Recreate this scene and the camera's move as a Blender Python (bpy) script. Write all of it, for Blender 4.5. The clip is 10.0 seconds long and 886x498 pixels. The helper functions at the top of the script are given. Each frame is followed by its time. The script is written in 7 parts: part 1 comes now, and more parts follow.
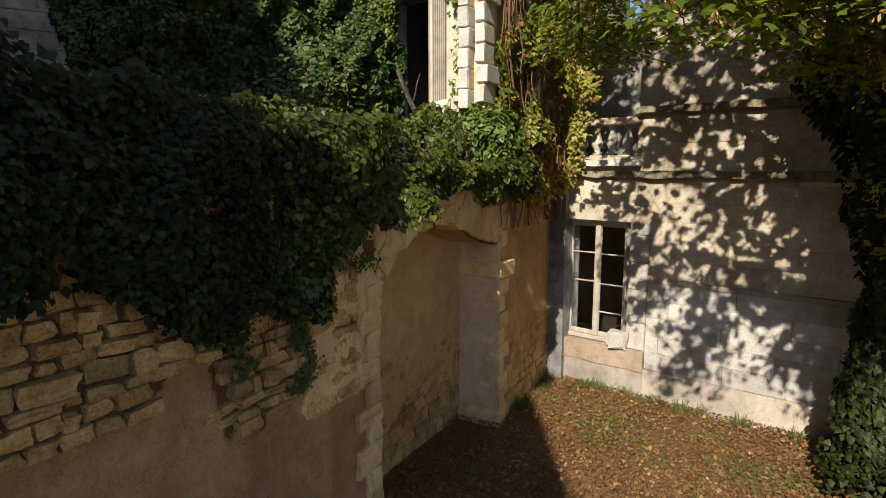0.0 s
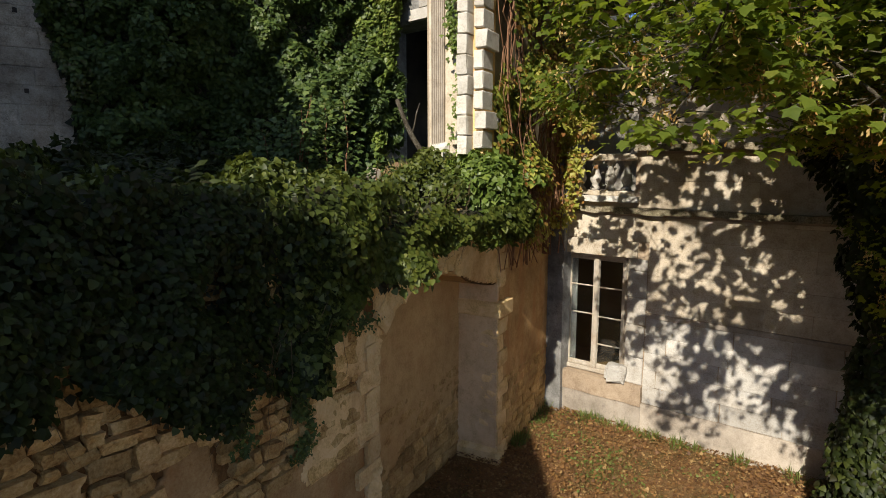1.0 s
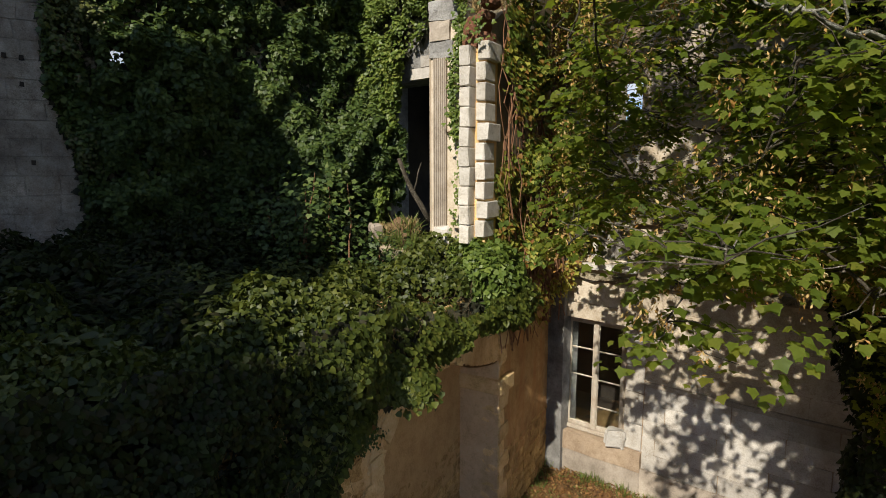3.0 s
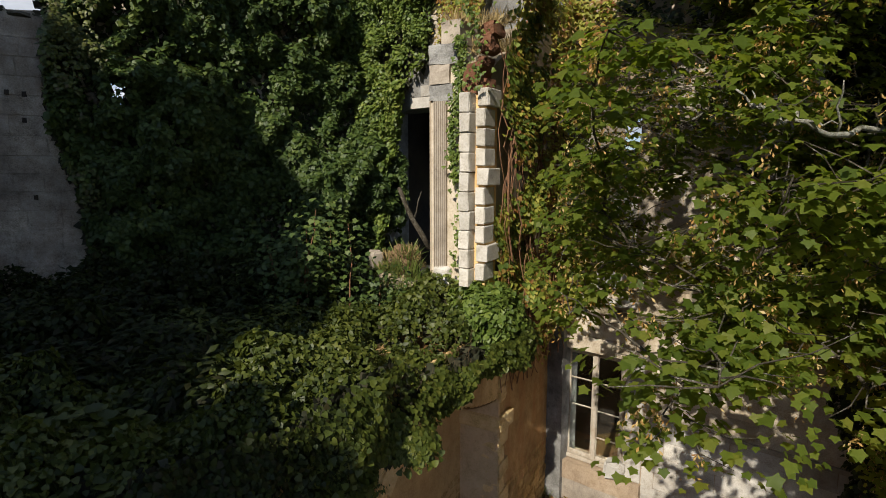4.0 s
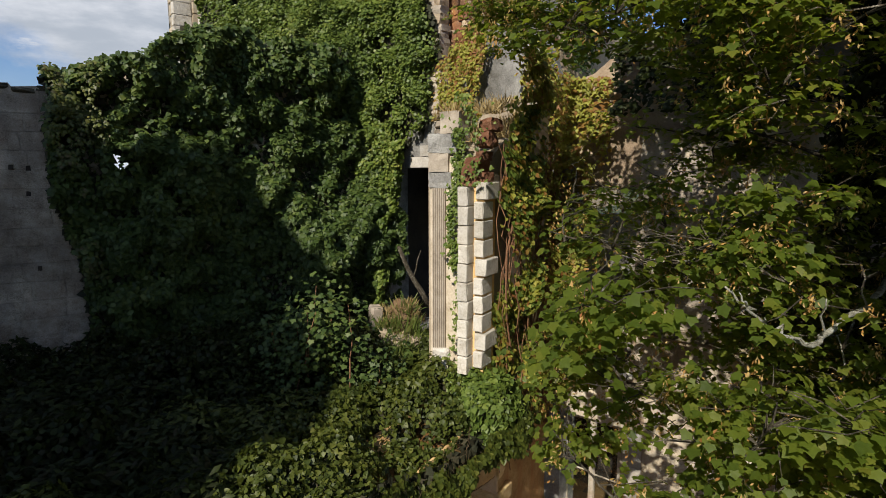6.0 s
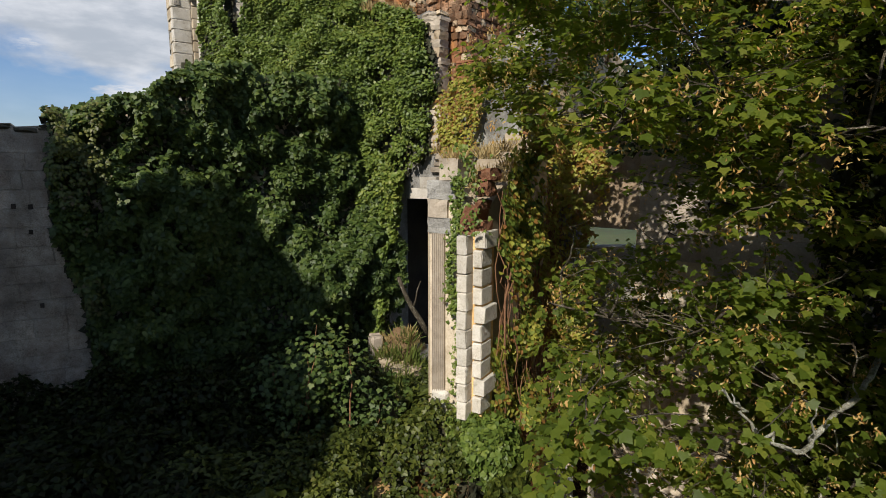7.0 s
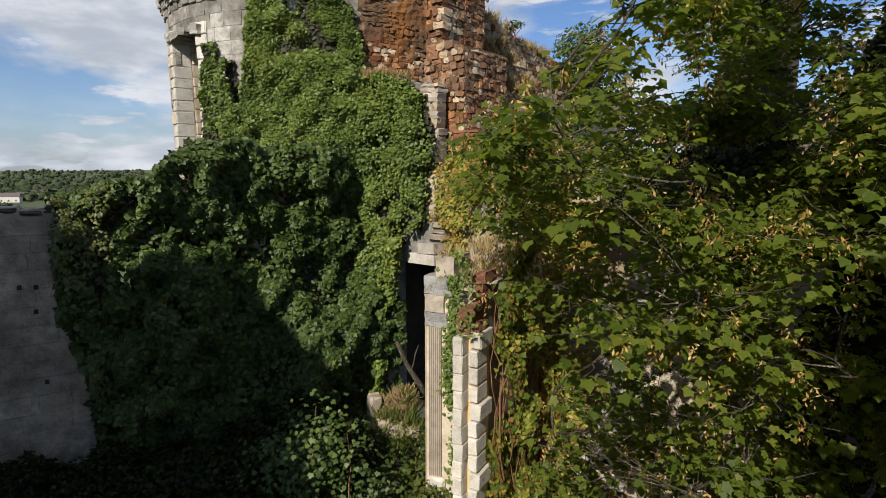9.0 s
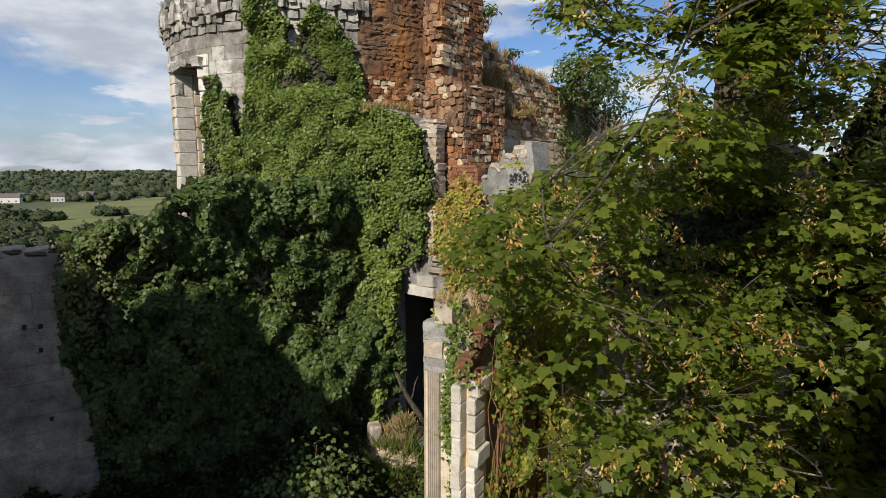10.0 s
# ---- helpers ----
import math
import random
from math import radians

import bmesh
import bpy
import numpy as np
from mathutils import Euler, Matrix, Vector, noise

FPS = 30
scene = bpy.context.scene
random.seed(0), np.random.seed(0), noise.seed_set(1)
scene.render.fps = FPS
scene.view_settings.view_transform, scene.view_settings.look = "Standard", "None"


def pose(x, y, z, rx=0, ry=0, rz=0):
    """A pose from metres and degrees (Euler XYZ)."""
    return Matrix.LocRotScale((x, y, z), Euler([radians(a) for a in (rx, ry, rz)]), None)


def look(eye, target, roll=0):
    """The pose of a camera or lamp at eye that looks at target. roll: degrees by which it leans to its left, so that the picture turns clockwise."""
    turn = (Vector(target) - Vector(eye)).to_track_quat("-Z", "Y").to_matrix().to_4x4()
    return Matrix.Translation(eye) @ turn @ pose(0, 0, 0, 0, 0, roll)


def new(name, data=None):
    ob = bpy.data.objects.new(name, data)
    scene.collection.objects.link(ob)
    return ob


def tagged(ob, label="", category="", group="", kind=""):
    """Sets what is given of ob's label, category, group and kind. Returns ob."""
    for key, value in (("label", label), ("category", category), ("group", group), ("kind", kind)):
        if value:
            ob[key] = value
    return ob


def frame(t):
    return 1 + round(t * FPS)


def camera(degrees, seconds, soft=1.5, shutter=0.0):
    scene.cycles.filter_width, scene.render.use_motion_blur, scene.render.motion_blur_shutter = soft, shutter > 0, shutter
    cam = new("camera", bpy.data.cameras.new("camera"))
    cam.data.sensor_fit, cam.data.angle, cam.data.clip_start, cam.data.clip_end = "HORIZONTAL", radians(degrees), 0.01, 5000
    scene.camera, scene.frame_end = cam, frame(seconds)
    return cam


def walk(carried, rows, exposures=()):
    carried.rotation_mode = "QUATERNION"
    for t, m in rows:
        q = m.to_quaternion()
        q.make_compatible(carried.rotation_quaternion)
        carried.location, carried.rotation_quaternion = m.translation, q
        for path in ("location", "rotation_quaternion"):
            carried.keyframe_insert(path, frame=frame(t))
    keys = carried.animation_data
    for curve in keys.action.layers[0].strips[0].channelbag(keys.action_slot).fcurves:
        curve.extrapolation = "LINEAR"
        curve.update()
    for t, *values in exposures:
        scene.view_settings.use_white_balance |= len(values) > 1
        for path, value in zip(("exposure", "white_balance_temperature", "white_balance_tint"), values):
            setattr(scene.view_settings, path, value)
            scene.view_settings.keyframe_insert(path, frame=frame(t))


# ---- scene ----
# The camera rises along the ruin with a fixed, slightly lowered view.
cam = camera(76.5, 10.0, soft=0.9)
PITCH = -8.24
ROWS = [
    (0.0, -0.003, -0.002, 3.853),
    (0.5, 0.013, 0.012, 4.146),
    (1.0, 0.012, 0.025, 4.440),
    (1.5, 0.004, 0.037, 4.732),
    (2.0, -0.006, 0.048, 5.023),
    (2.5, -0.014, 0.060, 5.312),
    (4.0, -0.017, 0.098, 6.174),
    (4.5, -0.014, 0.112, 6.465),
    (5.0, -0.010, 0.126, 6.759),
    (5.5, -0.005, 0.141, 7.058),
    (7.0, 0.010, 0.179, 7.998),
    (7.5, 0.019, 0.188, 8.328),
    (8.0, 0.030, 0.192, 8.664),
    (8.5, 0.044, 0.191, 9.008),
    (9.0, 0.059, 0.184, 9.355),
    (9.5, 0.073, 0.169, 9.703),
    (10.0, 0.080, 0.144, 10.047),
]
EXPOSURES = [(0.0, 0.1), (1.0, 0.05), (2.5, -0.12), (4.5, -0.3), (7.0, -0.3), (9.0, -0.28), (10.0, -0.27)]
walk(cam, [(t, pose(x, y, z, 90 + PITCH, 0, 0)) for t, x, y, z in ROWS], EXPOSURES)

# ---- light: afternoon sun from behind the camera's left, and a cloudy blue sky ----
SUN_EL = radians(35.0)
SUN_XY = Vector((-0.41, -0.912))
SUN_DIR = Vector((SUN_XY.x * math.cos(SUN_EL), SUN_XY.y * math.cos(SUN_EL), math.sin(SUN_EL)))


CLOUD_SHIFT = (0.55, 0.2, 0.0)


def build_world():
    w = bpy.data.worlds.new("sky")
    scene.world = w
    w.use_nodes = True
    nt = w.node_tree
    nt.nodes.clear()
    out = nt.nodes.new("ShaderNodeOutputWorld")
    bg = nt.nodes.new("ShaderNodeBackground")
    bg.inputs["Strength"].default_value = 0.068
    sky = nt.nodes.new("ShaderNodeTexSky")
    sky.sky_type = "NISHITA"
    sky.sun_disc = False
    sky.sun_elevation = SUN_EL
    sky.sun_rotation = math.atan2(SUN_XY.x, SUN_XY.y)
    sky.air_density, sky.dust_density, sky.ozone_density = 1.0, 0.6, 2.0
    tc = nt.nodes.new("ShaderNodeTexCoord")
    L = nt.links.new

    def cloud(scale, stretch, shift, lo, hi, bank=None, low=0.0):
        """Cloud cover: broad drifts or small heaps, drawn out along the horizon."""
        mp = nt.nodes.new("ShaderNodeMapping")
        mp.inputs["Scale"].default_value = (1.0, 1.0, stretch)
        mp.inputs["Location"].default_value = shift
        nz = nt.nodes.new("ShaderNodeTexNoise")
        nz.inputs["Scale"].default_value = scale
        nz.inputs["Detail"].default_value = 9.0
        nz.inputs["Roughness"].default_value = 0.55
        rp = nt.nodes.new("ShaderNodeMapRange")
        rp.interpolation_type = "SMOOTHSTEP"
        rp.inputs["From Min"].default_value, rp.inputs["From Max"].default_value = lo, hi
        L(tc.outputs["Generated"], mp.inputs["Vector"])
        L(mp.outputs["Vector"], nz.inputs["Vector"])
        value = nz.outputs["Fac"]
        if bank:
            gap = nt.nodes.new("ShaderNodeVectorMath")
            gap.operation = "DISTANCE"
            gap.inputs[1].default_value = bank
            L(tc.outputs["Generated"], gap.inputs[0])
            near = nt.nodes.new("ShaderNodeMapRange")
            near.interpolation_type = "SMOOTHSTEP"
            near.inputs["From Min"].default_value, near.inputs["From Max"].default_value = 0.08, 0.42
            near.inputs["To Min"].default_value, near.inputs["To Max"].default_value = 0.16, 0.0
            L(gap.outputs["Value"], near.inputs["Value"])
            more = nt.nodes.new("ShaderNodeMath")
            L(value, more.inputs[0])
            L(near.outputs["Result"], more.inputs[1])
            value = more.outputs[0]
        if low:
            up = nt.nodes.new("ShaderNodeSeparateXYZ")
            L(tc.outputs["Generated"], up.inputs[0])
            near = nt.nodes.new("ShaderNodeMapRange")
            near.inputs["From Min"].default_value, near.inputs["From Max"].default_value = 0.02, 0.14
            near.inputs["To Min"].default_value, near.inputs["To Max"].default_value = low, 0.0
            L(up.outputs["Z"], near.inputs["Value"])
            more = nt.nodes.new("ShaderNodeMath")
            L(value, more.inputs[0])
            L(near.outputs["Result"], more.inputs[1])
            value = more.outputs[0]
        L(value, rp.inputs["Value"])
        return rp.outputs["Result"]

    broad = cloud(2.6, 2.4, CLOUD_SHIFT, 0.52, 0.66, bank=(-0.50, 0.82, 0.27))
    heaps = cloud(6.5, 4.5, (0.2, 0.4, 0.1), 0.53, 0.64, low=0.1)
    cover = nt.nodes.new("ShaderNodeMath")
    cover.operation = "MAXIMUM"
    L(broad, cover.inputs[0])
    L(heaps, cover.inputs[1])
    shade = cloud(7.0, 3.0, (1.0, 0.0, 0.6), 0.35, 0.65)
    tint = nt.nodes.new("ShaderNodeMix")
    tint.data_type = "RGBA"
    tint.inputs[6].default_value = (8.3, 9.2, 10.6, 1)
    tint.inputs[7].default_value = (13.4, 13.9, 15.0, 1)
    mix = nt.nodes.new("ShaderNodeMix")
    mix.data_type = "RGBA"
    # haze and cloud banks towards the horizon
    sep = nt.nodes.new("ShaderNodeSeparateXYZ")
    L(tc.outputs["Generated"], sep.inputs[0])
    low = nt.nodes.new("ShaderNodeMapRange")
    low.inputs["From Min"].default_value, low.inputs["From Max"].default_value = 0.0, 0.16
    low.inputs["To Min"].default_value, low.inputs["To Max"].default_value = 0.36, 0.0
    L(sep.outputs["Z"], low.inputs["Value"])
    most = nt.nodes.new("ShaderNodeMath")
    most.operation = "MAXIMUM"
    L(low.outputs["Result"], most.inputs[0])
    L(cover.outputs[0], most.inputs[1])
    L(most.outputs[0], mix.inputs[0])
    L(shade, tint.inputs[0])
    gain = nt.nodes.new("ShaderNodeMix")
    gain.data_type, gain.blend_type = "RGBA", "MULTIPLY"
    gain.inputs[0].default_value = 1.0
    gain.inputs[7].default_value = (1.25, 1.5, 1.95, 1)
    L(sky.outputs["Color"], gain.inputs[6])
    L(gain.outputs[2], mix.inputs[6])
    L(tint.outputs[2], mix.inputs[7])
    L(mix.outputs[2], bg.inputs["Color"])
    L(bg.outputs["Background"], out.inputs["Surface"])


build_world()
sun_data = bpy.data.lights.new("sun", "SUN")
sun_data.energy, sun_data.angle, sun_data.color = 7.0, radians(0.55), (1.0, 0.925, 0.80)
sun = new("sun", sun_data)
sun.matrix_world = look(SUN_DIR * 60, (0, 0, 0))


# ---- materials ----
def mat_base(name):
    m = bpy.data.materials.new(name)
    m.use_nodes = True
    nt = m.node_tree
    return m, nt, nt.nodes["Principled BSDF"]


def node(nt, kind, **values):
    n = nt.nodes.new(kind)
    for key, value in values.items():
        n.inputs[key.replace("_", " ")].default_value = value
    return n


def ramp_node(nt, stops):
    r = nt.nodes.new("ShaderNodeValToRGB")
    e = r.color_ramp.elements
    while len(e) < len(stops):
        e.new(0.5)
    for k, (p, c) in enumerate(stops):
        e[k].position, e[k].color = p, (c[0], c[1], c[2], 1)
    return r


def mix_node(nt, kind="MIX"):
    n = nt.nodes.new("ShaderNodeMix")
    n.data_type, n.blend_type = "RGBA", kind
    return n


def stone_mat(name, stops, stain=(0.12, 0.09, 0.06), stain_amount=0.5, scale=1.0, bump=0.35, rough=0.9, vary=0.25, orange=0.0):
    """Weathered mineral surface: broad stains, fine grain, pits and block-to-block variation."""
    m, nt, b = mat_base(name)
    L = nt.links.new
    geo = nt.nodes.new("ShaderNodeNewGeometry")
    big = node(nt, "ShaderNodeTexNoise", Scale=0.9 * scale, Detail=6.0, Roughness=0.65)
    mid = node(nt, "ShaderNodeTexNoise", Scale=5.0 * scale, Detail=8.0, Roughness=0.7)
    fine = node(nt, "ShaderNodeTexNoise", Scale=45.0 * scale, Detail=5.0, Roughness=0.7)
    for n in (big, mid, fine):
        L(geo.outputs["Position"], n.inputs["Vector"])
    col = ramp_node(nt, stops)
    add = nt.nodes.new("ShaderNodeMath")
    add.operation = "MULTIPLY_ADD"
    add.inputs[1].default_value = 0.55
    L(mid.outputs["Fac"], add.inputs[0])
    sc = nt.nodes.new("ShaderNodeMath")
    sc.operation = "MULTIPLY"
    sc.inputs[1].default_value = 0.45
    L(fine.outputs["Fac"], sc.inputs[0])
    L(sc.outputs[0], add.inputs[2])
    L(add.outputs[0], col.inputs["Fac"])
    # stains
    sr = ramp_node(nt, [(0.44, (0, 0, 0)), (0.68, (1, 1, 1))])
    L(big.outputs["Fac"], sr.inputs["Fac"])
    sm = nt.nodes.new("ShaderNodeMath")
    sm.operation = "MULTIPLY"
    sm.inputs[1].default_value = stain_amount
    L(sr.outputs["Color"], sm.inputs[0])
    mx = mix_node(nt)
    L(sm.outputs[0], mx.inputs[0])
    L(col.outputs["Color"], mx.inputs[6])
    mx.inputs[7].default_value = (*stain, 1)
    last = mx.outputs[2]
    if orange > 0:
        wet = node(nt, "ShaderNodeTexNoise", Scale=1.7 * scale, Detail=5.0, Roughness=0.6)
        mp = nt.nodes.new("ShaderNodeMapping")
        mp.inputs["Location"].default_value = (7.0, 3.0, 1.0)
        mp.inputs["Scale"].default_value = (1.3, 1.3, 0.35)
        L(geo.outputs["Position"], mp.inputs["Vector"])
        L(mp.outputs["Vector"], wet.inputs["Vector"])
        wr = ramp_node(nt, [(0.5, (0, 0, 0)), (0.66, (orange, orange, orange))])
        L(wet.outputs["Fac"], wr.inputs["Fac"])
        m2 = mix_node(nt)
        L(wr.outputs["Color"], m2.inputs[0])
        L(last, m2.inputs[6])
        m2.inputs[7].default_value = (0.42, 0.19, 0.07, 1)
        last = m2.outputs[2]
    info = nt.nodes.new("ShaderNodeObjectInfo")
    vr = nt.nodes.new("ShaderNodeMapRange")
    vr.inputs["To Min"].default_value, vr.inputs["To Max"].default_value = 1.0 - vary, 1.0 + vary * 0.6
    L(info.outputs["Random"], vr.inputs["Value"])
    hv = nt.nodes.new("ShaderNodeHueSaturation")
    L(vr.outputs["Result"], hv.inputs["Value"])
    L(last, hv.inputs["Color"])
    L(hv.outputs["Color"], b.inputs["Base Color"])
    b.inputs["Roughness"].default_value = rough
    b.inputs["Specular IOR Level"].default_value = 0.2
    bp = nt.nodes.new("ShaderNodeBump")
    bp.inputs["Strength"].default_value = bump
    bp.inputs["Distance"].default_value = 0.03
    L(add.outputs[0], bp.inputs["Height"])
    L(bp.outputs["Normal"], b.inputs["Normal"])
    return m


def leaf_mat(name, stops, gloss=0.45, trans=0.35, trans_col=(0.25, 0.35, 0.04), patch=0.5, spec=0.4):
    """Leaf: each one its own shade, patches of the plant drift in hue, some light comes through."""
    m, nt, b = mat_base(name)
    L = nt.links.new
    geo = nt.nodes.new("ShaderNodeNewGeometry")
    nz = node(nt, "ShaderNodeTexNoise", Scale=0.8, Detail=3.0)
    L(geo.outputs["Position"], nz.inputs["Vector"])
    f = nt.nodes.new("ShaderNodeMix")
    f.data_type = "FLOAT"
    f.inputs[0].default_value = patch
    L(geo.outputs["Random Per Island"], f.inputs[2])
    L(nz.outputs["Fac"], f.inputs[3])
    col = ramp_node(nt, stops)
    L(f.outputs[0], col.inputs["Fac"])
    vein = node(nt, "ShaderNodeTexNoise", Scale=60.0, Detail=2.0)
    L(geo.outputs["Position"], vein.inputs["Vector"])
    hv = nt.nodes.new("ShaderNodeHueSaturation")
    vr = nt.nodes.new("ShaderNodeMapRange")
    vr.inputs["To Min"].default_value, vr.inputs["To Max"].default_value = 0.75, 1.25
    L(vein.outputs["Fac"], vr.inputs["Value"])
    L(vr.outputs["Result"], hv.inputs["Value"])
    L(col.outputs["Color"], hv.inputs["Color"])
    L(hv.outputs["Color"], b.inputs["Base Color"])
    b.inputs["Roughness"].default_value = gloss
    b.inputs["Specular IOR Level"].default_value = spec
    tr = nt.nodes.new("ShaderNodeBsdfTranslucent")
    tc = mix_node(nt, "MULTIPLY")
    tc.inputs[0].default_value = 0.0
    L(hv.outputs["Color"], tc.inputs[6])
    t2 = mix_node(nt)
    t2.inputs[0].default_value = 0.5
    L(hv.outputs["Color"], t2.inputs[6])
    t2.inputs[7].default_value = (*trans_col, 1)
    L(t2.outputs[2], tr.inputs["Color"])
    ms = nt.nodes.new("ShaderNodeMixShader")
    ms.inputs[0].default_value = trans
    out = nt.nodes["Material Output"]
    L(b.outputs["BSDF"], ms.inputs[1])
    L(tr.outputs["BSDF"], ms.inputs[2])
    L(ms.outputs["Shader"], out.inputs["Surface"])
    return m


LIME = stone_mat("limestone", [(0.33, (0.28, 0.21, 0.14)), (0.5, (0.52, 0.445, 0.34)), (0.68, (0.64, 0.575, 0.47))], stain=(0.25, 0.18, 0.10), stain_amount=0.65, vary=0.16)
LIME_WHITE = stone_mat("pale_limestone", [(0.34, (0.30, 0.265, 0.22)), (0.5, (0.50, 0.47, 0.42)), (0.68, (0.62, 0.60, 0.56))], stain=(0.24, 0.19, 0.13), stain_amount=0.65, vary=0.2)
LIME_GREY = stone_mat("grey_weathered_limestone", [(0.3, (0.24, 0.20, 0.16)), (0.5, (0.42, 0.36, 0.29)), (0.72, (0.56, 0.49, 0.41))], stain=(0.10, 0.08, 0.06), stain_amount=0.6, vary=0.16)
TOWER_STONE = stone_mat("pale_grey_tower_stone", [(0.36, (0.13, 0.12, 0.10)), (0.5, (0.38, 0.36, 0.325)), (0.64, (0.60, 0.58, 0.535))], stain=(0.085, 0.072, 0.055), stain_amount=0.95, vary=0.34, bump=1.0)
PIER_STONE = stone_mat("chipped_white_limestone", [(0.34, (0.32, 0.28, 0.22)), (0.48, (0.58, 0.545, 0.48)), (0.66, (0.72, 0.69, 0.64))], stain=(0.36, 0.30, 0.22), stain_amount=0.3, vary=0.18, bump=0.9)
FAR_STONE = stone_mat("mottled_far_wall_stone", [(0.36, (0.22, 0.18, 0.13)), (0.5, (0.50, 0.43, 0.33)), (0.64, (0.68, 0.60, 0.49))], stain=(0.13, 0.10, 0.075), stain_amount=0.75, vary=0.10, bump=1.0, orange=0.12)
MORTAR = stone_mat("old_mortar", [(0.3, (0.20, 0.14, 0.09)), (0.5, (0.34, 0.26, 0.18)), (0.72, (0.48, 0.38, 0.28))], stain=(0.10, 0.06, 0.04), stain_amount=0.6, bump=0.6)
PLASTER = stone_mat("brown_lime_plaster", [(0.32, (0.26, 0.135, 0.0504)), (0.48, (0.5, 0.302, 0.126)), (0.68, (0.68, 0.465, 0.227))], stain=(0.21, 0.107, 0.0378), stain_amount=0.8, bump=0.8, orange=0.7)
GREY_PLASTER = stone_mat("pale_grey_weathered_plaster", [(0.34, (0.12, 0.115, 0.105)), (0.48, (0.32, 0.31, 0.29)), (0.66, (0.52, 0.51, 0.48))], stain=(0.08, 0.075, 0.065), stain_amount=0.85, bump=1.0)
NICHE = stone_mat("smooth_brown_niche_plaster", [(0.3, (0.33, 0.191, 0.0756)), (0.5, (0.56, 0.363, 0.16)), (0.7, (0.68, 0.465, 0.227))], stain=(0.4, 0.242, 0.101), stain_amount=0.6, bump=0.4, orange=0.2)
REVEAL = stone_mat("pale_pinkish_plaster", [(0.32, (0.55, 0.353, 0.176)), (0.5, (0.84, 0.595, 0.344)), (0.68, (0.9, 0.688, 0.437))], stain=(0.4, 0.242, 0.118), stain_amount=0.6, bump=0.5)
RENDER_GREY = stone_mat("grey_render", [(0.3, (0.24, 0.19, 0.13)), (0.5, (0.38, 0.31, 0.22)), (0.72, (0.50, 0.43, 0.33))], stain=(0.12, 0.09, 0.06), stain_amount=0.6, bump=0.3)
RUBBLE = stone_mat("rubble_stone", [(0.3, (0.28, 0.21, 0.14)), (0.5, (0.46, 0.37, 0.26)), (0.72, (0.60, 0.51, 0.38))], stain=(0.18, 0.11, 0.06), stain_amount=0.5, bump=0.7, vary=0.3, orange=0.3)
RED_RUBBLE = stone_mat("rust_red_rubble", [(0.3, (0.08, 0.043, 0.025)), (0.5, (0.21, 0.125, 0.075)), (0.72, (0.44, 0.33, 0.23))], stain=(0.20, 0.065, 0.022), stain_amount=0.9, bump=1.0, vary=0.55, orange=1.0, scale=0.8)
# Chimney brown, darkened in the colour for the tree's shade
CHIMNEY = stone_mat("shade_darkened_brown_stone", [(0.3, (0.045, 0.032, 0.02)), (0.5, (0.105, 0.075, 0.048)), (0.72, (0.20, 0.145, 0.095))], stain=(0.06, 0.05, 0.03), stain_amount=0.7, bump=0.8, vary=0.3)
RED_BRICK = stone_mat("red_brick", [(0.3, (0.14, 0.055, 0.03)), (0.5, (0.26, 0.11, 0.06)), (0.72, (0.36, 0.19, 0.11))], stain=(0.16, 0.09, 0.05), stain_amount=0.4, bump=0.5, vary=0.3)
MOSS_STONE = stone_mat("black_mossy_stone", [(0.3, (0.035, 0.03, 0.02)), (0.5, (0.10, 0.085, 0.055)), (0.72, (0.26, 0.22, 0.16))], stain=(0.03, 0.03, 0.015), stain_amount=0.7, bump=0.6, vary=0.1)
EARTH = stone_mat("dark_earth", [(0.3, (0.04, 0.03, 0.02)), (0.5, (0.09, 0.065, 0.04)), (0.72, (0.15, 0.11, 0.07))], stain=(0.03, 0.03, 0.015), stain_amount=0.7, bump=0.8, vary=0.0)
HEAP_EARTH = stone_mat("brown_crumbled_earth", [(0.3, (0.09, 0.055, 0.03)), (0.5, (0.20, 0.125, 0.07)), (0.72, (0.31, 0.21, 0.13))], stain=(0.10, 0.07, 0.035), stain_amount=0.6, scale=2.0, bump=1.0, vary=0.0)
COURT = stone_mat("leafy_court_earth", [(0.3, (0.10, 0.05, 0.025)), (0.5, (0.21, 0.11, 0.05)), (0.72, (0.31, 0.19, 0.09))], stain=(0.09, 0.10, 0.03), stain_amount=0.7, bump=0.8, vary=0.0)
BARK = stone_mat("lichen_bark", [(0.42, (0.04, 0.032, 0.022)), (0.54, (0.10, 0.085, 0.062)), (0.64, (0.46, 0.44, 0.37))], stain=(0.05, 0.04, 0.025), stain_amount=0.5, scale=3.0, bump=0.8, vary=0.1)
VINE_WOOD = stone_mat("vine_wood", [(0.3, (0.10, 0.050, 0.028)), (0.5, (0.24, 0.125, 0.068)), (0.7, (0.36, 0.22, 0.13))], stain=(0.07, 0.03, 0.02), stain_amount=0.5, scale=4.0, bump=0.6, vary=0.1)
RUST = stone_mat("rust_red_stone", [(0.35, (0.09, 0.045, 0.028)), (0.5, (0.20, 0.095, 0.055)), (0.66, (0.36, 0.23, 0.15))], stain=(0.17, 0.065, 0.035), stain_amount=0.5, bump=0.9, vary=0.3)
LICHEN = stone_mat("pale_lichen_bark", [(0.40, (0.10, 0.09, 0.065)), (0.5, (0.36, 0.35, 0.29)), (0.62, (0.58, 0.57, 0.50))], stain=(0.16, 0.15, 0.10), stain_amount=0.5, scale=3.0, bump=1.0, vary=0.1)
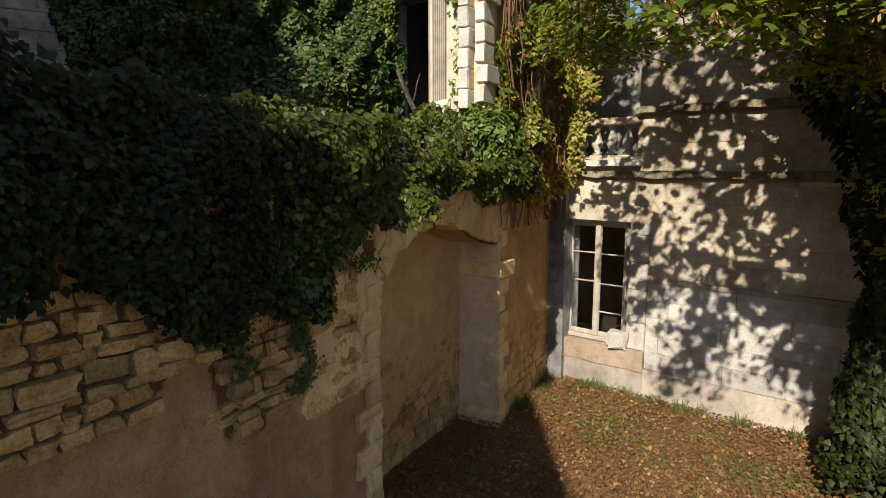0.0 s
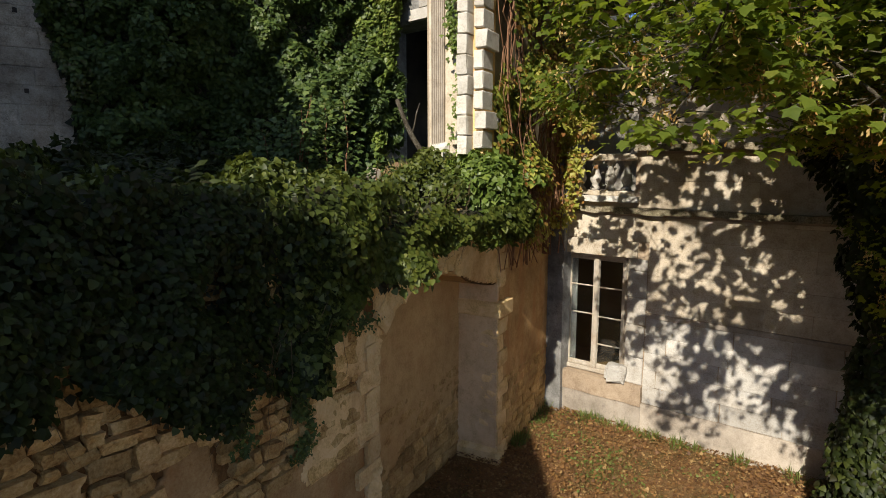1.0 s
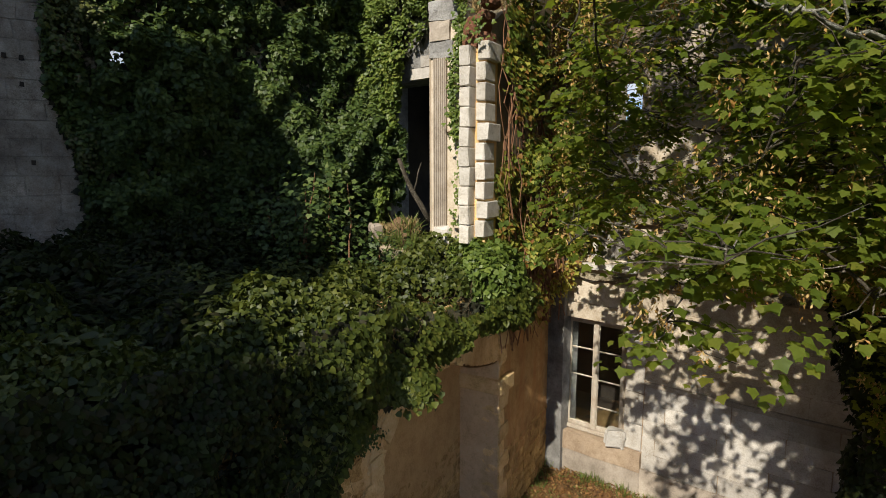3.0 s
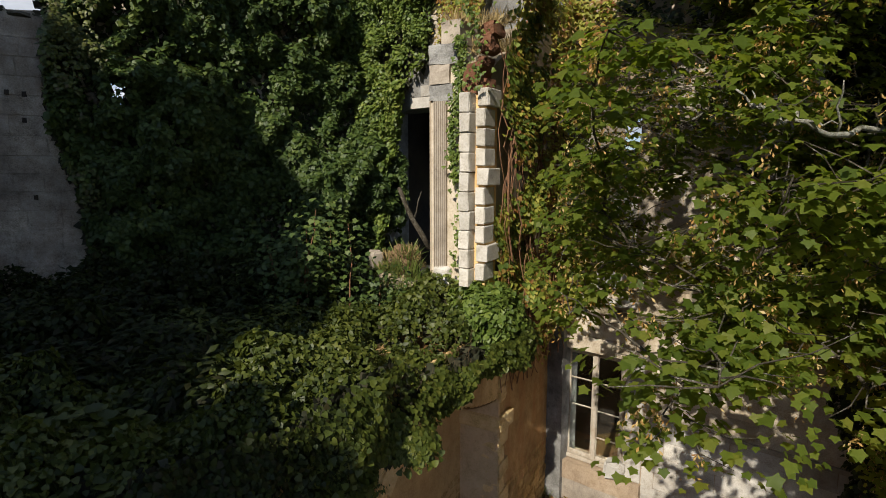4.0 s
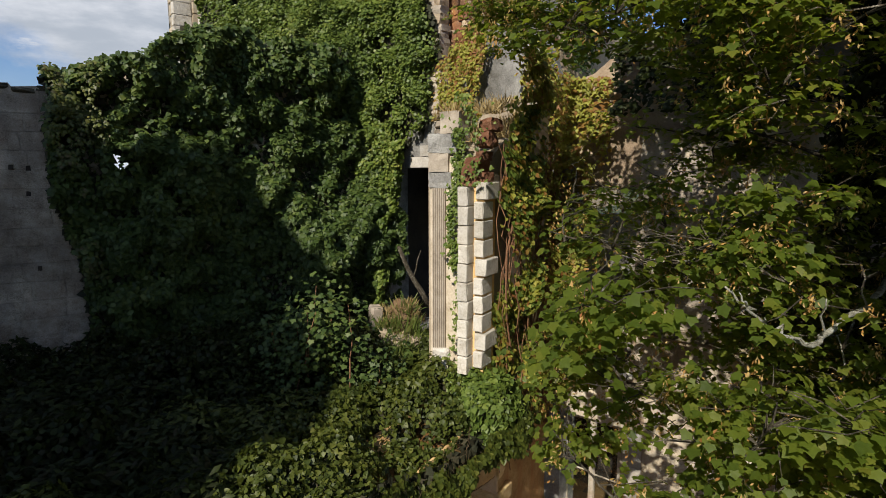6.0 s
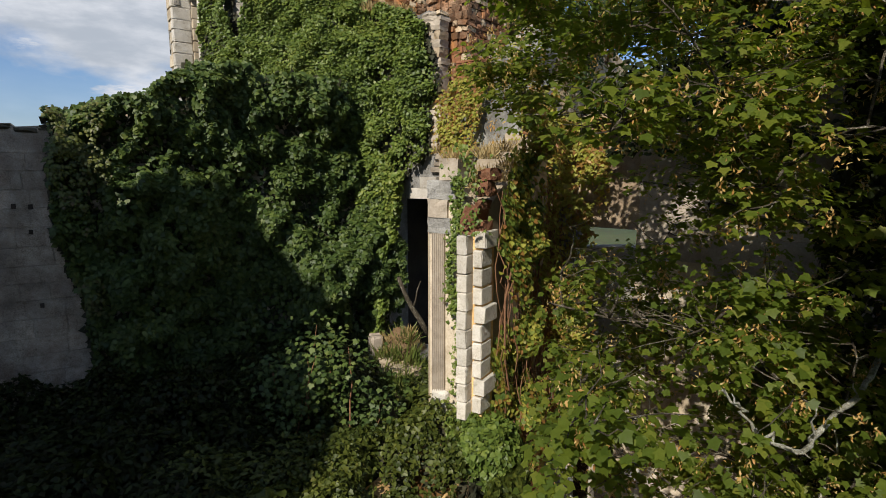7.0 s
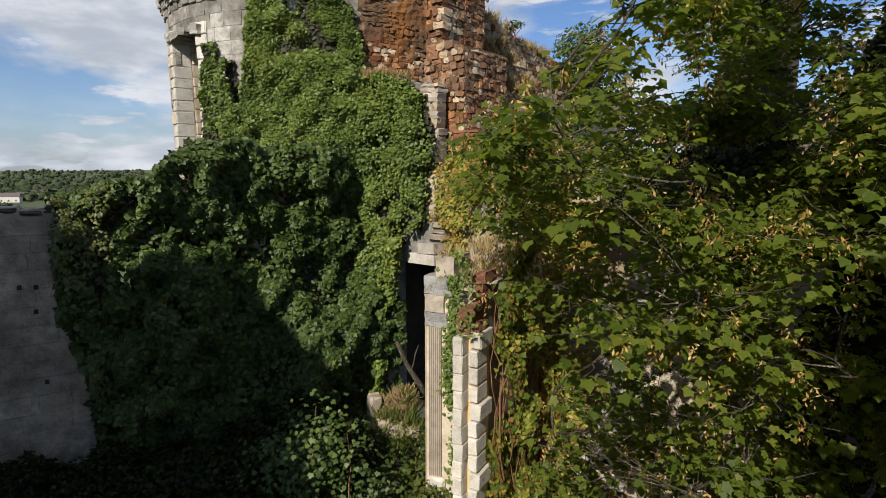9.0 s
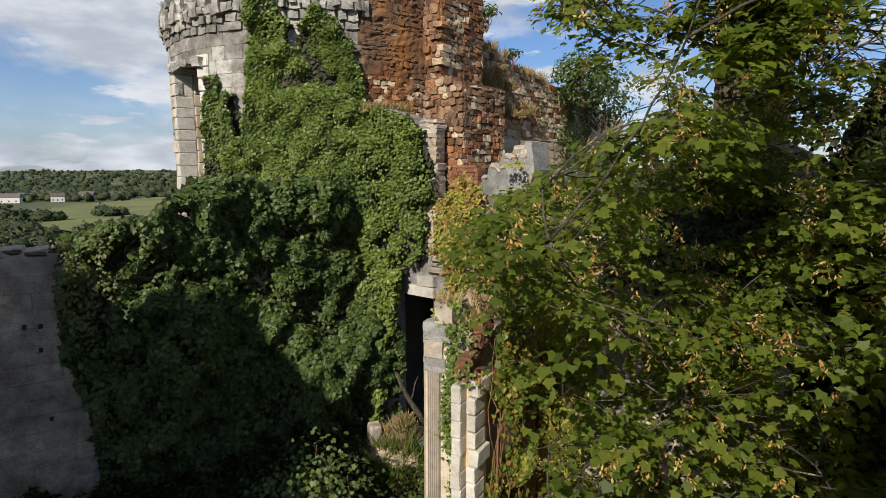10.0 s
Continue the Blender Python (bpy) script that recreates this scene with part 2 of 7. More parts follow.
DRY_GRASS = leaf_mat("dry_grass", [(0.2, (0.20, 0.13, 0.05)), (0.5, (0.36, 0.26, 0.11)), (0.8, (0.46, 0.36, 0.18))], gloss=0.7, trans=0.25, trans_col=(0.4, 0.3, 0.1))
PAINT_WOOD = stone_mat("peeling_window_paint", [(0.3, (0.22, 0.17, 0.12)), (0.48, (0.40, 0.35, 0.28)), (0.7, (0.55, 0.50, 0.43))], stain=(0.25, 0.16, 0.09), stain_amount=0.5, scale=3.0, bump=0.2, rough=0.6, vary=0.05)
# Near-black that paints the shade inside rooms and holes
DARK = stone_mat("near_black_interior_shade", [(0.3, (0.015, 0.012, 0.01)), (0.5, (0.03, 0.025, 0.02)), (0.7, (0.05, 0.04, 0.03))], vary=0.0)
OCHRE = stone_mat("ochre_rubble_stone", [(0.36, (0.2, 0.107, 0.0336)), (0.5, (0.56, 0.363, 0.139)), (0.64, (0.8, 0.577, 0.286))], stain=(0.25, 0.13, 0.042), stain_amount=0.55, bump=0.8, vary=0.3, orange=0.25)
OCHRE_JAMB = stone_mat("worn_ochre_limestone", [(0.35, (0.54, 0.344, 0.134)), (0.5, (0.82, 0.586, 0.286)), (0.66, (0.9, 0.707, 0.412))], stain=(0.32, 0.177, 0.0588), stain_amount=0.5, bump=0.7, vary=0.14, orange=0.2)
EARTH_JOINT = stone_mat("dark_earth_joint", [(0.3, (0.08, 0.0391, 0.0134)), (0.5, (0.19, 0.0977, 0.0319)), (0.72, (0.34, 0.195, 0.0756))], stain=(0.08, 0.0372, 0.0134), stain_amount=0.6, bump=0.9, vary=0.0)
POINTING = stone_mat("buff_smeared_pointing", [(0.34, (0.52, 0.316, 0.122)), (0.5, (0.82, 0.567, 0.269)), (0.66, (0.9, 0.688, 0.386))], stain=(0.32, 0.167, 0.0546), stain_amount=0.6, bump=0.7, vary=0.0, orange=0.4)
BAND = stone_mat("grimy_ledge_stone", [(0.36, (0.06, 0.05, 0.03)), (0.5, (0.24, 0.20, 0.13)), (0.64, (0.46, 0.40, 0.30))], stain=(0.06, 0.06, 0.02), stain_amount=0.6, bump=0.8, vary=0.1)
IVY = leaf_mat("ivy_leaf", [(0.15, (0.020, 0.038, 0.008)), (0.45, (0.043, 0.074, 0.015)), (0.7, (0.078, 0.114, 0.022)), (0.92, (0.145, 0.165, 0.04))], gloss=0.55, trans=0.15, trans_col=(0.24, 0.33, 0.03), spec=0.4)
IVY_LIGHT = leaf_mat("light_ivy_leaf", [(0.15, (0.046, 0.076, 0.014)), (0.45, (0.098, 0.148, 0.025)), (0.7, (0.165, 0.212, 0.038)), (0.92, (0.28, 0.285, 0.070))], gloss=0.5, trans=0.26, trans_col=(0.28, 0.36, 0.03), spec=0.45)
VINE_LEAF = leaf_mat("creeper_leaf", [(0.15, (0.24, 0.08, 0.03)), (0.32, (0.32, 0.18, 0.05)), (0.46, (0.24, 0.25, 0.04)), (0.75, (0.38, 0.38, 0.065)), (0.95, (0.55, 0.46, 0.13))], gloss=0.55, trans=0.45, trans_col=(0.45, 0.42, 0.05), patch=0.35)
MAPLE = leaf_mat("sycamore_leaf", [(0.12, (0.056, 0.090, 0.013)), (0.38, (0.102, 0.148, 0.019)), (0.62, (0.154, 0.196, 0.025)), (0.86, (0.226, 0.230, 0.037)), (0.97, (0.31, 0.20, 0.06))], gloss=0.5, trans=0.6, trans_col=(0.33, 0.40, 0.02), patch=0.45, spec=0.3)
SAMARA = leaf_mat("sycamore_seed_wing", [(0.15, (0.32, 0.12, 0.035)), (0.4, (0.50, 0.29, 0.08)), (0.8, (0.66, 0.50, 0.22))], gloss=0.6, trans=0.4, trans_col=(0.6, 0.40, 0.11))
LITTER = leaf_mat("fallen_leaf", [(0.1, (0.055, 0.025, 0.010)), (0.4, (0.150, 0.070, 0.022)), (0.68, (0.23, 0.118, 0.036)), (0.95, (0.40, 0.29, 0.13))], gloss=0.65, trans=0.1, trans_col=(0.4, 0.2, 0.05), patch=0.3)
GRASS = leaf_mat("court_grass", [(0.2, (0.06, 0.09, 0.02)), (0.5, (0.11, 0.15, 0.03)), (0.8, (0.20, 0.21, 0.06))], gloss=0.5, trans=0.25)
# Ivy colours darkened to paint in the shade of terrace, trunk and chimney
IVY_SHADED = leaf_mat("shade_darkened_ivy", [(0.14, (0.022, 0.019, 0.005)), (0.30, (0.010, 0.015, 0.003)), (0.55, (0.018, 0.026, 0.005)), (0.8, (0.033, 0.043, 0.008)), (0.97, (0.07, 0.08, 0.015))], gloss=0.55, trans=0.10, patch=0.3, spec=0.2)
CARPET = leaf_mat("carpet_ivy_leaf", [(0.15, (0.022, 0.034, 0.006)), (0.45, (0.052, 0.069, 0.011)), (0.7, (0.090, 0.106, 0.017)), (0.92, (0.18, 0.17, 0.04))], gloss=0.5, trans=0.2, trans_col=(0.28, 0.32, 0.03), spec=0.35)
FAR_TREE = leaf_mat("far_tree", [(0.2, (0.012, 0.022, 0.007)), (0.5, (0.027, 0.040, 0.011)), (0.8, (0.058, 0.070, 0.020))], gloss=0.8, trans=0.0)


def glass_mat():
    m, nt, b = mat_base("dusty_window_glass")
    b.inputs["Base Color"].default_value = (0.75, 0.8, 0.8, 1)
    b.inputs["Roughness"].default_value = 0.06
    b.inputs["Transmission Weight"].default_value = 1.0
    b.inputs["IOR"].default_value = 1.45
    return m


GLASS = glass_mat()


def land_mat():
    m, nt, b = mat_base("valley_ground")
    L = nt.links.new
    geo = nt.nodes.new("ShaderNodeNewGeometry")
    nz = node(nt, "ShaderNodeTexNoise", Scale=0.006, Detail=5.0)
    fn = node(nt, "ShaderNodeTexNoise", Scale=0.2, Detail=6.0)
    L(geo.outputs["Position"], nz.inputs["Vector"])
    L(geo.outputs["Position"], fn.inputs["Vector"])
    a = ramp_node(nt, [(0.35, (0.045, 0.065, 0.02)), (0.5, (0.085, 0.105, 0.03)), (0.65, (0.16, 0.15, 0.06))])
    L(nz.outputs["Fac"], a.inputs["Fac"])
    c = mix_node(nt, "MULTIPLY")
    c.inputs[0].default_value = 0.5
    L(a.outputs["Color"], c.inputs[6])
    L(fn.outputs["Color"], c.inputs[7])
    L(c.outputs[2], b.inputs["Base Color"])
    b.inputs["Roughness"].default_value = 0.95
    return m


LAND = land_mat()


# ---- tools ----
rng = np.random.default_rng(7)


def finish(bm, name, mat, smooth=False):
    me = bpy.data.meshes.new(name)
    bmesh.ops.recalc_face_normals(bm, faces=bm.faces)
    bm.to_mesh(me)
    bm.free()
    me.materials.append(mat)
    if smooth:
        me.polygons.foreach_set("use_smooth", [True] * len(me.polygons))
    return me


def part(name, bm, material, parent, label="", smooth=False):
    ob = new(name, finish(bm, name, material, smooth))
    ob.parent = parent
    if label:
        ob["label"] = label
    return ob


def thing(name, label, category, group="", kind=""):
    return tagged(new(name), label, category, group, kind)


def basis(ox, oy, dx, dy):
    """Local x along a wall, y into it, z up."""
    k = math.hypot(dx, dy)
    dx, dy = dx / k, dy / k
    return Matrix(((dx, -dy, 0, ox), (dy, dx, 0, oy), (0, 0, 1, 0), (0, 0, 0, 1)))


WALL_L = basis(-0.68, 5.44, 0.49, 0.871)     # long wall with the blind arch
WALL_W = basis(1.95, 10.15, 0.777, -0.629)   # wall with the tall window
WALL_G = basis(-6.8, 9.5, 0.844, 0.536)      # far wall, mostly under ivy
WALL_K = basis(-1.9, 13.07, 0.777, -0.629)   # doorway wall before the tower
WALL_B = basis(0.6, 14.2, 0.66, 0.75)        # rubble wall sloping down behind the tower


def behind_top(x):
    return float(np.interp(x, [0, 0.5, 2, 4, 6, 9], [13.35, 13.15, 12.75, 12.5, 12.2, 11.7]))


def box(bm, x0, x1, y0, y1, z0, z1, m=None, bevel=0.0, wobble=0.0, seg=1):
    vs = [bm.verts.new((x, y, z)) for x in (x0, x1) for y in (y0, y1) for z in (z0, z1)]
    fs = [bm.faces.new([vs[k] for k in q]) for q in ((0, 1, 3, 2), (4, 6, 7, 5), (0, 4, 5, 1), (2, 3, 7, 6), (0, 2, 6, 4), (1, 5, 7, 3))]
    geom = vs
    if bevel > 0:
        es = list({e for f in fs for e in f.edges})
        r = bmesh.ops.bevel(bm, geom=es, offset=bevel, segments=seg, affect="EDGES", profile=0.5)
        geom = list({v for f in r["faces"] for v in f.verts} | {v for v in vs if v.is_valid})
    if wobble > 0:
        for v in geom:
            v.co += Vector([random.uniform(-wobble, wobble) for _ in range(3)])
    if m is not None:
        bmesh.ops.transform(bm, matrix=m, verts=geom)
    return geom


def slab(bm, pts, y0, y1, m):
    """A wall of any outline (along, height), from depth y0 to y1."""
    a = [bm.verts.new((x, y0, z)) for x, z in pts]
    b = [bm.verts.new((x, y1, z)) for x, z in pts]
    bm.faces.new(a)
    bm.faces.new(list(reversed(b)))
    n = len(pts)
    for k in range(n):
        bm.faces.new((a[k], b[k], b[(k + 1) % n], a[(k + 1) % n]))
    bmesh.ops.transform(bm, matrix=m, verts=a + b)


def tube(bm, pts, radii, sides=6):
    pts = [Vector(p) for p in pts]
    rings = []
    for k, p in enumerate(pts):
        t = (pts[min(k + 1, len(pts) - 1)] - pts[max(k - 1, 0)]).normalized()
        a = t.cross(Vector((0.3, 0.2, 0.93)) if abs(t.z) < 0.9 else Vector((1, 0, 0))).normalized()
        b = t.cross(a)
        rings.append([bm.verts.new(p + radii[k] * (math.cos(q) * a + math.sin(q) * b)) for q in (2 * math.pi * j / sides for j in range(sides))])
    for r0, r1 in zip(rings, rings[1:]):
        for j in range(sides):
            bm.faces.new((r0[j], r0[(j + 1) % sides], r1[(j + 1) % sides], r1[j]))
    bm.faces.new(rings[0][::-1])
    bm.faces.new(rings[-1])


def wavy(p0, p1, n, amount, sag=0.0):
    p0, p1 = Vector(p0), Vector(p1)
    out = []
    for k in range(n + 1):
        f = k / n
        q = p0.lerp(p1, f)
        w = math.sin(math.pi * f)
        q += Vector([random.uniform(-amount, amount) * w for _ in range(3)]) + Vector((0, 0, -sag * w))
        out.append(q)
    return out


# smooth value noise on arrays of points
LATTICE = rng.random((32, 32, 32))


def vn(p, scale=1.0):
    q = np.asarray(p, float) * scale
    i = np.floor(q).astype(int)
    f = q - i
    f = f * f * (3 - 2 * f)
    out = 0.0
    for a in (0, 1):
        for b in (0, 1):
            for c in (0, 1):
                w = (f[..., 0] if a else 1 - f[..., 0]) * (f[..., 1] if b else 1 - f[..., 1]) * (f[..., 2] if c else 1 - f[..., 2])
                out = out + w * LATTICE[(i[..., 0] + a) % 32, (i[..., 1] + b) % 32, (i[..., 2] + c) % 32]
    return out


def fbm(p, scale=1.0):
    return 0.55 * vn(p, scale) + 0.3 * vn(p, scale * 2.1) + 0.15 * vn(p, scale * 4.3)


def raw_mesh(name, verts, faces_flat, sizes, mat):
    me = bpy.data.meshes.new(name)
    me.vertices.add(len(verts))
    me.vertices.foreach_set("co", np.ascontiguousarray(verts, dtype=np.float32).ravel())
    me.loops.add(len(faces_flat))
    me.loops.foreach_set("vertex_index", np.ascontiguousarray(faces_flat, dtype=np.int32))
    me.polygons.add(len(sizes))
    starts = np.concatenate(([0], np.cumsum(sizes)[:-1])).astype(np.int32)
    me.polygons.foreach_set("loop_start", starts)
    me.update(calc_edges=True)
    me.materials.append(mat)
    return me


# leaf outlines: x across, y towards the tip, z up; the first vertex is the middle
def fan(outline, mid, droop):
    v = np.array([(mid[0], mid[1], 0.06)] + [(x, y, -droop * (x * x + (y - mid[1]) ** 2)) for x, y in outline])
    n = len(outline)
    f = np.array([(0, 1 + k, 1 + (k + 1) % n) for k in range(n)])
    return v, f


def blade_fan(outline, fold, droop):
    """A leaf folded up along its midrib, its tip drooping; the fan starts at the stalk."""
    v = np.array([(x, y, fold * abs(x) - droop * (x * x + (y - 0.3) ** 2)) for x, y in outline])
    return v, np.array([(0, k, k + 1) for k in range(1, len(outline) - 1)])


LEAF_IVY = fan([(0, 0), (-0.42, -0.02), (-0.5, 0.35), (-0.22, 0.5), (0, 1.0), (0.22, 0.5), (0.5, 0.35), (0.42, -0.02)], (0, 0.32), 0.5)
LEAF_SMALL = fan([(0, 0), (-0.45, 0.25), (0, 1.0), (0.45, 0.25)], (0, 0.35), 0.5)
LEAF_MAPLE = blade_fan([(0, 0.03), (-0.45, -0.08), (-0.44, 0.19), (-0.68, 0.46), (-0.37, 0.60), (0, 1.0), (0.37, 0.60), (0.68, 0.46), (0.44, 0.19), (0.45, -0.08)], 0.2, 0.5)
LEAF_WALL = blade_fan([(-0.3, 0), (-0.5, 0.4), (0, 1.0), (0.5, 0.4), (0.3, 0)], 0.25, 0.3)
LEAF_HEART = blade_fan([(0, 0), (-0.5, 0.1), (-0.44, 0.52), (0, 1.0), (0.44, 0.52), (0.5, 0.1)], 0.3, 0.3)
LEAF_LONG = fan([(0, 0), (-0.2, 0.55), (0, 1.0), (0.2, 0.55)], (0, 0.4), 0.3)
LEAF_WING = (np.array([(0, 0, 0), (-0.2, 0.6, -0.05), (0, 1.0, 0.05), (0.2, 0.6, -0.05)]), np.array([(0, 2, 1), (0, 3, 2)]))
LEAF_FAR = (np.array([(0, 0, 0), (-0.46, 0.33, -0.1), (0, 1.0, -0.04), (0.46, 0.33, -0.1)]), np.array([(0, 2, 1), (0, 3, 2)]))
LEAF_MID = fan([(0, 0), (-0.47, 0.08), (-0.32, 0.5), (0, 1.0), (0.32, 0.5), (0.47, 0.08)], (0, 0.32), 0.5)
BLADE = (np.array([(-0.025, 0, 0), (0.025, 0, 0), (0.016, 0.55, 0.06), (0, 1.0, 0.22)]), np.array([(0, 1, 2), (0, 2, 3)]))


def leaves(name, pos, normal, tip, size, shape, mat):
    """Many leaves as one mesh. normal: the way a leaf faces; tip: the way it points."""
    pos, normal, tip = np.asarray(pos, float), np.asarray(normal, float), np.asarray(tip, float)
    n = normal / (np.linalg.norm(normal, axis=1, keepdims=True) + 1e-9)
    t = tip - n * np.sum(tip * n, axis=1, keepdims=True)
    t /= np.linalg.norm(t, axis=1, keepdims=True) + 1e-9
    s = np.cross(t, n)
    v, f = shape
    k = np.asarray(size, float)[:, None, None]
    P = pos[:, None, :] + k * (v[None, :, 0:1] * s[:, None, :] + v[None, :, 1:2] * t[:, None, :] + v[None, :, 2:3] * n[:, None, :])
    F = f[None] + (np.arange(len(pos)) * len(v))[:, None, None]
    return raw_mesh(name, P.reshape(-1, 3), F.reshape(-1), np.full(len(pos) * len(f), 3), mat)


def to_world(m, a):
    r = np.array(m)
    return np.asarray(a) @ r[:3, :3].T + r[:3, 3]


def dir_world(m, a):
    return np.asarray(a) @ np.array(m)[:3, :3].T


def jit(n, amount):
    return rng.normal(0, amount, (n, 3))


# shared pieces: dressed blocks and rough stones, one metre in each way, front at y = 0
def block_mesh(name, mat, bevel=0.03, wobble=0.012):
    bm = bmesh.new()
    box(bm, -0.5, 0.5, 0, 1, -0.5, 0.5, bevel=bevel, wobble=wobble)
    return finish(bm, name, mat)


def rough_mesh(name, mat, round_=0.5, cuts=1, rough=0.13):
    bm = bmesh.new()
    bmesh.ops.create_cube(bm, size=1.0)
    bmesh.ops.subdivide_edges(bm, edges=bm.edges[:], cuts=cuts, use_grid_fill=True)
    off = Vector((random.uniform(0, 50), random.uniform(0, 50), 0))
    for v in bm.verts:
        v.co = v.co.lerp(v.co.normalized() * 0.57, round_)
        v.co += Vector(noise.noise_vector(v.co * 1.7 + off)) * rough
        v.co.y += 0.5
    return finish(bm, name, mat)


def piece(name, mesh, parent, m, x, y, z, lx, ly, lz, turn=0.0):
    """One block: centred at x, z along and up the wall, its front at depth y."""
    ob = new(name, mesh)
    ob.parent = parent
    ob.matrix_basis = m @ Matrix.Translation((x, y, z)) @ Matrix.Rotation(turn, 4, "Y") @ Matrix.Diagonal((lx, ly, lz, 1))
    return ob


def stuff_ob(name, me, label, category, parent=None):
    ob = new(name, me)
    ob.parent = parent
    tagged(ob, label=label, category="" if parent else category, kind="stuff")
    return ob


# ---- the large structure ----
def ground_sheet():
    """Court, castle hill and valley in one sheet out to the horizon."""
    bm = bmesh.new()
    radii = [0, 6, 12, 18, 26, 38, 55, 80, 120, 180, 260, 380, 560, 800, 1150, 1700, 2500, 3800]
    n = 64
    rings = []
    for r in radii:
        ring = []
        for k in range(n if r else 1):
            a = 2 * math.pi * k / n
            x, y = r * math.cos(a), 6 + r * math.sin(a)
            f = min(max((r - 22) / 90, 0), 1)
            z = -25 * f * f * (3 - 2 * f)
            if r < 23:
                z -= 0.16
            if r > 300:
                z += 5 * noise.noise((x * 0.003, y * 0.003, 0)) * min(1, (r - 300) / 300)
            if r > 900:
                z += min((r - 900) / 1600, 1) * (17 + 5 * noise.noise((x * 0.0012, y * 0.0012, 4)))
            ring.append(bm.verts.new((x, y, z)))
        rings.append(ring)
    for k in range(n):
        bm.faces.new((rings[0][0], rings[1][k], rings[1][(k + 1) % n]))
    for a, b in zip(rings[1:], rings[2:]):
        for k in range(n):
            bm.faces.new((a[k], b[k], b[(k + 1) % n], a[(k + 1) % n]))
    ob = new("ground", finish(bm, "ground", LAND, True))
    return tagged(ob, "valley ground of fields and rough grass", "ground", kind="structure")


ground_sheet()


def court_floor():
    bm = bmesh.new()
    nx, ny = 70, 60
    vs = [[None] * (ny + 1) for _ in range(nx + 1)]
    for i in range(nx + 1):
        for j in range(ny + 1):
            x, y = -7 + 18 * i / nx, -5 + 18 * j / ny
            z = 0.02 + 0.05 * noise.noise((x * 0.8, y * 0.8, 0)) + 0.02 * noise.noise((x * 3.1, y * 3.1, 3))
            vs[i][j] = bm.verts.new((x, y, z))
    for i in range(nx):
        for j in range(ny):
            bm.faces.new((vs[i][j], vs[i + 1][j], vs[i + 1][j + 1], vs[i][j + 1]))
    return tagged(new("court_floor", finish(bm, "court_floor", COURT, True)), "brown earth court floor strewn with dry leaves", "ground", kind="structure")


court_floor()

ARCH_W = 3.0


def arch_z(s):
    """The broken arch: full on the near side, cut back to a slope towards the far impost."""
    return float(np.interp(s, [0, 0.05, 0.2, 0.4, 0.65, 0.95, 1.3, 1.6, 1.8, 2.0, 2.3, 2.65, 3.0], [2.58, 2.70, 2.86, 3.0, 3.12, 3.21, 3.24, 3.19, 3.11, 3.0, 2.9, 2.82, 2.76]))


def arch_wall():
    pts = [(-9, -0.3), (0, -0.3)]
    n = 40
    for k in range(n + 1):
        s = ARCH_W * (0.5 - 0.5 * math.cos(math.pi * k / n))
        pts.append((s, arch_z(s) + random.uniform(-0.012, 0.012)))
    pts += [(ARCH_W, -0.3), (5.75, -0.3), (5.75, 3.95), (2.7, 3.95), (1.0, 3.85), (-1.5, 3.85), (-9, 3.9)]
    bm = bmesh.new()
    slab(bm, pts, 0.0, 0.62, WALL_L)
    wall = new("wall_arch", finish(bm, "wall_arch", EARTH_JOINT))
    tagged(wall, "old stone wall with a blind arch, plaster half fallen off", "wall", kind="structure")
    bm = bmesh.new()
    slab(bm, [(-0.6, -0.3), (3.7, -0.3), (3.7, 3.9), (-0.6, 3.9)], 0.62, 1.0, WALL_L)
    back = new("wall_niche_back", finish(bm, "wall_niche_back", NICHE))
    tagged(back, "brown plastered back wall of the blind arch", "wall", kind="structure")
    return wall, back


wall_arch, wall_niche = arch_wall()


def window_wall():
    w = new("wall_window")
    tagged(w, "pale limestone ashlar wall with tall window and mossy ledges", "wall", kind="structure")
    bm = bmesh.new()
    # lower storey with the window opening, upper storey with the balcony opening
    top = [(8.5, 9.2), (7.4, 9.6), (6.5, 9.3), (5.6, 9.8), (4.9, 10.4), (4.1, 10.1), (3.4, 10.5), (2.7, 10.0), (2.1, 9.5), (1.52, 9.3)]
    slab(bm, [(-0.1, -0.3), (0.29, -0.3), (0.29, 3.9), (-0.1, 3.9)], 0.012, 0.55, WALL_W)
    slab(bm, [(0.29, -0.3), (1.47, -0.3), (1.47, 0.80), (0.29, 0.80)], 0.012, 0.55, WALL_W)
    slab(bm, [(0.29, 2.96), (1.47, 2.96), (1.47, 3.9), (0.29, 3.9)], 0.012, 0.55, WALL_W)
    slab(bm, [(1.47, -0.3), (8.5, -0.3)] + top + [(1.52, 3.9), (1.47, 3.9)], 0.012, 0.55, WALL_W)
    slab(bm, [(-0.1, 3.9), (0.35, 3.9), (0.35, 8.8), (-0.1, 8.9)], 0.012, 0.55, WALL_W)
    slab(bm, [(0.35, 7.0), (1.52, 7.0), (1.52, 9.3), (1.1, 9.2), (0.7, 8.9), (0.35, 8.8)], 0.012, 0.55, WALL_W)
    part("wall_core", bm, MORTAR, w)
    return w


wall_window = window_wall()


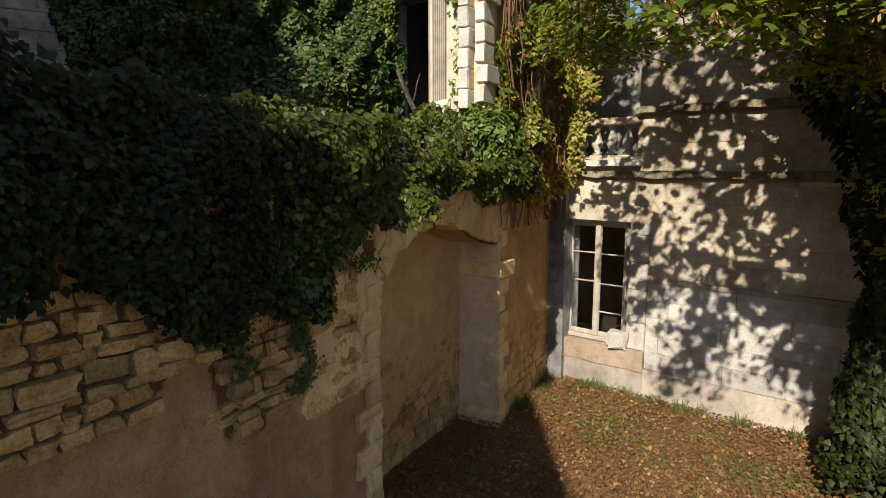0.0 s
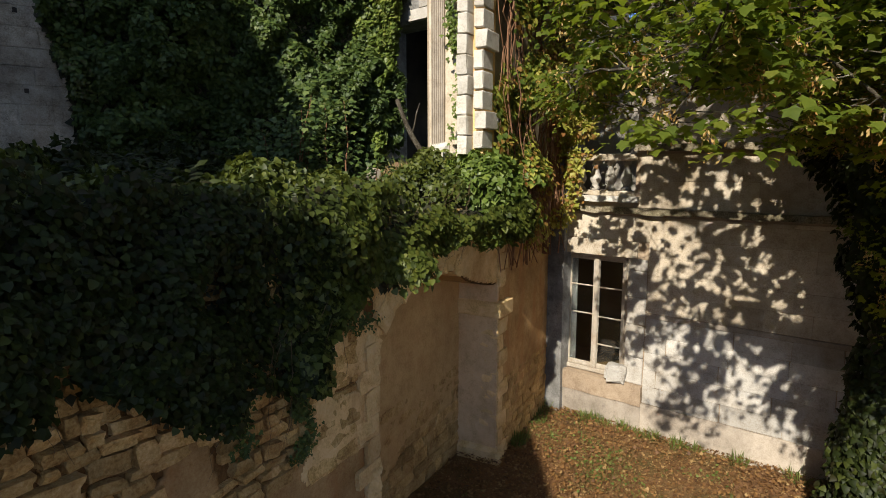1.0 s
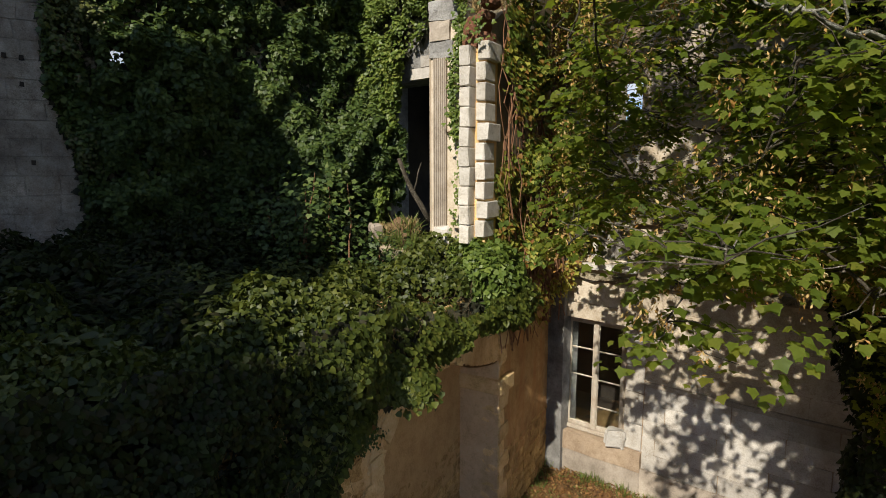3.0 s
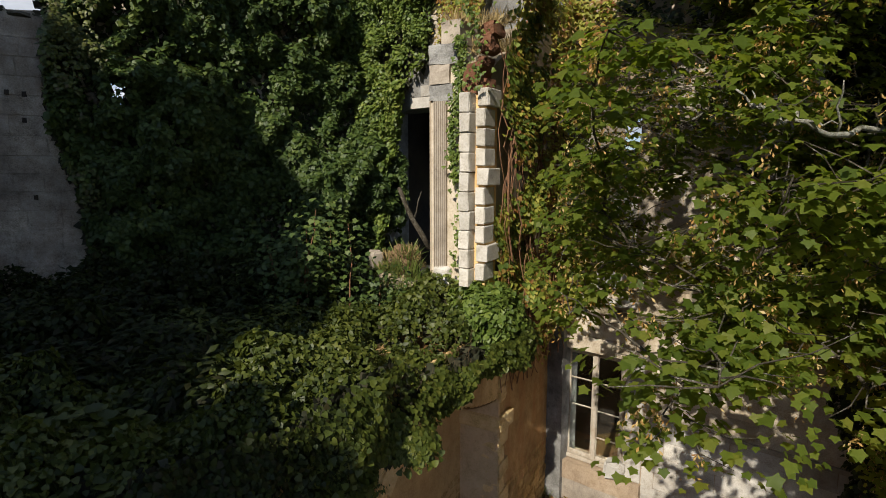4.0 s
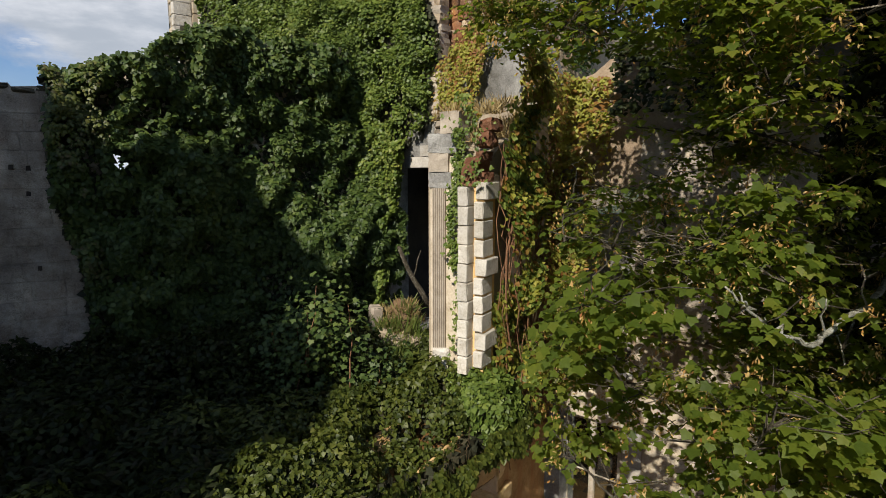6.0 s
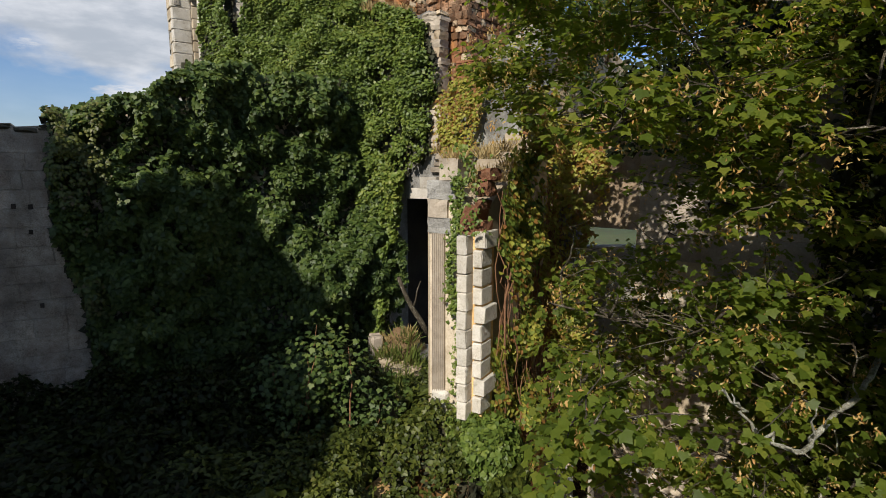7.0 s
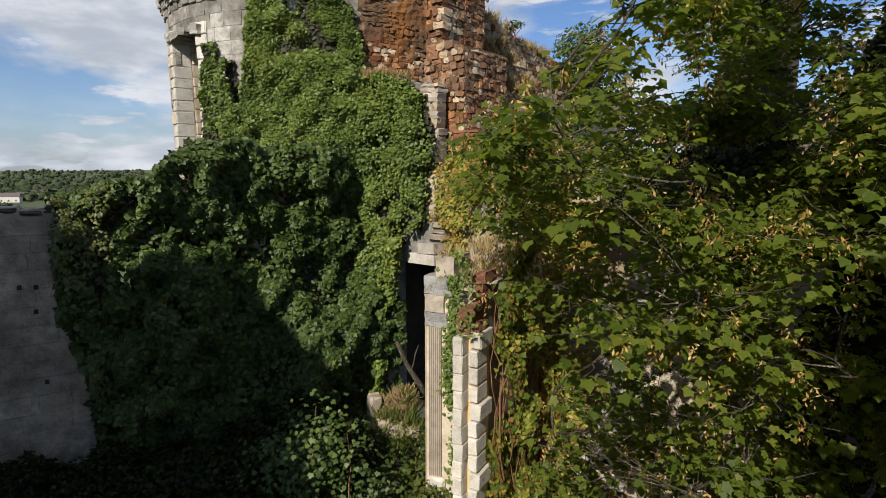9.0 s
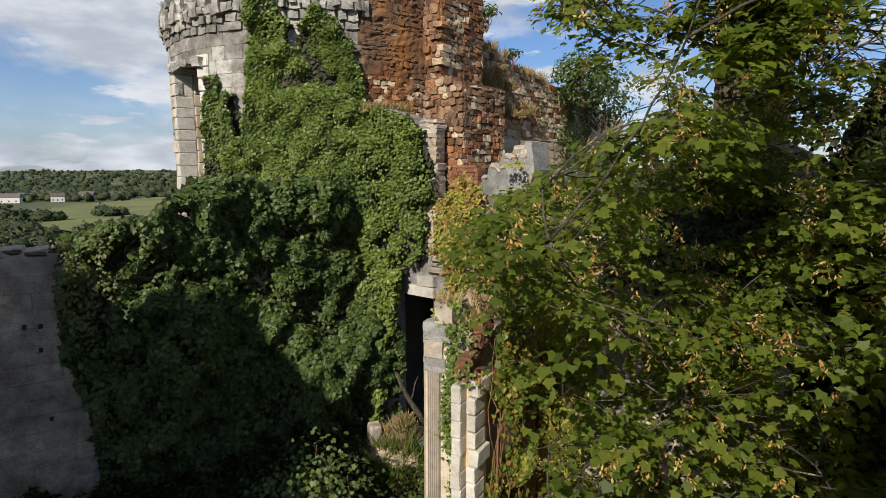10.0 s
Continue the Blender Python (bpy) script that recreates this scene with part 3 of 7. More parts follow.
def far_walls():
    bm = bmesh.new()
    top = [(7.0, 9.6), (5.2, 9.5), (3.0, 9.3), (1.6, 9.0)]
    x = 1.6
    while x > -6:
        x -= random.uniform(0.4, 0.8)
        z = 8.62 + random.uniform(0, 0.14)
        top += [(x + 0.01, z), (x - 0.02, z + random.uniform(-0.06, 0.06))]
    # opened by a small hole that the ivy half closes
    slab(bm, [(-6.5, 0), (1.12, 0), (1.12, 7.7), (1.12, 9.0)] + [p for p in top if p[0] < 0.9] + [(-6.5, 8.6)], 0.012, 0.6, WALL_G)
    slab(bm, [(1.12, 0), (1.46, 0), (1.46, 7.1), (1.12, 7.1)], 0.012, 0.6, WALL_G)
    slab(bm, [(1.12, 7.7), (1.46, 7.7), (1.46, 9.0), (1.12, 9.0)], 0.012, 0.6, WALL_G)
    slab(bm, [(1.46, 0), (6.2, 0), (6.2, 9.6), (5.2, 9.5), (3.0, 9.3), (1.46, 9.0)], 0.012, 0.6, WALL_G)
    g = new("wall_far", finish(bm, "wall_far", FAR_STONE))
    tagged(g, "grey weathered ashlar wall with a ragged top", "wall", kind="structure")
    bm = bmesh.new()
    slab(bm, [(-0.3, 0), (0.93, 0), (0.93, 7.45), (0.93, 11.3), (0.4, 11.2), (-0.3, 11.4)], 0.0, 0.6, WALL_K)
    slab(bm, [(0.93, 0), (2.3, 0), (2.3, 4.0), (0.93, 4.0)], 0.0, 0.6, WALL_K)
    slab(bm, [(0.93, 7.35), (2.3, 7.35), (2.3, 10.5), (2.1, 11.05), (1.85, 11.0), (1.4, 11.15), (0.93, 11.3)], 0.0, 0.6, WALL_K)
    slab(bm, [(2.3, 0), (5.2, 0), (5.2, 8.6), (4.75, 9.0), (4.5, 9.6), (4.62, 10.0), (4.55, 10.5), (4.42, 10.52), (4.38, 10.34), (4.2, 10.42), (4.12, 10.22), (3.95, 10.28), (3.84, 10.05), (3.66, 10.1), (3.6, 9.85), (3.46, 9.75), (3.4, 9.2), (2.6, 9.0), (2.5, 8.2), (2.35, 8.3), (2.3, 8.6)], 0.0, 0.6, WALL_K)
    k = new("wall_doorway", finish(bm, "wall_doorway", GREY_PLASTER))
    tagged(k, "ruined grey wall with a dark doorway and broken top", "wall", kind="structure")
    # roof and side slabs added behind the doorway, painted near-black for its shade
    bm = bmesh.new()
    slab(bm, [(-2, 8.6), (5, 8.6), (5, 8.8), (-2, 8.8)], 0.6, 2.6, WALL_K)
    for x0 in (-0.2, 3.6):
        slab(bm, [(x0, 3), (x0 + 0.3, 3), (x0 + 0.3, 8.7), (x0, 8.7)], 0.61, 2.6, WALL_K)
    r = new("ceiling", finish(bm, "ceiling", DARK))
    tagged(r, "near-black slabs added to shade the doorway", "ceiling", kind="structure")
    return g, k


wall_far, wall_door = far_walls()


def terrace():
    bm = bmesh.new()
    pts = []
    m = WALL_L
    for a in (-9, -5, -1, 3, 5.4):
        pts.append(m @ Vector((a, 0.5, 0)))
    outline = [(p.x, p.y) for p in pts] + [(1.2, 11.5), (-1.6, 13.4), (-7.5, 9.6), (-13, 6), (-11, -3)]
    a = [bm.verts.new((x, y, 3.45)) for x, y in outline]
    f = bm.faces.new(a)
    bmesh.ops.triangulate(bm, faces=[f])
    for _ in range(4):
        bmesh.ops.subdivide_edges(bm, edges=[e for e in bm.edges if e.calc_length() > 0.7], cuts=1)
    for v in bm.verts:
        v.co.z += 0.16 * noise.noise(v.co * 0.9)
    return tagged(new("terrace_earth", finish(bm, "terrace_earth", EARTH, True)), "dark earth fill of the overgrown terrace", "ground", kind="structure")


terrace()

TC, TR = Vector((-3.15, 16.9)), 4.20
T_DC, T_DR = Vector((0.189, -0.982)), Vector((0.982, 0.189))


def tower_frame(phi):
    """At the tower's skin: x along it to the right, y into it, z up."""
    c, s = math.cos(phi), math.sin(phi)
    out = T_DC * c + T_DR * s
    p = TC + TR * out
    return Matrix(((-out.y, -out.x, 0, p.x), (out.x, -out.y, 0, p.y), (0, 0, 1, 0), (0, 0, 0, 1)))


def tower():
    bm = bmesh.new()
    n = 120
    w0, w1, z0, z1 = radians(-59.5), radians(-43.0), 9.55, 12.35
    cols = []
    for k in range(n + 1):
        phi = -math.pi + 2 * math.pi * k / n
        top = 13.55 + 0.18 * noise.noise((phi * 9, 0, 0)) + 0.1 * noise.noise((phi * 31, 2, 0))
        if phi > radians(8):
            top = 15.2 - 0.4 * noise.noise((phi * 6, 5, 0))
        if phi > radians(65):
            top = max(15.2 - 5.0 * (phi - radians(65)), 11.5)
        c, s = math.cos(phi), math.sin(phi)
        o = T_DC * c + T_DR * s
        col = []
        for rr in (TR, TR - 0.6):
            p = TC + rr * o
            col.append([bm.verts.new((p.x, p.y, z)) for z in (0, z0, z1, top)])
        cols.append((phi, col))
    for (p0, a), (p1, b) in zip(cols, cols[1:]):
        mid = (p0 + p1) / 2
        hole = w0 < mid < w1
        for j in range(3):
            if j == 0 and radians(6) < mid < radians(58):
                continue
            if hole and j == 1:
                bm.faces.new((a[0][1], b[0][1], b[1][1], a[1][1]))
                bm.faces.new((a[0][2], a[1][2], b[1][2], b[0][2]))
                continue
            bm.faces.new((a[0][j], b[0][j], b[0][j + 1], a[0][j + 1]))
            bm.faces.new((b[1][j], a[1][j], a[1][j + 1], b[1][j + 1]))
        bm.faces.new((a[0][3], b[0][3], b[1][3], a[1][3]))
    edges = [k for k in range(n) if (w0 < (cols[k][0] + cols[k + 1][0]) / 2 < w1) != (w0 < (cols[k - 1][0] + cols[k][0]) / 2 < w1)]
    for k in edges:
        a = cols[k][1]
        bm.faces.new((a[0][1], a[0][2], a[1][2], a[1][1]))
    ob = new("tower", finish(bm, "tower", TOWER_STONE))
    # inner shell painted dark for shade, with added discs that block light
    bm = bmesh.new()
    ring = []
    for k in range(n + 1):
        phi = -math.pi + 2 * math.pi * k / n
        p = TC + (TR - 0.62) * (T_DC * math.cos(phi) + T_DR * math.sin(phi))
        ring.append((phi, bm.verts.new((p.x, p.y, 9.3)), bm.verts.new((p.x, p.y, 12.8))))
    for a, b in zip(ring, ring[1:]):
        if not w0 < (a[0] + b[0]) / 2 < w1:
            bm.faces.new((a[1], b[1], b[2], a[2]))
    part("inner_shell", bm, DARK, ob, "inside of the tower, painted dark for its shade")
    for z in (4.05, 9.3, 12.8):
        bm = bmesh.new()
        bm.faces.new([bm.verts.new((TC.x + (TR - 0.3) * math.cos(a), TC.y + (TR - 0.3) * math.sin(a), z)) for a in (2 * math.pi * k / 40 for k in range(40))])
        part("storey_floor", bm, DARK, ob, "dark disc added to keep light out of the tower")
    return tagged(ob, "ruined round stone tower half covered in ivy", "tower")


tower_ob = tower()


def shade_caster():
    """Unseen wall added behind the camera, its ragged outline shaped to shade the terrace."""
    bm = bmesh.new()
    m = pose(0, -3, 0) @ Matrix.Diagonal((1, -1, 1, 1))
    knots = [-26, -12.6, -11.6, -10.8, -9.9, -9.5, -9.2, -8.7, -8.2, -7.7, -6.9, -6.3, -5.9, -5.4, -5.0, -4.4, -4.1]
    tops = [20.0, 19.3, 18.2, 17.8, 17.7, 17.2, 16.7, 15.8, 13.4, 12.0, 10.6, 9.9, 9.5, 9.4, 9.5, 9.4, 8.7]
    x, edge = -4.1, []
    while x > -26:
        edge.append((x, float(np.interp(x, knots, tops)) + 0.5 * noise.noise((x * 1.1, 0, 3)) + random.uniform(-0.9, 0.7) * (1.6 if x > -8.0 else 1.0)))
        x -= random.uniform(0.12, 0.4)
    slab(bm, [(-26, 0), (-4.1, 0)] + edge + [(-26, 19.4)], 0, 6, m)
    # second unseen slab, added to hold back sky light on the terrace's left
    slab(bm, [(-3, 0), (7.6, 0), (7.6, 10.4), (4.5, 11.0), (2.5, 12.5), (0, 15.0), (-3, 16.5)], 0, 0.7, Matrix(((0, -1, 0, -9.0), (1, 0, 0, 0), (0, 0, 1, 0), (0, 0, 0, 1))))
    ob = new("wall_wing", finish(bm, "wall_wing", LIME_GREY))
    return tagged(ob, "tall unseen wall added to cast the terrace's shade", "wall", kind="structure")


shade_caster()


def added_court_walls():
    """Unseen walls added behind and beside the camera to close off low sky light."""
    a, b, c = (8.5, 4.8), (6.6, -8.0), (-5.7, -9.0)
    for (x0, y0), (x1, y1), h, nm in ((a, b, 2.6, "wall_east"), (b, c, 2.2, "wall_south")):
        m = basis(x0, y0, x1 - x0, y1 - y0)
        bm = bmesh.new()
        n = math.hypot(x1 - x0, y1 - y0)
        slab(bm, [(0, -0.3), (n, -0.3), (n, h), (n * 0.6, h + 0.3), (n * 0.3, h - 0.2), (0, h)], 0, -0.5, m)
        tagged(new(nm, finish(bm, nm, LIME_GREY)), "plain unseen wall added to close off the court's low sky light", "wall", kind="structure")


added_court_walls()


# ---- the broken pier over the arch ----
PIER = WALL_L @ pose(2.6, -0.09, 0) @ Matrix(((0, 1, 0, 0), (1, 0, 0, 0), (0, 0, 1, 0), (0, 0, 0, 1)))
# local x runs from the court side into the wall, y away from the camera, z up


def pier():
    root = thing("ruined_pier", "broken limestone wall end with fluted pilaster and quoins", "pier")
    bm = bmesh.new()
    slab(bm, [(0.02, 3.9), (3.35, 3.9), (3.35, 8.9), (2.9, 8.75), (2.5, 8.3), (2.1, 8.45), (1.6, 8.1), (1.1, 7.7), (0.5, 7.75), (0.02, 7.45)], 0.1, 1.05, WALL_L @ pose(2.6, -0.12, 0))
    part("wall_core", bm, RENDER_GREY, root, "stained brown render")
    # end face: recessed panel, two columns of blocks and the pilaster
    blocks = [rough_mesh("quoin", PIER_STONE, 0.03, 2, 0.05) for _ in range(6)]
    crisp = [block_mesh("quoin", PIER_STONE, 0.05, 0.022) for _ in range(5)]
    z, k = 4.67, 0
    while z < 7.0:
        h = 0.252
        long_one = k % 4 == 1
        piece("quoin", crisp[k % 5], root, PIER, 0.0725 - (0.035 if long_one else random.uniform(-0.004, 0.008)), -0.30 - random.uniform(0, 0.02), z + h / 2, 0.165 if long_one else 0.135, 0.40 if long_one else 0.32, h - 0.03, random.uniform(-0.02, 0.02))
        z += h
        k += 1
    bm = bmesh.new()
    box(bm, 0.02, 0.30, -0.245, 0.1, 4.45, 7.15, PIER)
    part("joint_bed", bm, POINTING, root, "ochre mortar bed")
    z, k = 4.6, 0
    while z < 7.0:
        h = 0.252
        piece("facing_block", crisp[(k * 3 + 1) % 5], root, PIER, 0.242 + random.uniform(-0.006, 0.006), -0.43 - random.uniform(0, 0.014), z + h / 2, 0.148 + random.uniform(-0.008, 0.008), 0.45, h - 0.008, random.uniform(-0.012, 0.012))
        z += h
        k += 1
    # reddish rubble and a block above the quoins
    rough = [rough_mesh("red_stone", RUST, 0.25, 2, 0.16) for _ in range(3)]
    for x, z, w, h in ((0.215, 7.3, 0.25, 0.40), (0.06, 7.2, 0.13, 0.2), (0.04, 7.72, 0.17, 0.2), (0.02, 7.9, 0.2, 0.16), (0.10, 7.52, 0.12, 0.12)):
        piece("red_stone", rough[int(z * 10) % 3], root, PIER, x, -0.30 + 0.05 * (z - 7.1) + random.uniform(0, 0.06), z, w, 0.3, h, random.uniform(-0.3, 0.3))
    # pilaster
    cap = [rough_mesh("cap_block", GREY_PLASTER, 0.05, 2, 0.07), rough_mesh("cap_block", LIME_GREY, 0.05, 2, 0.07)]
    pil = new("pilaster")
    pil.parent = root
    pil["label"] = "fluted limestone pilaster with chipped foot"
    bm = bmesh.new()
    box(bm, 0.36, 0.99, 0.0, 0.4, 4.3, 7.52, PIER, bevel=0.012)
    part("backing", bm, LIME, pil)
    bm = bmesh.new()
    n, x0, x1 = 49, 0.72, 0.92
    prof = []
    for k in range(n):
        f = k / (n - 1)
        ph = (f * 5.999) % 1.0
        d = 0.0 if ph < 0.18 or ph > 0.82 else math.sin(math.pi * (ph - 0.18) / 0.64) * 0.024
        prof.append((x0 + (x1 - x0) * f, -0.045 + d))
    rows = []
    for j in range(13):
        z = 4.75 + (7.08 - 4.75) * j / 12
        rows.append([bm.verts.new((x, y + 0.004 * noise.noise((x * 20, z * 4, 1)), z)) for x, y in prof])
    for a, b in zip(rows, rows[1:]):
        for k in range(n - 1):
            bm.faces.new((a[k], a[k + 1], b[k + 1], b[k]))
    e0 = [bm.verts.new((x0, 0.02, z)) for z in (4.75, 7.08)]
    e1 = [bm.verts.new((x1, 0.02, z)) for z in (4.75, 7.08)]
    bm.faces.new([r[0] for r in rows] + e0[::-1])
    bm.faces.new([r[-1] for r in rows] + e1[::-1])
    bm.faces.new(rows[-1] + [e1[1], e0[1]])
    bm.faces.new(rows[0] + [e1[0], e0[0]])
    bmesh.ops.transform(bm, matrix=PIER, verts=bm.verts)
    part("fluting", bm, LIME_GREY, pil, "grey fluted shaft")
    bm = bmesh.new()
    box(bm, 0.66, 0.94, -0.06, 0.1, 4.35, 4.78, PIER, bevel=0.03, wobble=0.025)
    part("foot", bm, PIER_STONE, pil, "chipped pale foot block")
    for k, (x0, x1, z0, z1, d) in enumerate(((0.62, 1.0, 7.09, 7.30, 0.03), (0.66, 0.98, 7.31, 7.56, 0.05), (0.52, 0.99, 7.57, 7.82, 0.06), (0.50, 0.80, 7.83, 8.12, 0.04))):
        ob = piece("cap_block", cap[k % 2], pil, PIER, (x0 + x1) / 2, -d, (z0 + z1) / 2, x1 - x0, 0.5, z1 - z0 + 0.01, random.uniform(-0.03, 0.03))
        ob["label"] = "broken cap stone"
    return root


pier()


# ---- tall window ----
def tall_window():
    root = thing("window_1", "tall pale wooden casement window with dark dusty panes", "window", kind="structure")
    m = WALL_W @ pose(0.29, 0.13, 0.82)
    W, H = 1.16, 2.13

    def bar(name, x0, x1, z0, z1, y0=0.0, y1=0.06, lab="", mat=PAINT_WOOD):
        bm = bmesh.new()
        box(bm, x0, x1, y0, y1, z0, z1, m, bevel=0.006)
        return part(name, bm, mat, root, lab)

    bar("frame_jamb", 0, 0.05, 0, H, 0.02, 0.1)
    bar("frame_jamb", W - 0.05, W, 0, H, 0.02, 0.1)
    bar("frame_head", 0.07, W - 0.07, H - 0.06, H, -0.02, 0.08)
    bar("frame_sill", 0.07, W - 0.07, 0, 0.07, -0.04, 0.08)
    for side in (0, 1):
        a, b = (0.075, 0.56) if side == 0 else (0.60, W - 0.075)
        bar("casement_stile", a - 0.025 * (side == 0), a + 0.03, 0.075, H - 0.065, 0.005, 0.05)
        bar("casement_stile", b - 0.045, b + 0.025 * side, 0.075, H - 0.065, 0.005, 0.05)
        bar("casement_rail", a + 0.03, b - 0.045, 0.075, 0.15, 0.005, 0.05)
        bar("casement_rail", a + 0.03, b - 0.045, H - 0.11, H - 0.065, 0.005, 0.05)
        for z in ((0.5, 1.0, 1.53) if side else (1.03, 1.54)):
            bar("glazing_bar", a + 0.03, b - 0.045, z, z + 0.024, 0.012, 0.04)
        cuts = [0.15] + ([0.5, 1.0, 1.53] if side else [1.03, 1.54]) + [H - 0.11]
        for k, (z0, z1) in enumerate(zip(cuts, cuts[1:])):
            bm = bmesh.new()
            box(bm, a + 0.03, b - 0.045, 0.024, 0.028, z0 + 0.012, z1, m)
            part("pane", bm, GLASS, root, "dark dusty glass").visible_shadow = False
    bar("meeting_stile", 0.545, 0.625, 0.075, H - 0.065, -0.025, 0.03)
    # room behind, painted near-black to give its shade
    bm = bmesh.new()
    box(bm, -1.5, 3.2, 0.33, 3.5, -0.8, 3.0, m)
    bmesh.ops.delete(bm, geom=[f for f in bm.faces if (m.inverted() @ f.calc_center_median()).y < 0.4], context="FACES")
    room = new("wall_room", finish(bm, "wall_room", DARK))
    tagged(room, "room behind the window, painted dark for its shade", "wall", kind="structure")
    return root


tall_window()


def balustrade():
    root = thing("balustrade", "weathered limestone balustrade with turned balusters", "balustrade")
    m = WALL_W @ pose(0.35, 0.05, 3.97)
    bm = bmesh.new()
    box(bm, 0, 1.17, -0.05, 0.25, 0.0, 0.09, m, bevel=0.015)
    part("plinth_rail", bm, LIME, root)
    bm = bmesh.new()
    box(bm, 0, 1.17, -0.08, 0.26, 0.58, 0.70, m, bevel=0.02)
    part("top_rail", bm, LIME, root)
    prof = [(0.085, 0.09), (0.085, 0.13), (0.05, 0.16), (0.055, 0.19), (0.098, 0.27), (0.09, 0.33), (0.05, 0.45), (0.045, 0.5), (0.07, 0.52), (0.08, 0.58)]
    for x in (0.15, 0.42, 0.69, 0.96):
        bm = bmesh.new()
        rings = []
        for r, z in prof:
            rings.append([bm.verts.new((x + r * math.cos(2 * math.pi * j / 14), 0.1 + r * math.sin(2 * math.pi * j / 14), z)) for j in range(14)])
        for a, b in zip(rings, rings[1:]):
            for j in range(14):
                bm.faces.new((a[j], a[(j + 1) % 14], b[(j + 1) % 14], b[j]))
        bm.faces.new(rings[0][::-1])
        bm.faces.new(rings[-1])
        bmesh.ops.transform(bm, matrix=m, verts=bm.verts)
        part("baluster", bm, LIME_WHITE, root, smooth=True)
    return root


balustrade()


def upper_room():
    """Roofless passage behind the balcony."""
    bm = bmesh.new()
    slab(bm, [(-1.5, 3.4), (8.5, 3.4), (8.5, 6.5), (0.75, 6.5), (-1.5, 6.3)], 1.5, 1.9, WALL_W)
    ob = new("wall_inner", finish(bm, "wall_inner", LIME_WHITE))
    tagged(ob, "pale inner wall behind the balcony", "wall", kind="structure")
    bm = bmesh.new()
    slab(bm, [(-0.1, 3.5), (8.5, 3.5), (8.5, 3.8), (-0.1, 3.8)], 0.55, 3.6, WALL_W)
    ob = new("floor_upper", finish(bm, "floor_upper", MORTAR))
    tagged(ob, "broken upper floor slab", "floor", kind="structure")


upper_room()


def chimney():
    root = thing("chimney_stack", "tall brown stone chimney stack above the wall", "chimney")
    m = WALL_W @ pose(2.6, 0.1, 0)
    bm = bmesh.new()
    slab(bm, [(0, 9.5), (0.88, 9.5), (0.88, 11.0), (0.85, 14.5), (0.03, 14.5), (0.0, 11.0)], 0.03, 0.9, m)
    part("shaft", bm, CHIMNEY, root)
    src = [rough_mesh("chimney_stone", CHIMNEY) for _ in range(4)]
    z, j = 9.9, 0
    while z < 14.3:
        h = random.uniform(0.16, 0.24)
        x = 0.0
        while x < 0.84:
            l = min(random.uniform(0.16, 0.34), 0.88 - x)
            piece("chimney_stone", src[j % 4], root, m, x + l / 2, -0.02 - random.uniform(0, 0.03), z + h / 2, l * 1.04, 0.3, h * 1.04, random.uniform(-0.05, 0.05))
            x += l
            j += 1
        z += h
    return root


chimney()


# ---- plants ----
# Near-black leaves behind the growth paint the shade in its gaps
UNDER = leaf_mat("painted_shade_underlayer", [(0.2, (0.015, 0.018, 0.008)), (0.5, (0.03, 0.032, 0.014)), (0.8, (0.055, 0.045, 0.025))], gloss=0.8, trans=0.0)

IVY_BROWN = leaf_mat("browning_ivy", [(0.15, (0.10, 0.05, 0.02)), (0.4, (0.06, 0.07, 0.016)), (0.7, (0.09, 0.11, 0.02)), (0.95, (0.18, 0.16, 0.04))], gloss=0.5, trans=0.15)
DRY_STEM = stone_mat("dry_pale_stem", [(0.3, (0.06, 0.04, 0.02)), (0.6, (0.14, 0.10, 0.055))], vary=0.1)


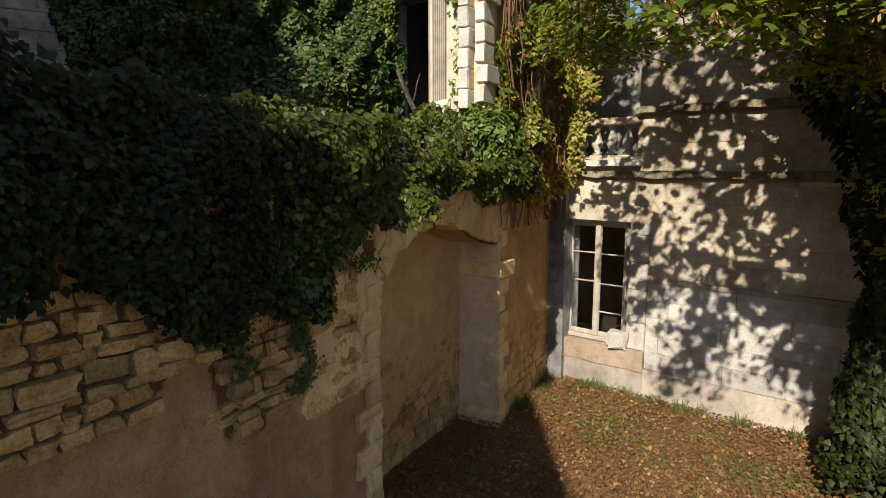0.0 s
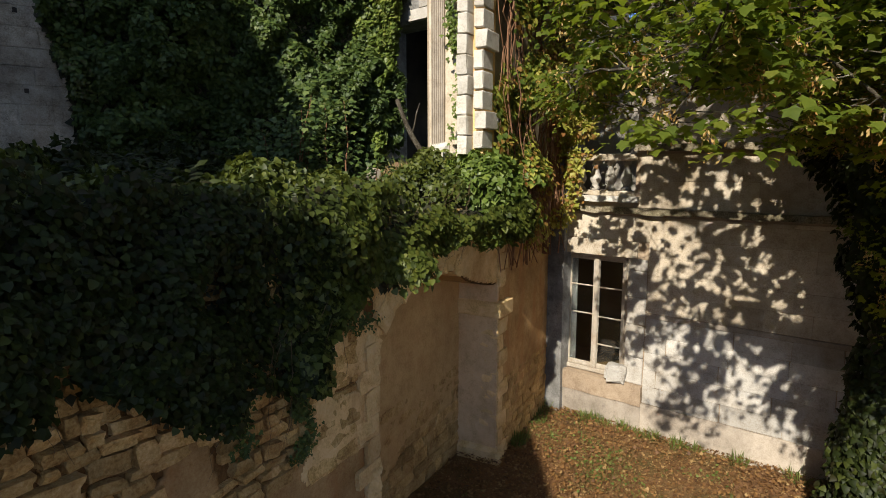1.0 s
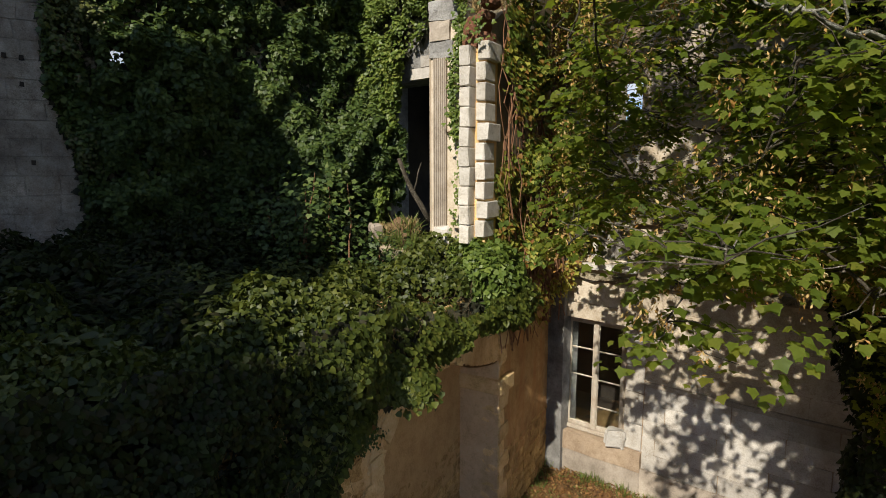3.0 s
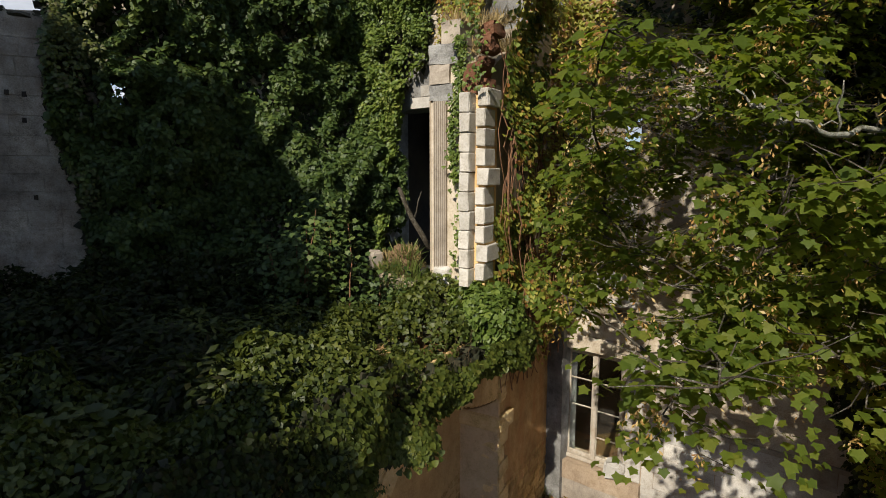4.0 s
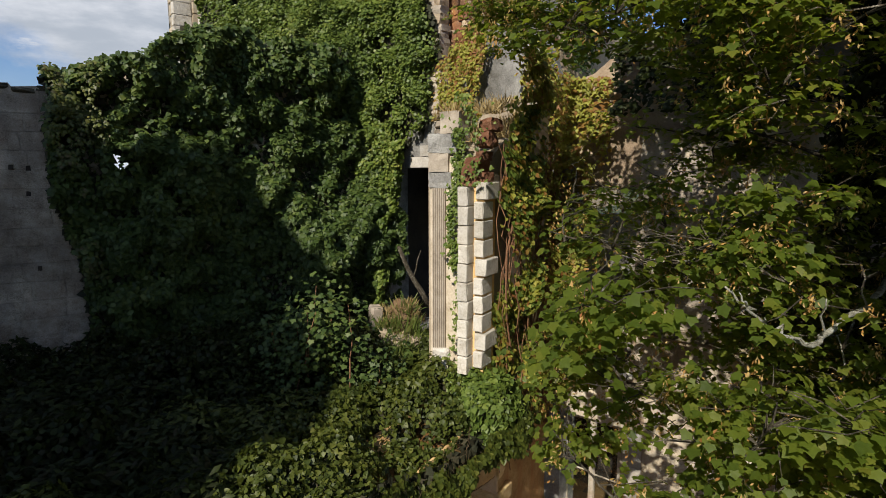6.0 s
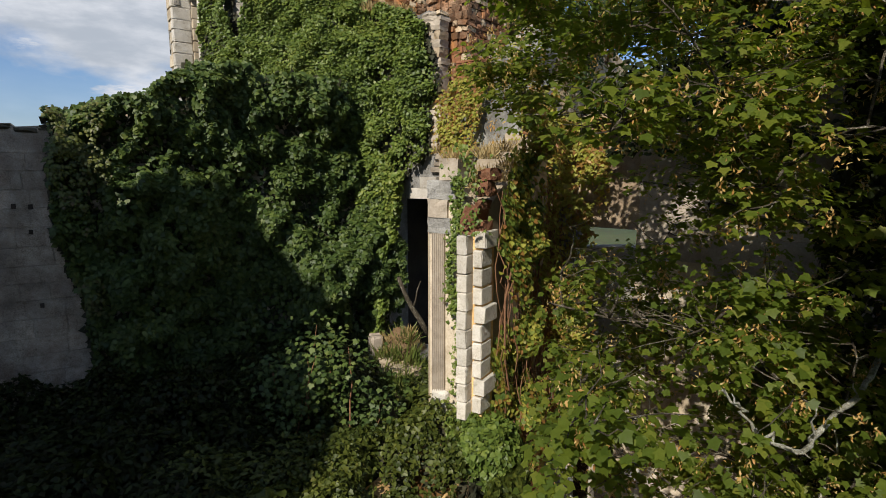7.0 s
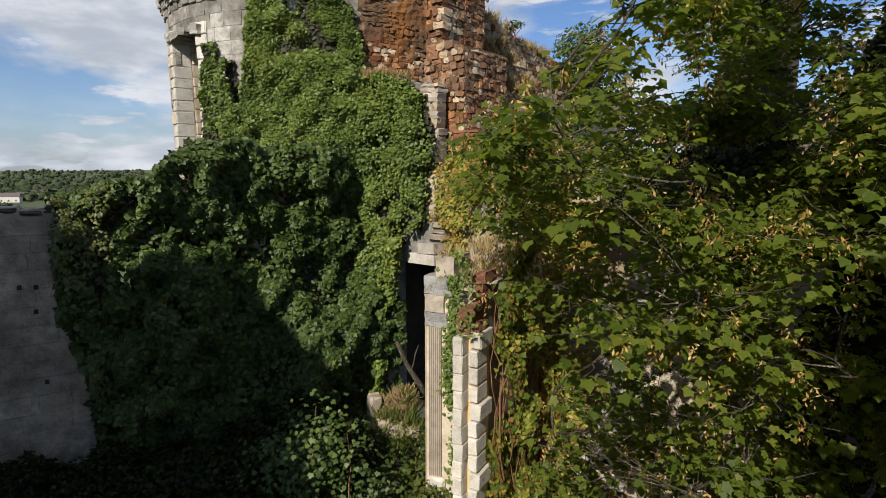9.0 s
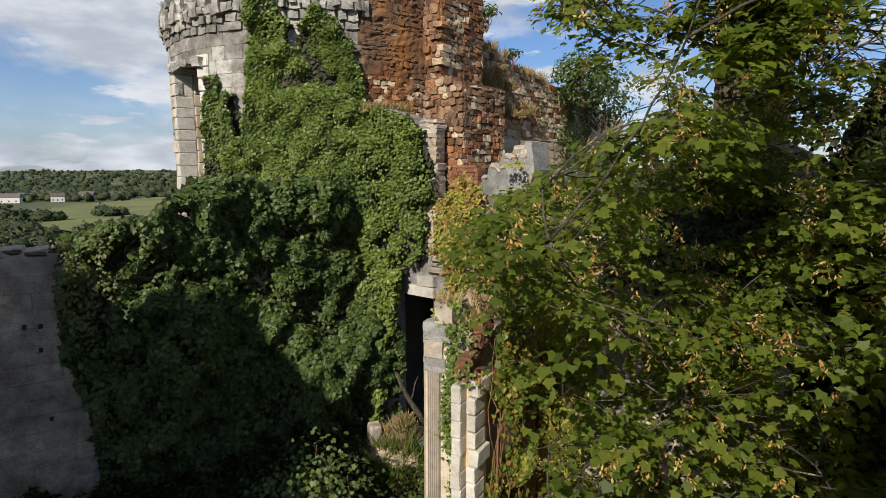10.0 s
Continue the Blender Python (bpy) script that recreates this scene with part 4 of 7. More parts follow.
def wall_ivy(name, m, n, x0, x1, z0, z1, keep, thick, size, mat, label, shape=LEAF_SMALL, base=0.05, lump=1.1, tipdown=1.0, extra=None, fine=0.16, gaps=0.75, under=5, spread=0.36, deep=0.13):
    """Ivy on a wall: leaves in lumps that stand off the stone. keep(x, z) gives the share of leaves that stay."""
    x, z = rng.uniform(x0, x1, n), rng.uniform(z0, z1, n)
    q = np.stack([x, np.zeros(n), z * 0.8], 1)
    f = fbm(q + 3.7, 1.3)
    h2 = vn(q + 20, 3.4)
    sel = rng.random(n) < keep(x, z, f) * (1 - gaps * np.clip((0.45 - h2) * 5, 0, 1)) * (1 - 0.75 * np.clip((0.42 - vn(q + 27, 8.0)) * 6, 0, 1))
    x, z, q, h2 = x[sel], z[sel], q[sel], h2[sel]
    n = len(x)

    def surf(q):
        return base + thick * np.clip((fbm(q + 11.0, lump) - 0.28) * 2.1, 0, 1) + fine * (vn(q + 20, 3.4) - 0.3) + 0.5 * fine * vn(q + 27, 8.0)

    h = surf(q)
    e = 0.04
    gx = (surf(q + np.array([e, 0, 0])) - h) / e
    gz = (surf(q + np.array([0, 0, e])) - h) / e
    y = -np.maximum(h - deep * rng.random(n) ** 1.5 * (1 + thick), 0.01) - 0.05 * rng.random(n)
    nor = np.stack([-gx * 0.55, -np.ones(n), 0.75 - gz * 0.5], 1) + jit(n, spread)
    tip = np.stack([rng.normal(0, 0.9, n), -0.3 * np.ones(n), -tipdown * np.ones(n)], 1)
    pos = np.stack([x, y, z], 1)
    if extra is not None:
        pos = extra(pos)
    me = leaves(name, to_world(m, pos), dir_world(m, nor), dir_world(m, tip), size * rng.uniform(0.65, 1.25, n), shape, mat)
    ob = stuff_ob(name, me, label, "ivy")
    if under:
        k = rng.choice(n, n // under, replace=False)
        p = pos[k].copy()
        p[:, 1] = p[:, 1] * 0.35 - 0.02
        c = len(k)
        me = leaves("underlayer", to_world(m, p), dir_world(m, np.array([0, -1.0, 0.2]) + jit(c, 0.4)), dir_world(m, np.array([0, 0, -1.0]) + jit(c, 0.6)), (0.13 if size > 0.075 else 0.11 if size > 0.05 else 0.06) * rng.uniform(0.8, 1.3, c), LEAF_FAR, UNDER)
        stuff_ob("underlayer", me, "dead leaves darkened as painted shade under the ivy", "", ob)
    return ob


def hedge(name, n, region, height, size, mat, label, shape=LEAF_MID, deep=0.35, tilt=0.75):
    """Low growth over the terrace: leaves near a rolling upper surface."""
    x0, x1, y0, y1, inside = region
    x, y = rng.uniform(x0, x1, n), rng.uniform(y0, y1, n)
    sel = inside(x, y)
    x, y = x[sel], y[sel]
    n = len(x)
    h2 = vn(p3(x, y, 9.0), 3.6)
    sel = rng.random(n) > 0.93 * np.clip((0.47 - h2) * 5, 0, 1)
    x, y = x[sel], y[sel]
    n = len(x)
    h = height(x, y)
    e = 0.06
    gx, gy = (height(x + e, y) - h) / e, (height(x, y + e) - h) / e
    z = h - deep * rng.random(n) ** 1.7
    nor = np.stack([-gx * 0.8, -gy * 0.8, np.ones(n)], 1) + jit(n, tilt)
    tip = np.stack([-gx, -gy, -0.6 * np.ones(n)], 1) + jit(n, 0.8) + np.array([0.25, -0.4, 0])
    me = leaves(name, np.stack([x, y, z], 1), nor, tip, size * rng.uniform(0.65, 1.25, n), shape, mat)
    ob = stuff_ob(name, me, label, "shrub")
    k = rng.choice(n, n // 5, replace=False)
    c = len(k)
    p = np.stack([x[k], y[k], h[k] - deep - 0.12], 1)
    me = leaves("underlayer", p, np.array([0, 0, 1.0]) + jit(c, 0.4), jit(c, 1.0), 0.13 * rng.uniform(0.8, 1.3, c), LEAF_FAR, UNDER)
    stuff_ob("underlayer", me, "dead leaves darkened as painted shade under the growth", "", ob)
    return ob


def l_side(x, y):
    """Along and into the arch wall."""
    s = (x + 0.68) * 0.49 + (y - 5.44) * 0.871
    d = -(x + 0.68) * 0.871 + (y - 5.44) * 0.49
    return s, d


def g_side(x, y):
    return -(x + 6.8) * 0.536 + (y - 9.5) * 0.844


def k_side(x, y):
    return (x + 1.9) * 0.629 + (y - 13.07) * 0.777


def p3(x, y, c=0.0):
    return np.stack([x, y, np.full_like(x, c)], 1)


def terrace_height(x, y):
    s, d = l_side(x, y)
    h = 4.0 + 1.15 * (fbm(p3(x, y, 1.0), 1.1) - 0.47) + 0.4 * (vn(p3(x, y, 9.0), 3.6) - 0.45) + 0.1 * vn(p3(x, y, 2.0), 7.0)
    back = np.clip((d - 1.6) / 1.6, 0, 1)
    h = h + back * (1.5 * fbm(p3(x, y, 5.0), 0.7) - 0.5)
    h = np.where(d < 0.9, np.maximum(h, 4.02 + 0.2 * (vn(p3(x, y, 3.0), 2.5) - 0.3)), h)
    left = np.clip((-0.5 - s) / 2.0, 0, 1)
    h = h + 0.12 * left - 0.1 * np.clip(1 - d / 0.35, 0, 1)
    h = h - 0.75 * np.exp(-((x + 0.95) / 0.55) ** 2) * np.clip((y - 8.0) / 1.5, 0, 1)
    h = h + 0.3 * np.exp(-((s - 2.2) / 0.5) ** 2 - ((d - 0.5) / 0.7) ** 2)
    return h


def in_terrace(x, y):
    s, d = l_side(x, y)
    return (d > -0.1) & (s < 5.2) & (s > -7) & (g_side(x, y) < -0.15) & (k_side(x, y) < -0.1) & ~((s > 2.5) & (d < 1.05)) & ((x + 1.1) ** 2 + (y - 11.7) ** 2 > 0.5)


hedge("old_terrace_ivy", 110000, (-4.5, 1.0, 1.0, 9.0, lambda x, y: in_terrace(x, y) & (l_side(x, y)[1] < 2.4) & (l_side(x, y)[0] + 0.8 * vn(p3(x, y), 2.0) < -1.4)), terrace_height, 0.054, CARPET, "old ivy over the terrace edge", shape=LEAF_HEART, deep=0.2)
hedge("terrace_ivy", 130000, (-4.5, 2.0, 1.0, 12.5, lambda x, y: in_terrace(x, y) & (l_side(x, y)[1] < 2.4) & (l_side(x, y)[0] + 0.8 * vn(p3(x, y), 2.0) > -1.5) & (l_side(x, y)[0] + 0.9 * vn(p3(x, y, 6.0), 1.6) < 1.6)), terrace_height, 0.06, CARPET, "green ivy carpet over the terrace edge", shape=LEAF_HEART, deep=0.2)
hedge("terrace_ivy", 110000, (-4.5, 2.0, 1.0, 12.5, lambda x, y: in_terrace(x, y) & (l_side(x, y)[1] < 2.4) & (l_side(x, y)[0] + 0.8 * vn(p3(x, y), 2.0) > -1.5) & (l_side(x, y)[0] + 0.9 * vn(p3(x, y, 6.0), 1.6) > 1.5)), terrace_height, 0.06, CARPET, "light green ivy carpet over the terrace edge", shape=LEAF_HEART, deep=0.2)
hedge("terrace_shrubs", 150000, (-9.5, 1.5, 1.0, 13.5, lambda x, y: in_terrace(x, y) & (l_side(x, y)[1] > 1.9)), terrace_height, 0.085, IVY_SHADED, "low green shrubs coloured darker for the terrace's shade", shape=LEAF_FAR, deep=0.35, tilt=0.6)


def elder_clumps():
    """Leafier shrubs that rise out of the carpet, each of many pointed leaflets."""
    spots = [(-2.5, 5.2, 0.75), (-3.1, 6.0, 0.85), (-1.9, 6.1, 0.6), (-3.7, 5.1, 0.8), (-2.2, 7.2, 0.7), (-4.1, 7.0, 0.9), (-3.2, 8.1, 0.8), (-5.2, 8.0, 0.9), (-4.4, 9.0, 0.8), (-1.4, 7.6, 0.5), (-2.9, 4.2, 0.6), (-2.3, 10.4, 0.6), (-1.5, 5.2, 0.4), (-2.3, 3.6, 0.55), (-3.3, 7.0, 0.7), (-1.0, 6.6, 0.4), (-4.8, 6.0, 0.9), (-5.5, 7.0, 0.9), (-3.7, 9.6, 0.75), (-6.0, 8.9, 0.8), (-0.3, 9.4, 0.5)]
    spots += [(random.uniform(-3.8, -0.6), random.uniform(3.4, 8.5), random.uniform(0.25, 0.42)) for _ in range(16)]
    spots = [q for q in spots if in_terrace(np.array([q[0]]), np.array([q[1]]))[0]]
    for x, y, r in spots:
        n = int(2600 * r * r)
        p = rng.normal(0, 1, (n, 3))
        p = p / np.linalg.norm(p, axis=1, keepdims=True) * (rng.random((n, 1)) ** 0.35)
        p[:, 2] = np.abs(p[:, 2])
        q = p * r
        sel = vn(q + np.array([x, y, 0]), 3.0) > 0.42
        p, q = p[sel], q[sel]
        n = len(p)
        pos = q * np.array([1, 1, 1.0]) + np.array([x, y, 3.75])
        me = leaves("shrub", pos, p * 0.7 + np.array([0, -0.1, 0.8]) + jit(n, 0.4), p + np.array([0, 0, -0.5]) + jit(n, 0.5), rng.uniform(0.09, 0.16, n), LEAF_LONG if r > 0.6 else LEAF_HEART, CARPET if r < 0.75 else IVY_SHADED)
        stuff_ob("shrub", me, "leafy green shrub rising from the terrace growth", "shrub")


elder_clumps()


def drape_low(s):
    return np.interp(s, [-9, -4.5, -3.4, -2.7, -2.1, -1.7, -1.2, -0.95, -0.7, -0.45, 0.0, 0.6, 1.3, 2.0, 2.35, 2.7, 3.0], [3.2, 3.15, 3.2, 3.05, 2.70, 2.85, 2.62, 2.92, 3.14, 3.2, 3.3, 3.54, 3.68, 3.68, 3.54, 3.36, 3.5])


def drape_keep(x, z, f):
    low = drape_low(x) + 0.35 * (f - 0.5)
    top = 3.85 + 0.65 * vn(np.stack([x, x * 0, x * 0 + 4], 1), 1.3) + 0.25 * vn(np.stack([x, x * 0, x * 0 + 9], 1), 4.0) - 0.12
    return np.clip((z - low) / 0.25, 0, 1) * np.clip((top - z) / 0.15, 0, 1)


def drape_bulge(pos):
    s, z = pos[:, 0], pos[:, 2]
    top = np.clip((z - 3.2) / 0.9, 0, 1)
    pos[:, 1] -= 0.06 + 0.45 * np.clip(vn(np.stack([s, s * 0, z], 1) + 40, 1.5) - 0.35, 0, 1) + 0.16 * top * (1 - np.clip((z - 3.9) / 0.3, 0, 1)) + 0.08 * np.exp(-((s - 2.45) / 0.35) ** 2) * top
    return pos


wall_ivy("hanging_ivy", WALL_L, 90000, -4.6, -0.9, 2.4, 4.6, drape_keep, 0.2, 0.046, IVY_SHADED, "ivy hanging over the arch wall, darkened for shade", gaps=0.88, fine=0.2, shape=LEAF_HEART, lump=1.6, extra=drape_bulge)
wall_ivy("hanging_ivy", WALL_L, 60000, -1.7, 2.95, 2.4, 4.6, lambda x, z, f: drape_keep(x, z, f) * np.clip((x + 1.7) / 1.2, 0, 1), 0.24, 0.06, CARPET, "green ivy hanging over the arch wall", gaps=0.88, fine=0.2, shape=LEAF_HEART, lump=1.6, extra=drape_bulge)
wall_ivy("hanging_ivy", WALL_L, 15000, 0.6, 2.95, 3.2, 4.25, drape_keep, 0.22, 0.07, CARPET, "light green ivy tuft at the arch's crown", shape=LEAF_HEART, lump=1.6, extra=drape_bulge)


def far_keep(x, z, f):
    top = np.interp(x, [0.3, 1.0, 1.7, 2.4, 3.4, 6.5], [8.95, 9.1, 9.3, 9.8, 9.9, 9.9]) + 0.5 * (f - 0.5)
    left = np.interp(z, [3.5, 5.5, 6.6, 8.9], [0.75, 0.55, 0.38, 0.2]) + 0.4 * (f - 0.5)
    hole = (np.abs(x - 1.28) < 0.16 + 0.3 * (f - 0.5)) & (z > 7.2) & (z < 7.7)
    return np.clip((top - z) / 0.15, 0, 1) * np.clip((x - left) / 0.12, 0, 1) * (1 - 0.93 * hole)


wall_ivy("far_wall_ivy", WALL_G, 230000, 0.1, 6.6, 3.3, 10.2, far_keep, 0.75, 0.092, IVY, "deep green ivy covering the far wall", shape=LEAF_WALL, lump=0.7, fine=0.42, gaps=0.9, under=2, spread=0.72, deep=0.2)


wall_ivy("far_wall_creeper", WALL_G, 16000, 0.1, 1.3, 5.5, 9.1, lambda x, z, f: far_keep(x, z, f) * np.clip((f - 0.42) * 5, 0, 1) * np.clip((1.2 - x) / 0.5, 0, 1) * 0.5, 0.5, 0.07, IVY_BROWN, "browning ivy at the edge of the far wall", base=0.45, under=0)


def k_keep(x, z, f):
    top = np.interp(x, [-0.6, 0.9, 1.6, 2.1, 2.3], [11.2, 11.35, 11.2, 11.0, 10.6]) + 0.2 * (f - 0.5)
    right = np.interp(z, [3.5, 5.0, 7.2, 7.7, 8.3, 9.5, 11.3], [0.75, 0.86, 0.95, 1.3, 2.2, 2.42, 2.25]) + 0.35 * (f - 0.5)
    return np.clip((top - z) / 0.12, 0, 1) * np.clip((right - x) / 0.12, 0, 1)


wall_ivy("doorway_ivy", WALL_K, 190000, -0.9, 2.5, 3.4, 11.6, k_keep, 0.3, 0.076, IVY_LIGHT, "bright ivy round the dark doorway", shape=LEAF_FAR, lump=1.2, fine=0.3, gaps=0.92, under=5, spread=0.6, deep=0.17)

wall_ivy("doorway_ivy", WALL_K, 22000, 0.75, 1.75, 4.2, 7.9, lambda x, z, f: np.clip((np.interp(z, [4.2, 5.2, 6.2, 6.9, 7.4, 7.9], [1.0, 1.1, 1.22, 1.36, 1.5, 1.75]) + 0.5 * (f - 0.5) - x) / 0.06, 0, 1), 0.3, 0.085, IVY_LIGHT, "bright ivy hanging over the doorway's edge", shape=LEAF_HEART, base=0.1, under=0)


def tower_ivy():
    n = 300000
    phi, z = rng.uniform(-0.87, 0.28, n), rng.uniform(8.5, 14.0, n)
    q = np.stack([phi * TR, np.zeros(n), z], 1)
    f = fbm(q + 5.0, 1.4)
    top = np.interp(np.degrees(phi), [-50, -42.3, -39.8, -36, -33, -30, -27, -24.5, -22.5, -16, -10, -4, 2, 7, 10, 17], [9.0, 9.9, 12.0, 12.0, 11.4, 11.8, 10.8, 10.9, 13.1, 13.5, 12.9, 13.4, 13.3, 12.6, 11.4, 11.2]) + 1.2 * (f - 0.5) + 0.7 * (vn(q + 50, 2.6) - 0.5) - 0.1
    sel = (z < top) & (rng.random(n) > 0.8 * np.clip((0.42 - vn(q + 20, 3.2)) * 5, 0, 1)) & (rng.random(n) > 0.75 * np.clip((0.42 - vn(q + 27, 8.0)) * 6, 0, 1))
    phi, z, q, f = phi[sel], z[sel], q[sel], f[sel]
    n = len(phi)
    h = fbm(q + 31.0, 0.9)
    h2 = vn(q + 20, 3.2)
    r = TR + 0.08 + 0.4 * np.clip((h - 0.3) * 2, 0, 1) + 0.3 * (h2 - 0.3) - 0.14 * rng.random(n) ** 1.5
    o = np.cos(phi)[:, None] * np.array(T_DC) + np.sin(phi)[:, None] * np.array(T_DR)
    pos = np.concatenate([np.array(TC) + r[:, None] * o, z[:, None]], 1)
    nor = np.concatenate([o, 0.7 * np.ones((n, 1))], 1) + jit(n, 0.58)
    tip = np.concatenate([o * 0.3, -np.ones((n, 1))], 1) + jit(n, 0.7)
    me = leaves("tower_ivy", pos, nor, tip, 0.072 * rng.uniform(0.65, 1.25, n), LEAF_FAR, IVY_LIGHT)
    ob = stuff_ob("tower_ivy", me, "green ivy climbing the round tower", "ivy")
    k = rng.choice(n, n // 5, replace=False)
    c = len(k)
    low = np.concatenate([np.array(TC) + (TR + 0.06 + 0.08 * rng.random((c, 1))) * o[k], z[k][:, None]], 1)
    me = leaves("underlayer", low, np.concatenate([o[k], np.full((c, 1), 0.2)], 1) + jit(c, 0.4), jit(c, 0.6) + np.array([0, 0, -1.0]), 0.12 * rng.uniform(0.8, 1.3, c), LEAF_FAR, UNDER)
    stuff_ob("underlayer", me, "dead leaves darkened as painted shade under the ivy", "", ob)


tower_ivy()


def vine_keep(x, z, f):
    strand = 0.55 + 0.45 * np.sin(x * 7.3 + 2.2 * np.sin(z * 1.3))
    low = np.interp(x, [2.6, 3.2, 3.8, 4.3, 5.0, 5.5], [3.7, 3.3, 3.0, 3.2, 3.4, 3.2])
    dens = np.clip((f - 0.30) * 4, 0, 1) * np.interp(x, [2.5, 2.8, 3.6, 4.2, 4.7, 5.5], [0.9, 1, 1, 0.75, 0.55, 0.7])
    return np.clip((z - low) / 0.4, 0, 1) * dens * (0.35 + 0.65 * strand)


wall_ivy("creeper", WALL_L, 42000, 2.6, 5.5, 3.0, 8.9, vine_keep, 0.35, 0.066, VINE_LEAF, "yellowing creeper hanging down the pier's side", shape=LEAF_HEART, lump=1.8, base=0.14, under=0)
wall_ivy("pier_ivy", WALL_L, 11000, 2.62, 4.0, 3.6, 8.2, vine_keep, 0.35, 0.088, IVY_LIGHT, "green ivy on the pier's side", shape=LEAF_HEART, lump=1.8, base=0.12, under=0)



def vine_keep_w(x, z, f):
    right = np.interp(z, [3.3, 3.8, 4.5, 5.5, 7.0, 8.8], [0.4, 0.75, 0.95, 1.05, 1.15, 1.2])
    return np.clip((right - x) / 0.25, 0, 1) * np.clip((f - 0.3) * 4, 0, 1) * np.clip((z - 3.35) / 0.3, 0, 1)


wall_ivy("chimney_ivy", WALL_W, 30000, 1.2, 5.2, 8.2, 12.6, lambda x, z, f: np.clip((f - 0.36) * 6, 0, 1) * np.clip((np.interp(x, [1.2, 1.7, 2.2, 2.7, 3.3, 3.8, 5.2], [9.6, 10.9, 11.4, 12.1, 12.3, 11.2, 10.4]) - z) / 0.4, 0, 1), 0.5, 0.1, IVY_SHADED, "dark ivy at the chimney's foot", base=0.1, under=0)
wall_ivy("slope_ivy", WALL_B, 11000, 1.2, 6.5, 9.0, 12.6, lambda x, z, f: np.clip((f - 0.42) * 6, 0, 1) * np.clip((np.interp(x, [1.2, 2.5, 4, 6.5], [10.6, 11.3, 12.3, 12.4]) - z) / 0.4, 0, 1), 0.3, 0.1, IVY, "ivy on the sloping rubble wall", base=0.08, under=0)
wall_ivy("ruin_creeper", WALL_K, 36000, 2.4, 5.1, 6.5, 10.4, lambda x, z, f: np.clip((f - 0.46) * 6, 0, 1) * np.clip((np.interp(x, [2.4, 3.2, 3.6, 4.3, 5.1], [9.2, 10.0, 10.1, 10.5, 9.8]) - z) / 0.3, 0, 1), 0.3, 0.07, VINE_LEAF, "sparse creeper over the broken grey wall", base=0.06, under=0)
wall_ivy("creeper", WALL_W, 16000, -0.05, 1.3, 3.3, 8.8, vine_keep_w, 0.3, 0.085, VINE_LEAF, "reddish creeper in the corner by the balustrade", shape=LEAF_IVY, lump=1.8, base=0.14, under=0)


def creeper_stems():
    bm = bmesh.new()
    for k in range(70):
        s = random.uniform(2.7, 5.45)
        z1 = random.uniform(5.5, 8.4)
        z0 = max(3.0, z1 - random.uniform(1.5, 4.5))
        d = random.uniform(0.12, 0.34)
        p = [WALL_L @ Vector((s + 0.2 * math.sin(j * 0.7 + k) + 0.05 * (j % 2) + random.uniform(-0.09, 0.09), -d + random.uniform(-0.04, 0.04), z1 + (z0 - z1) * j / 9)) for j in range(10)]
        r = random.choice((0.005, 0.006, 0.008, 0.013))
        tube(bm, p, [r] * 10, 5)
    me = finish(bm, "creeper_stems", VINE_WOOD)
    stuff_ob("creeper_stems", me, "bare brown creeper stems hanging down the wall", "vine")
    bm = bmesh.new()
    tube(bm, [WALL_L @ Vector((5.1 + 0.08 * math.sin(z * 1.1), -0.16 - 0.05 * math.sin(z * 0.7), z)) for z in np.linspace(3.6, 8.6, 14)], [0.10 - 0.004 * k for k in range(14)], 9)
    tube(bm, [WALL_L @ Vector((4.75 + 0.1 * math.sin(z * 1.3 + 1), -0.16, z)) for z in np.linspace(3.0, 7.9, 12)], [0.06 - 0.003 * k for k in range(12)], 8)
    tagged(new("vine_trunk", finish(bm, "vine_trunk", VINE_WOOD, True)), "thick brown vine trunk climbing the corner", "vine")
    bm = bmesh.new()
    for k in range(12):
        a = WALL_L @ Vector((random.uniform(3.0, 3.9), -0.25, random.uniform(3.9, 4.6)))
        b = WALL_L @ Vector((random.uniform(3.3, 4.3), -0.35, random.uniform(3.0, 3.6)))
        tube(bm, wavy(a, b, 6, 0.1), [0.012, 0.011, 0.01, 0.009, 0.008, 0.006, 0.004], 5)
    stuff_ob("dry_twigs", finish(bm, "dry_twigs", VINE_WOOD), "dry reddish twigs hanging below the creeper", "twigs")


creeper_stems()


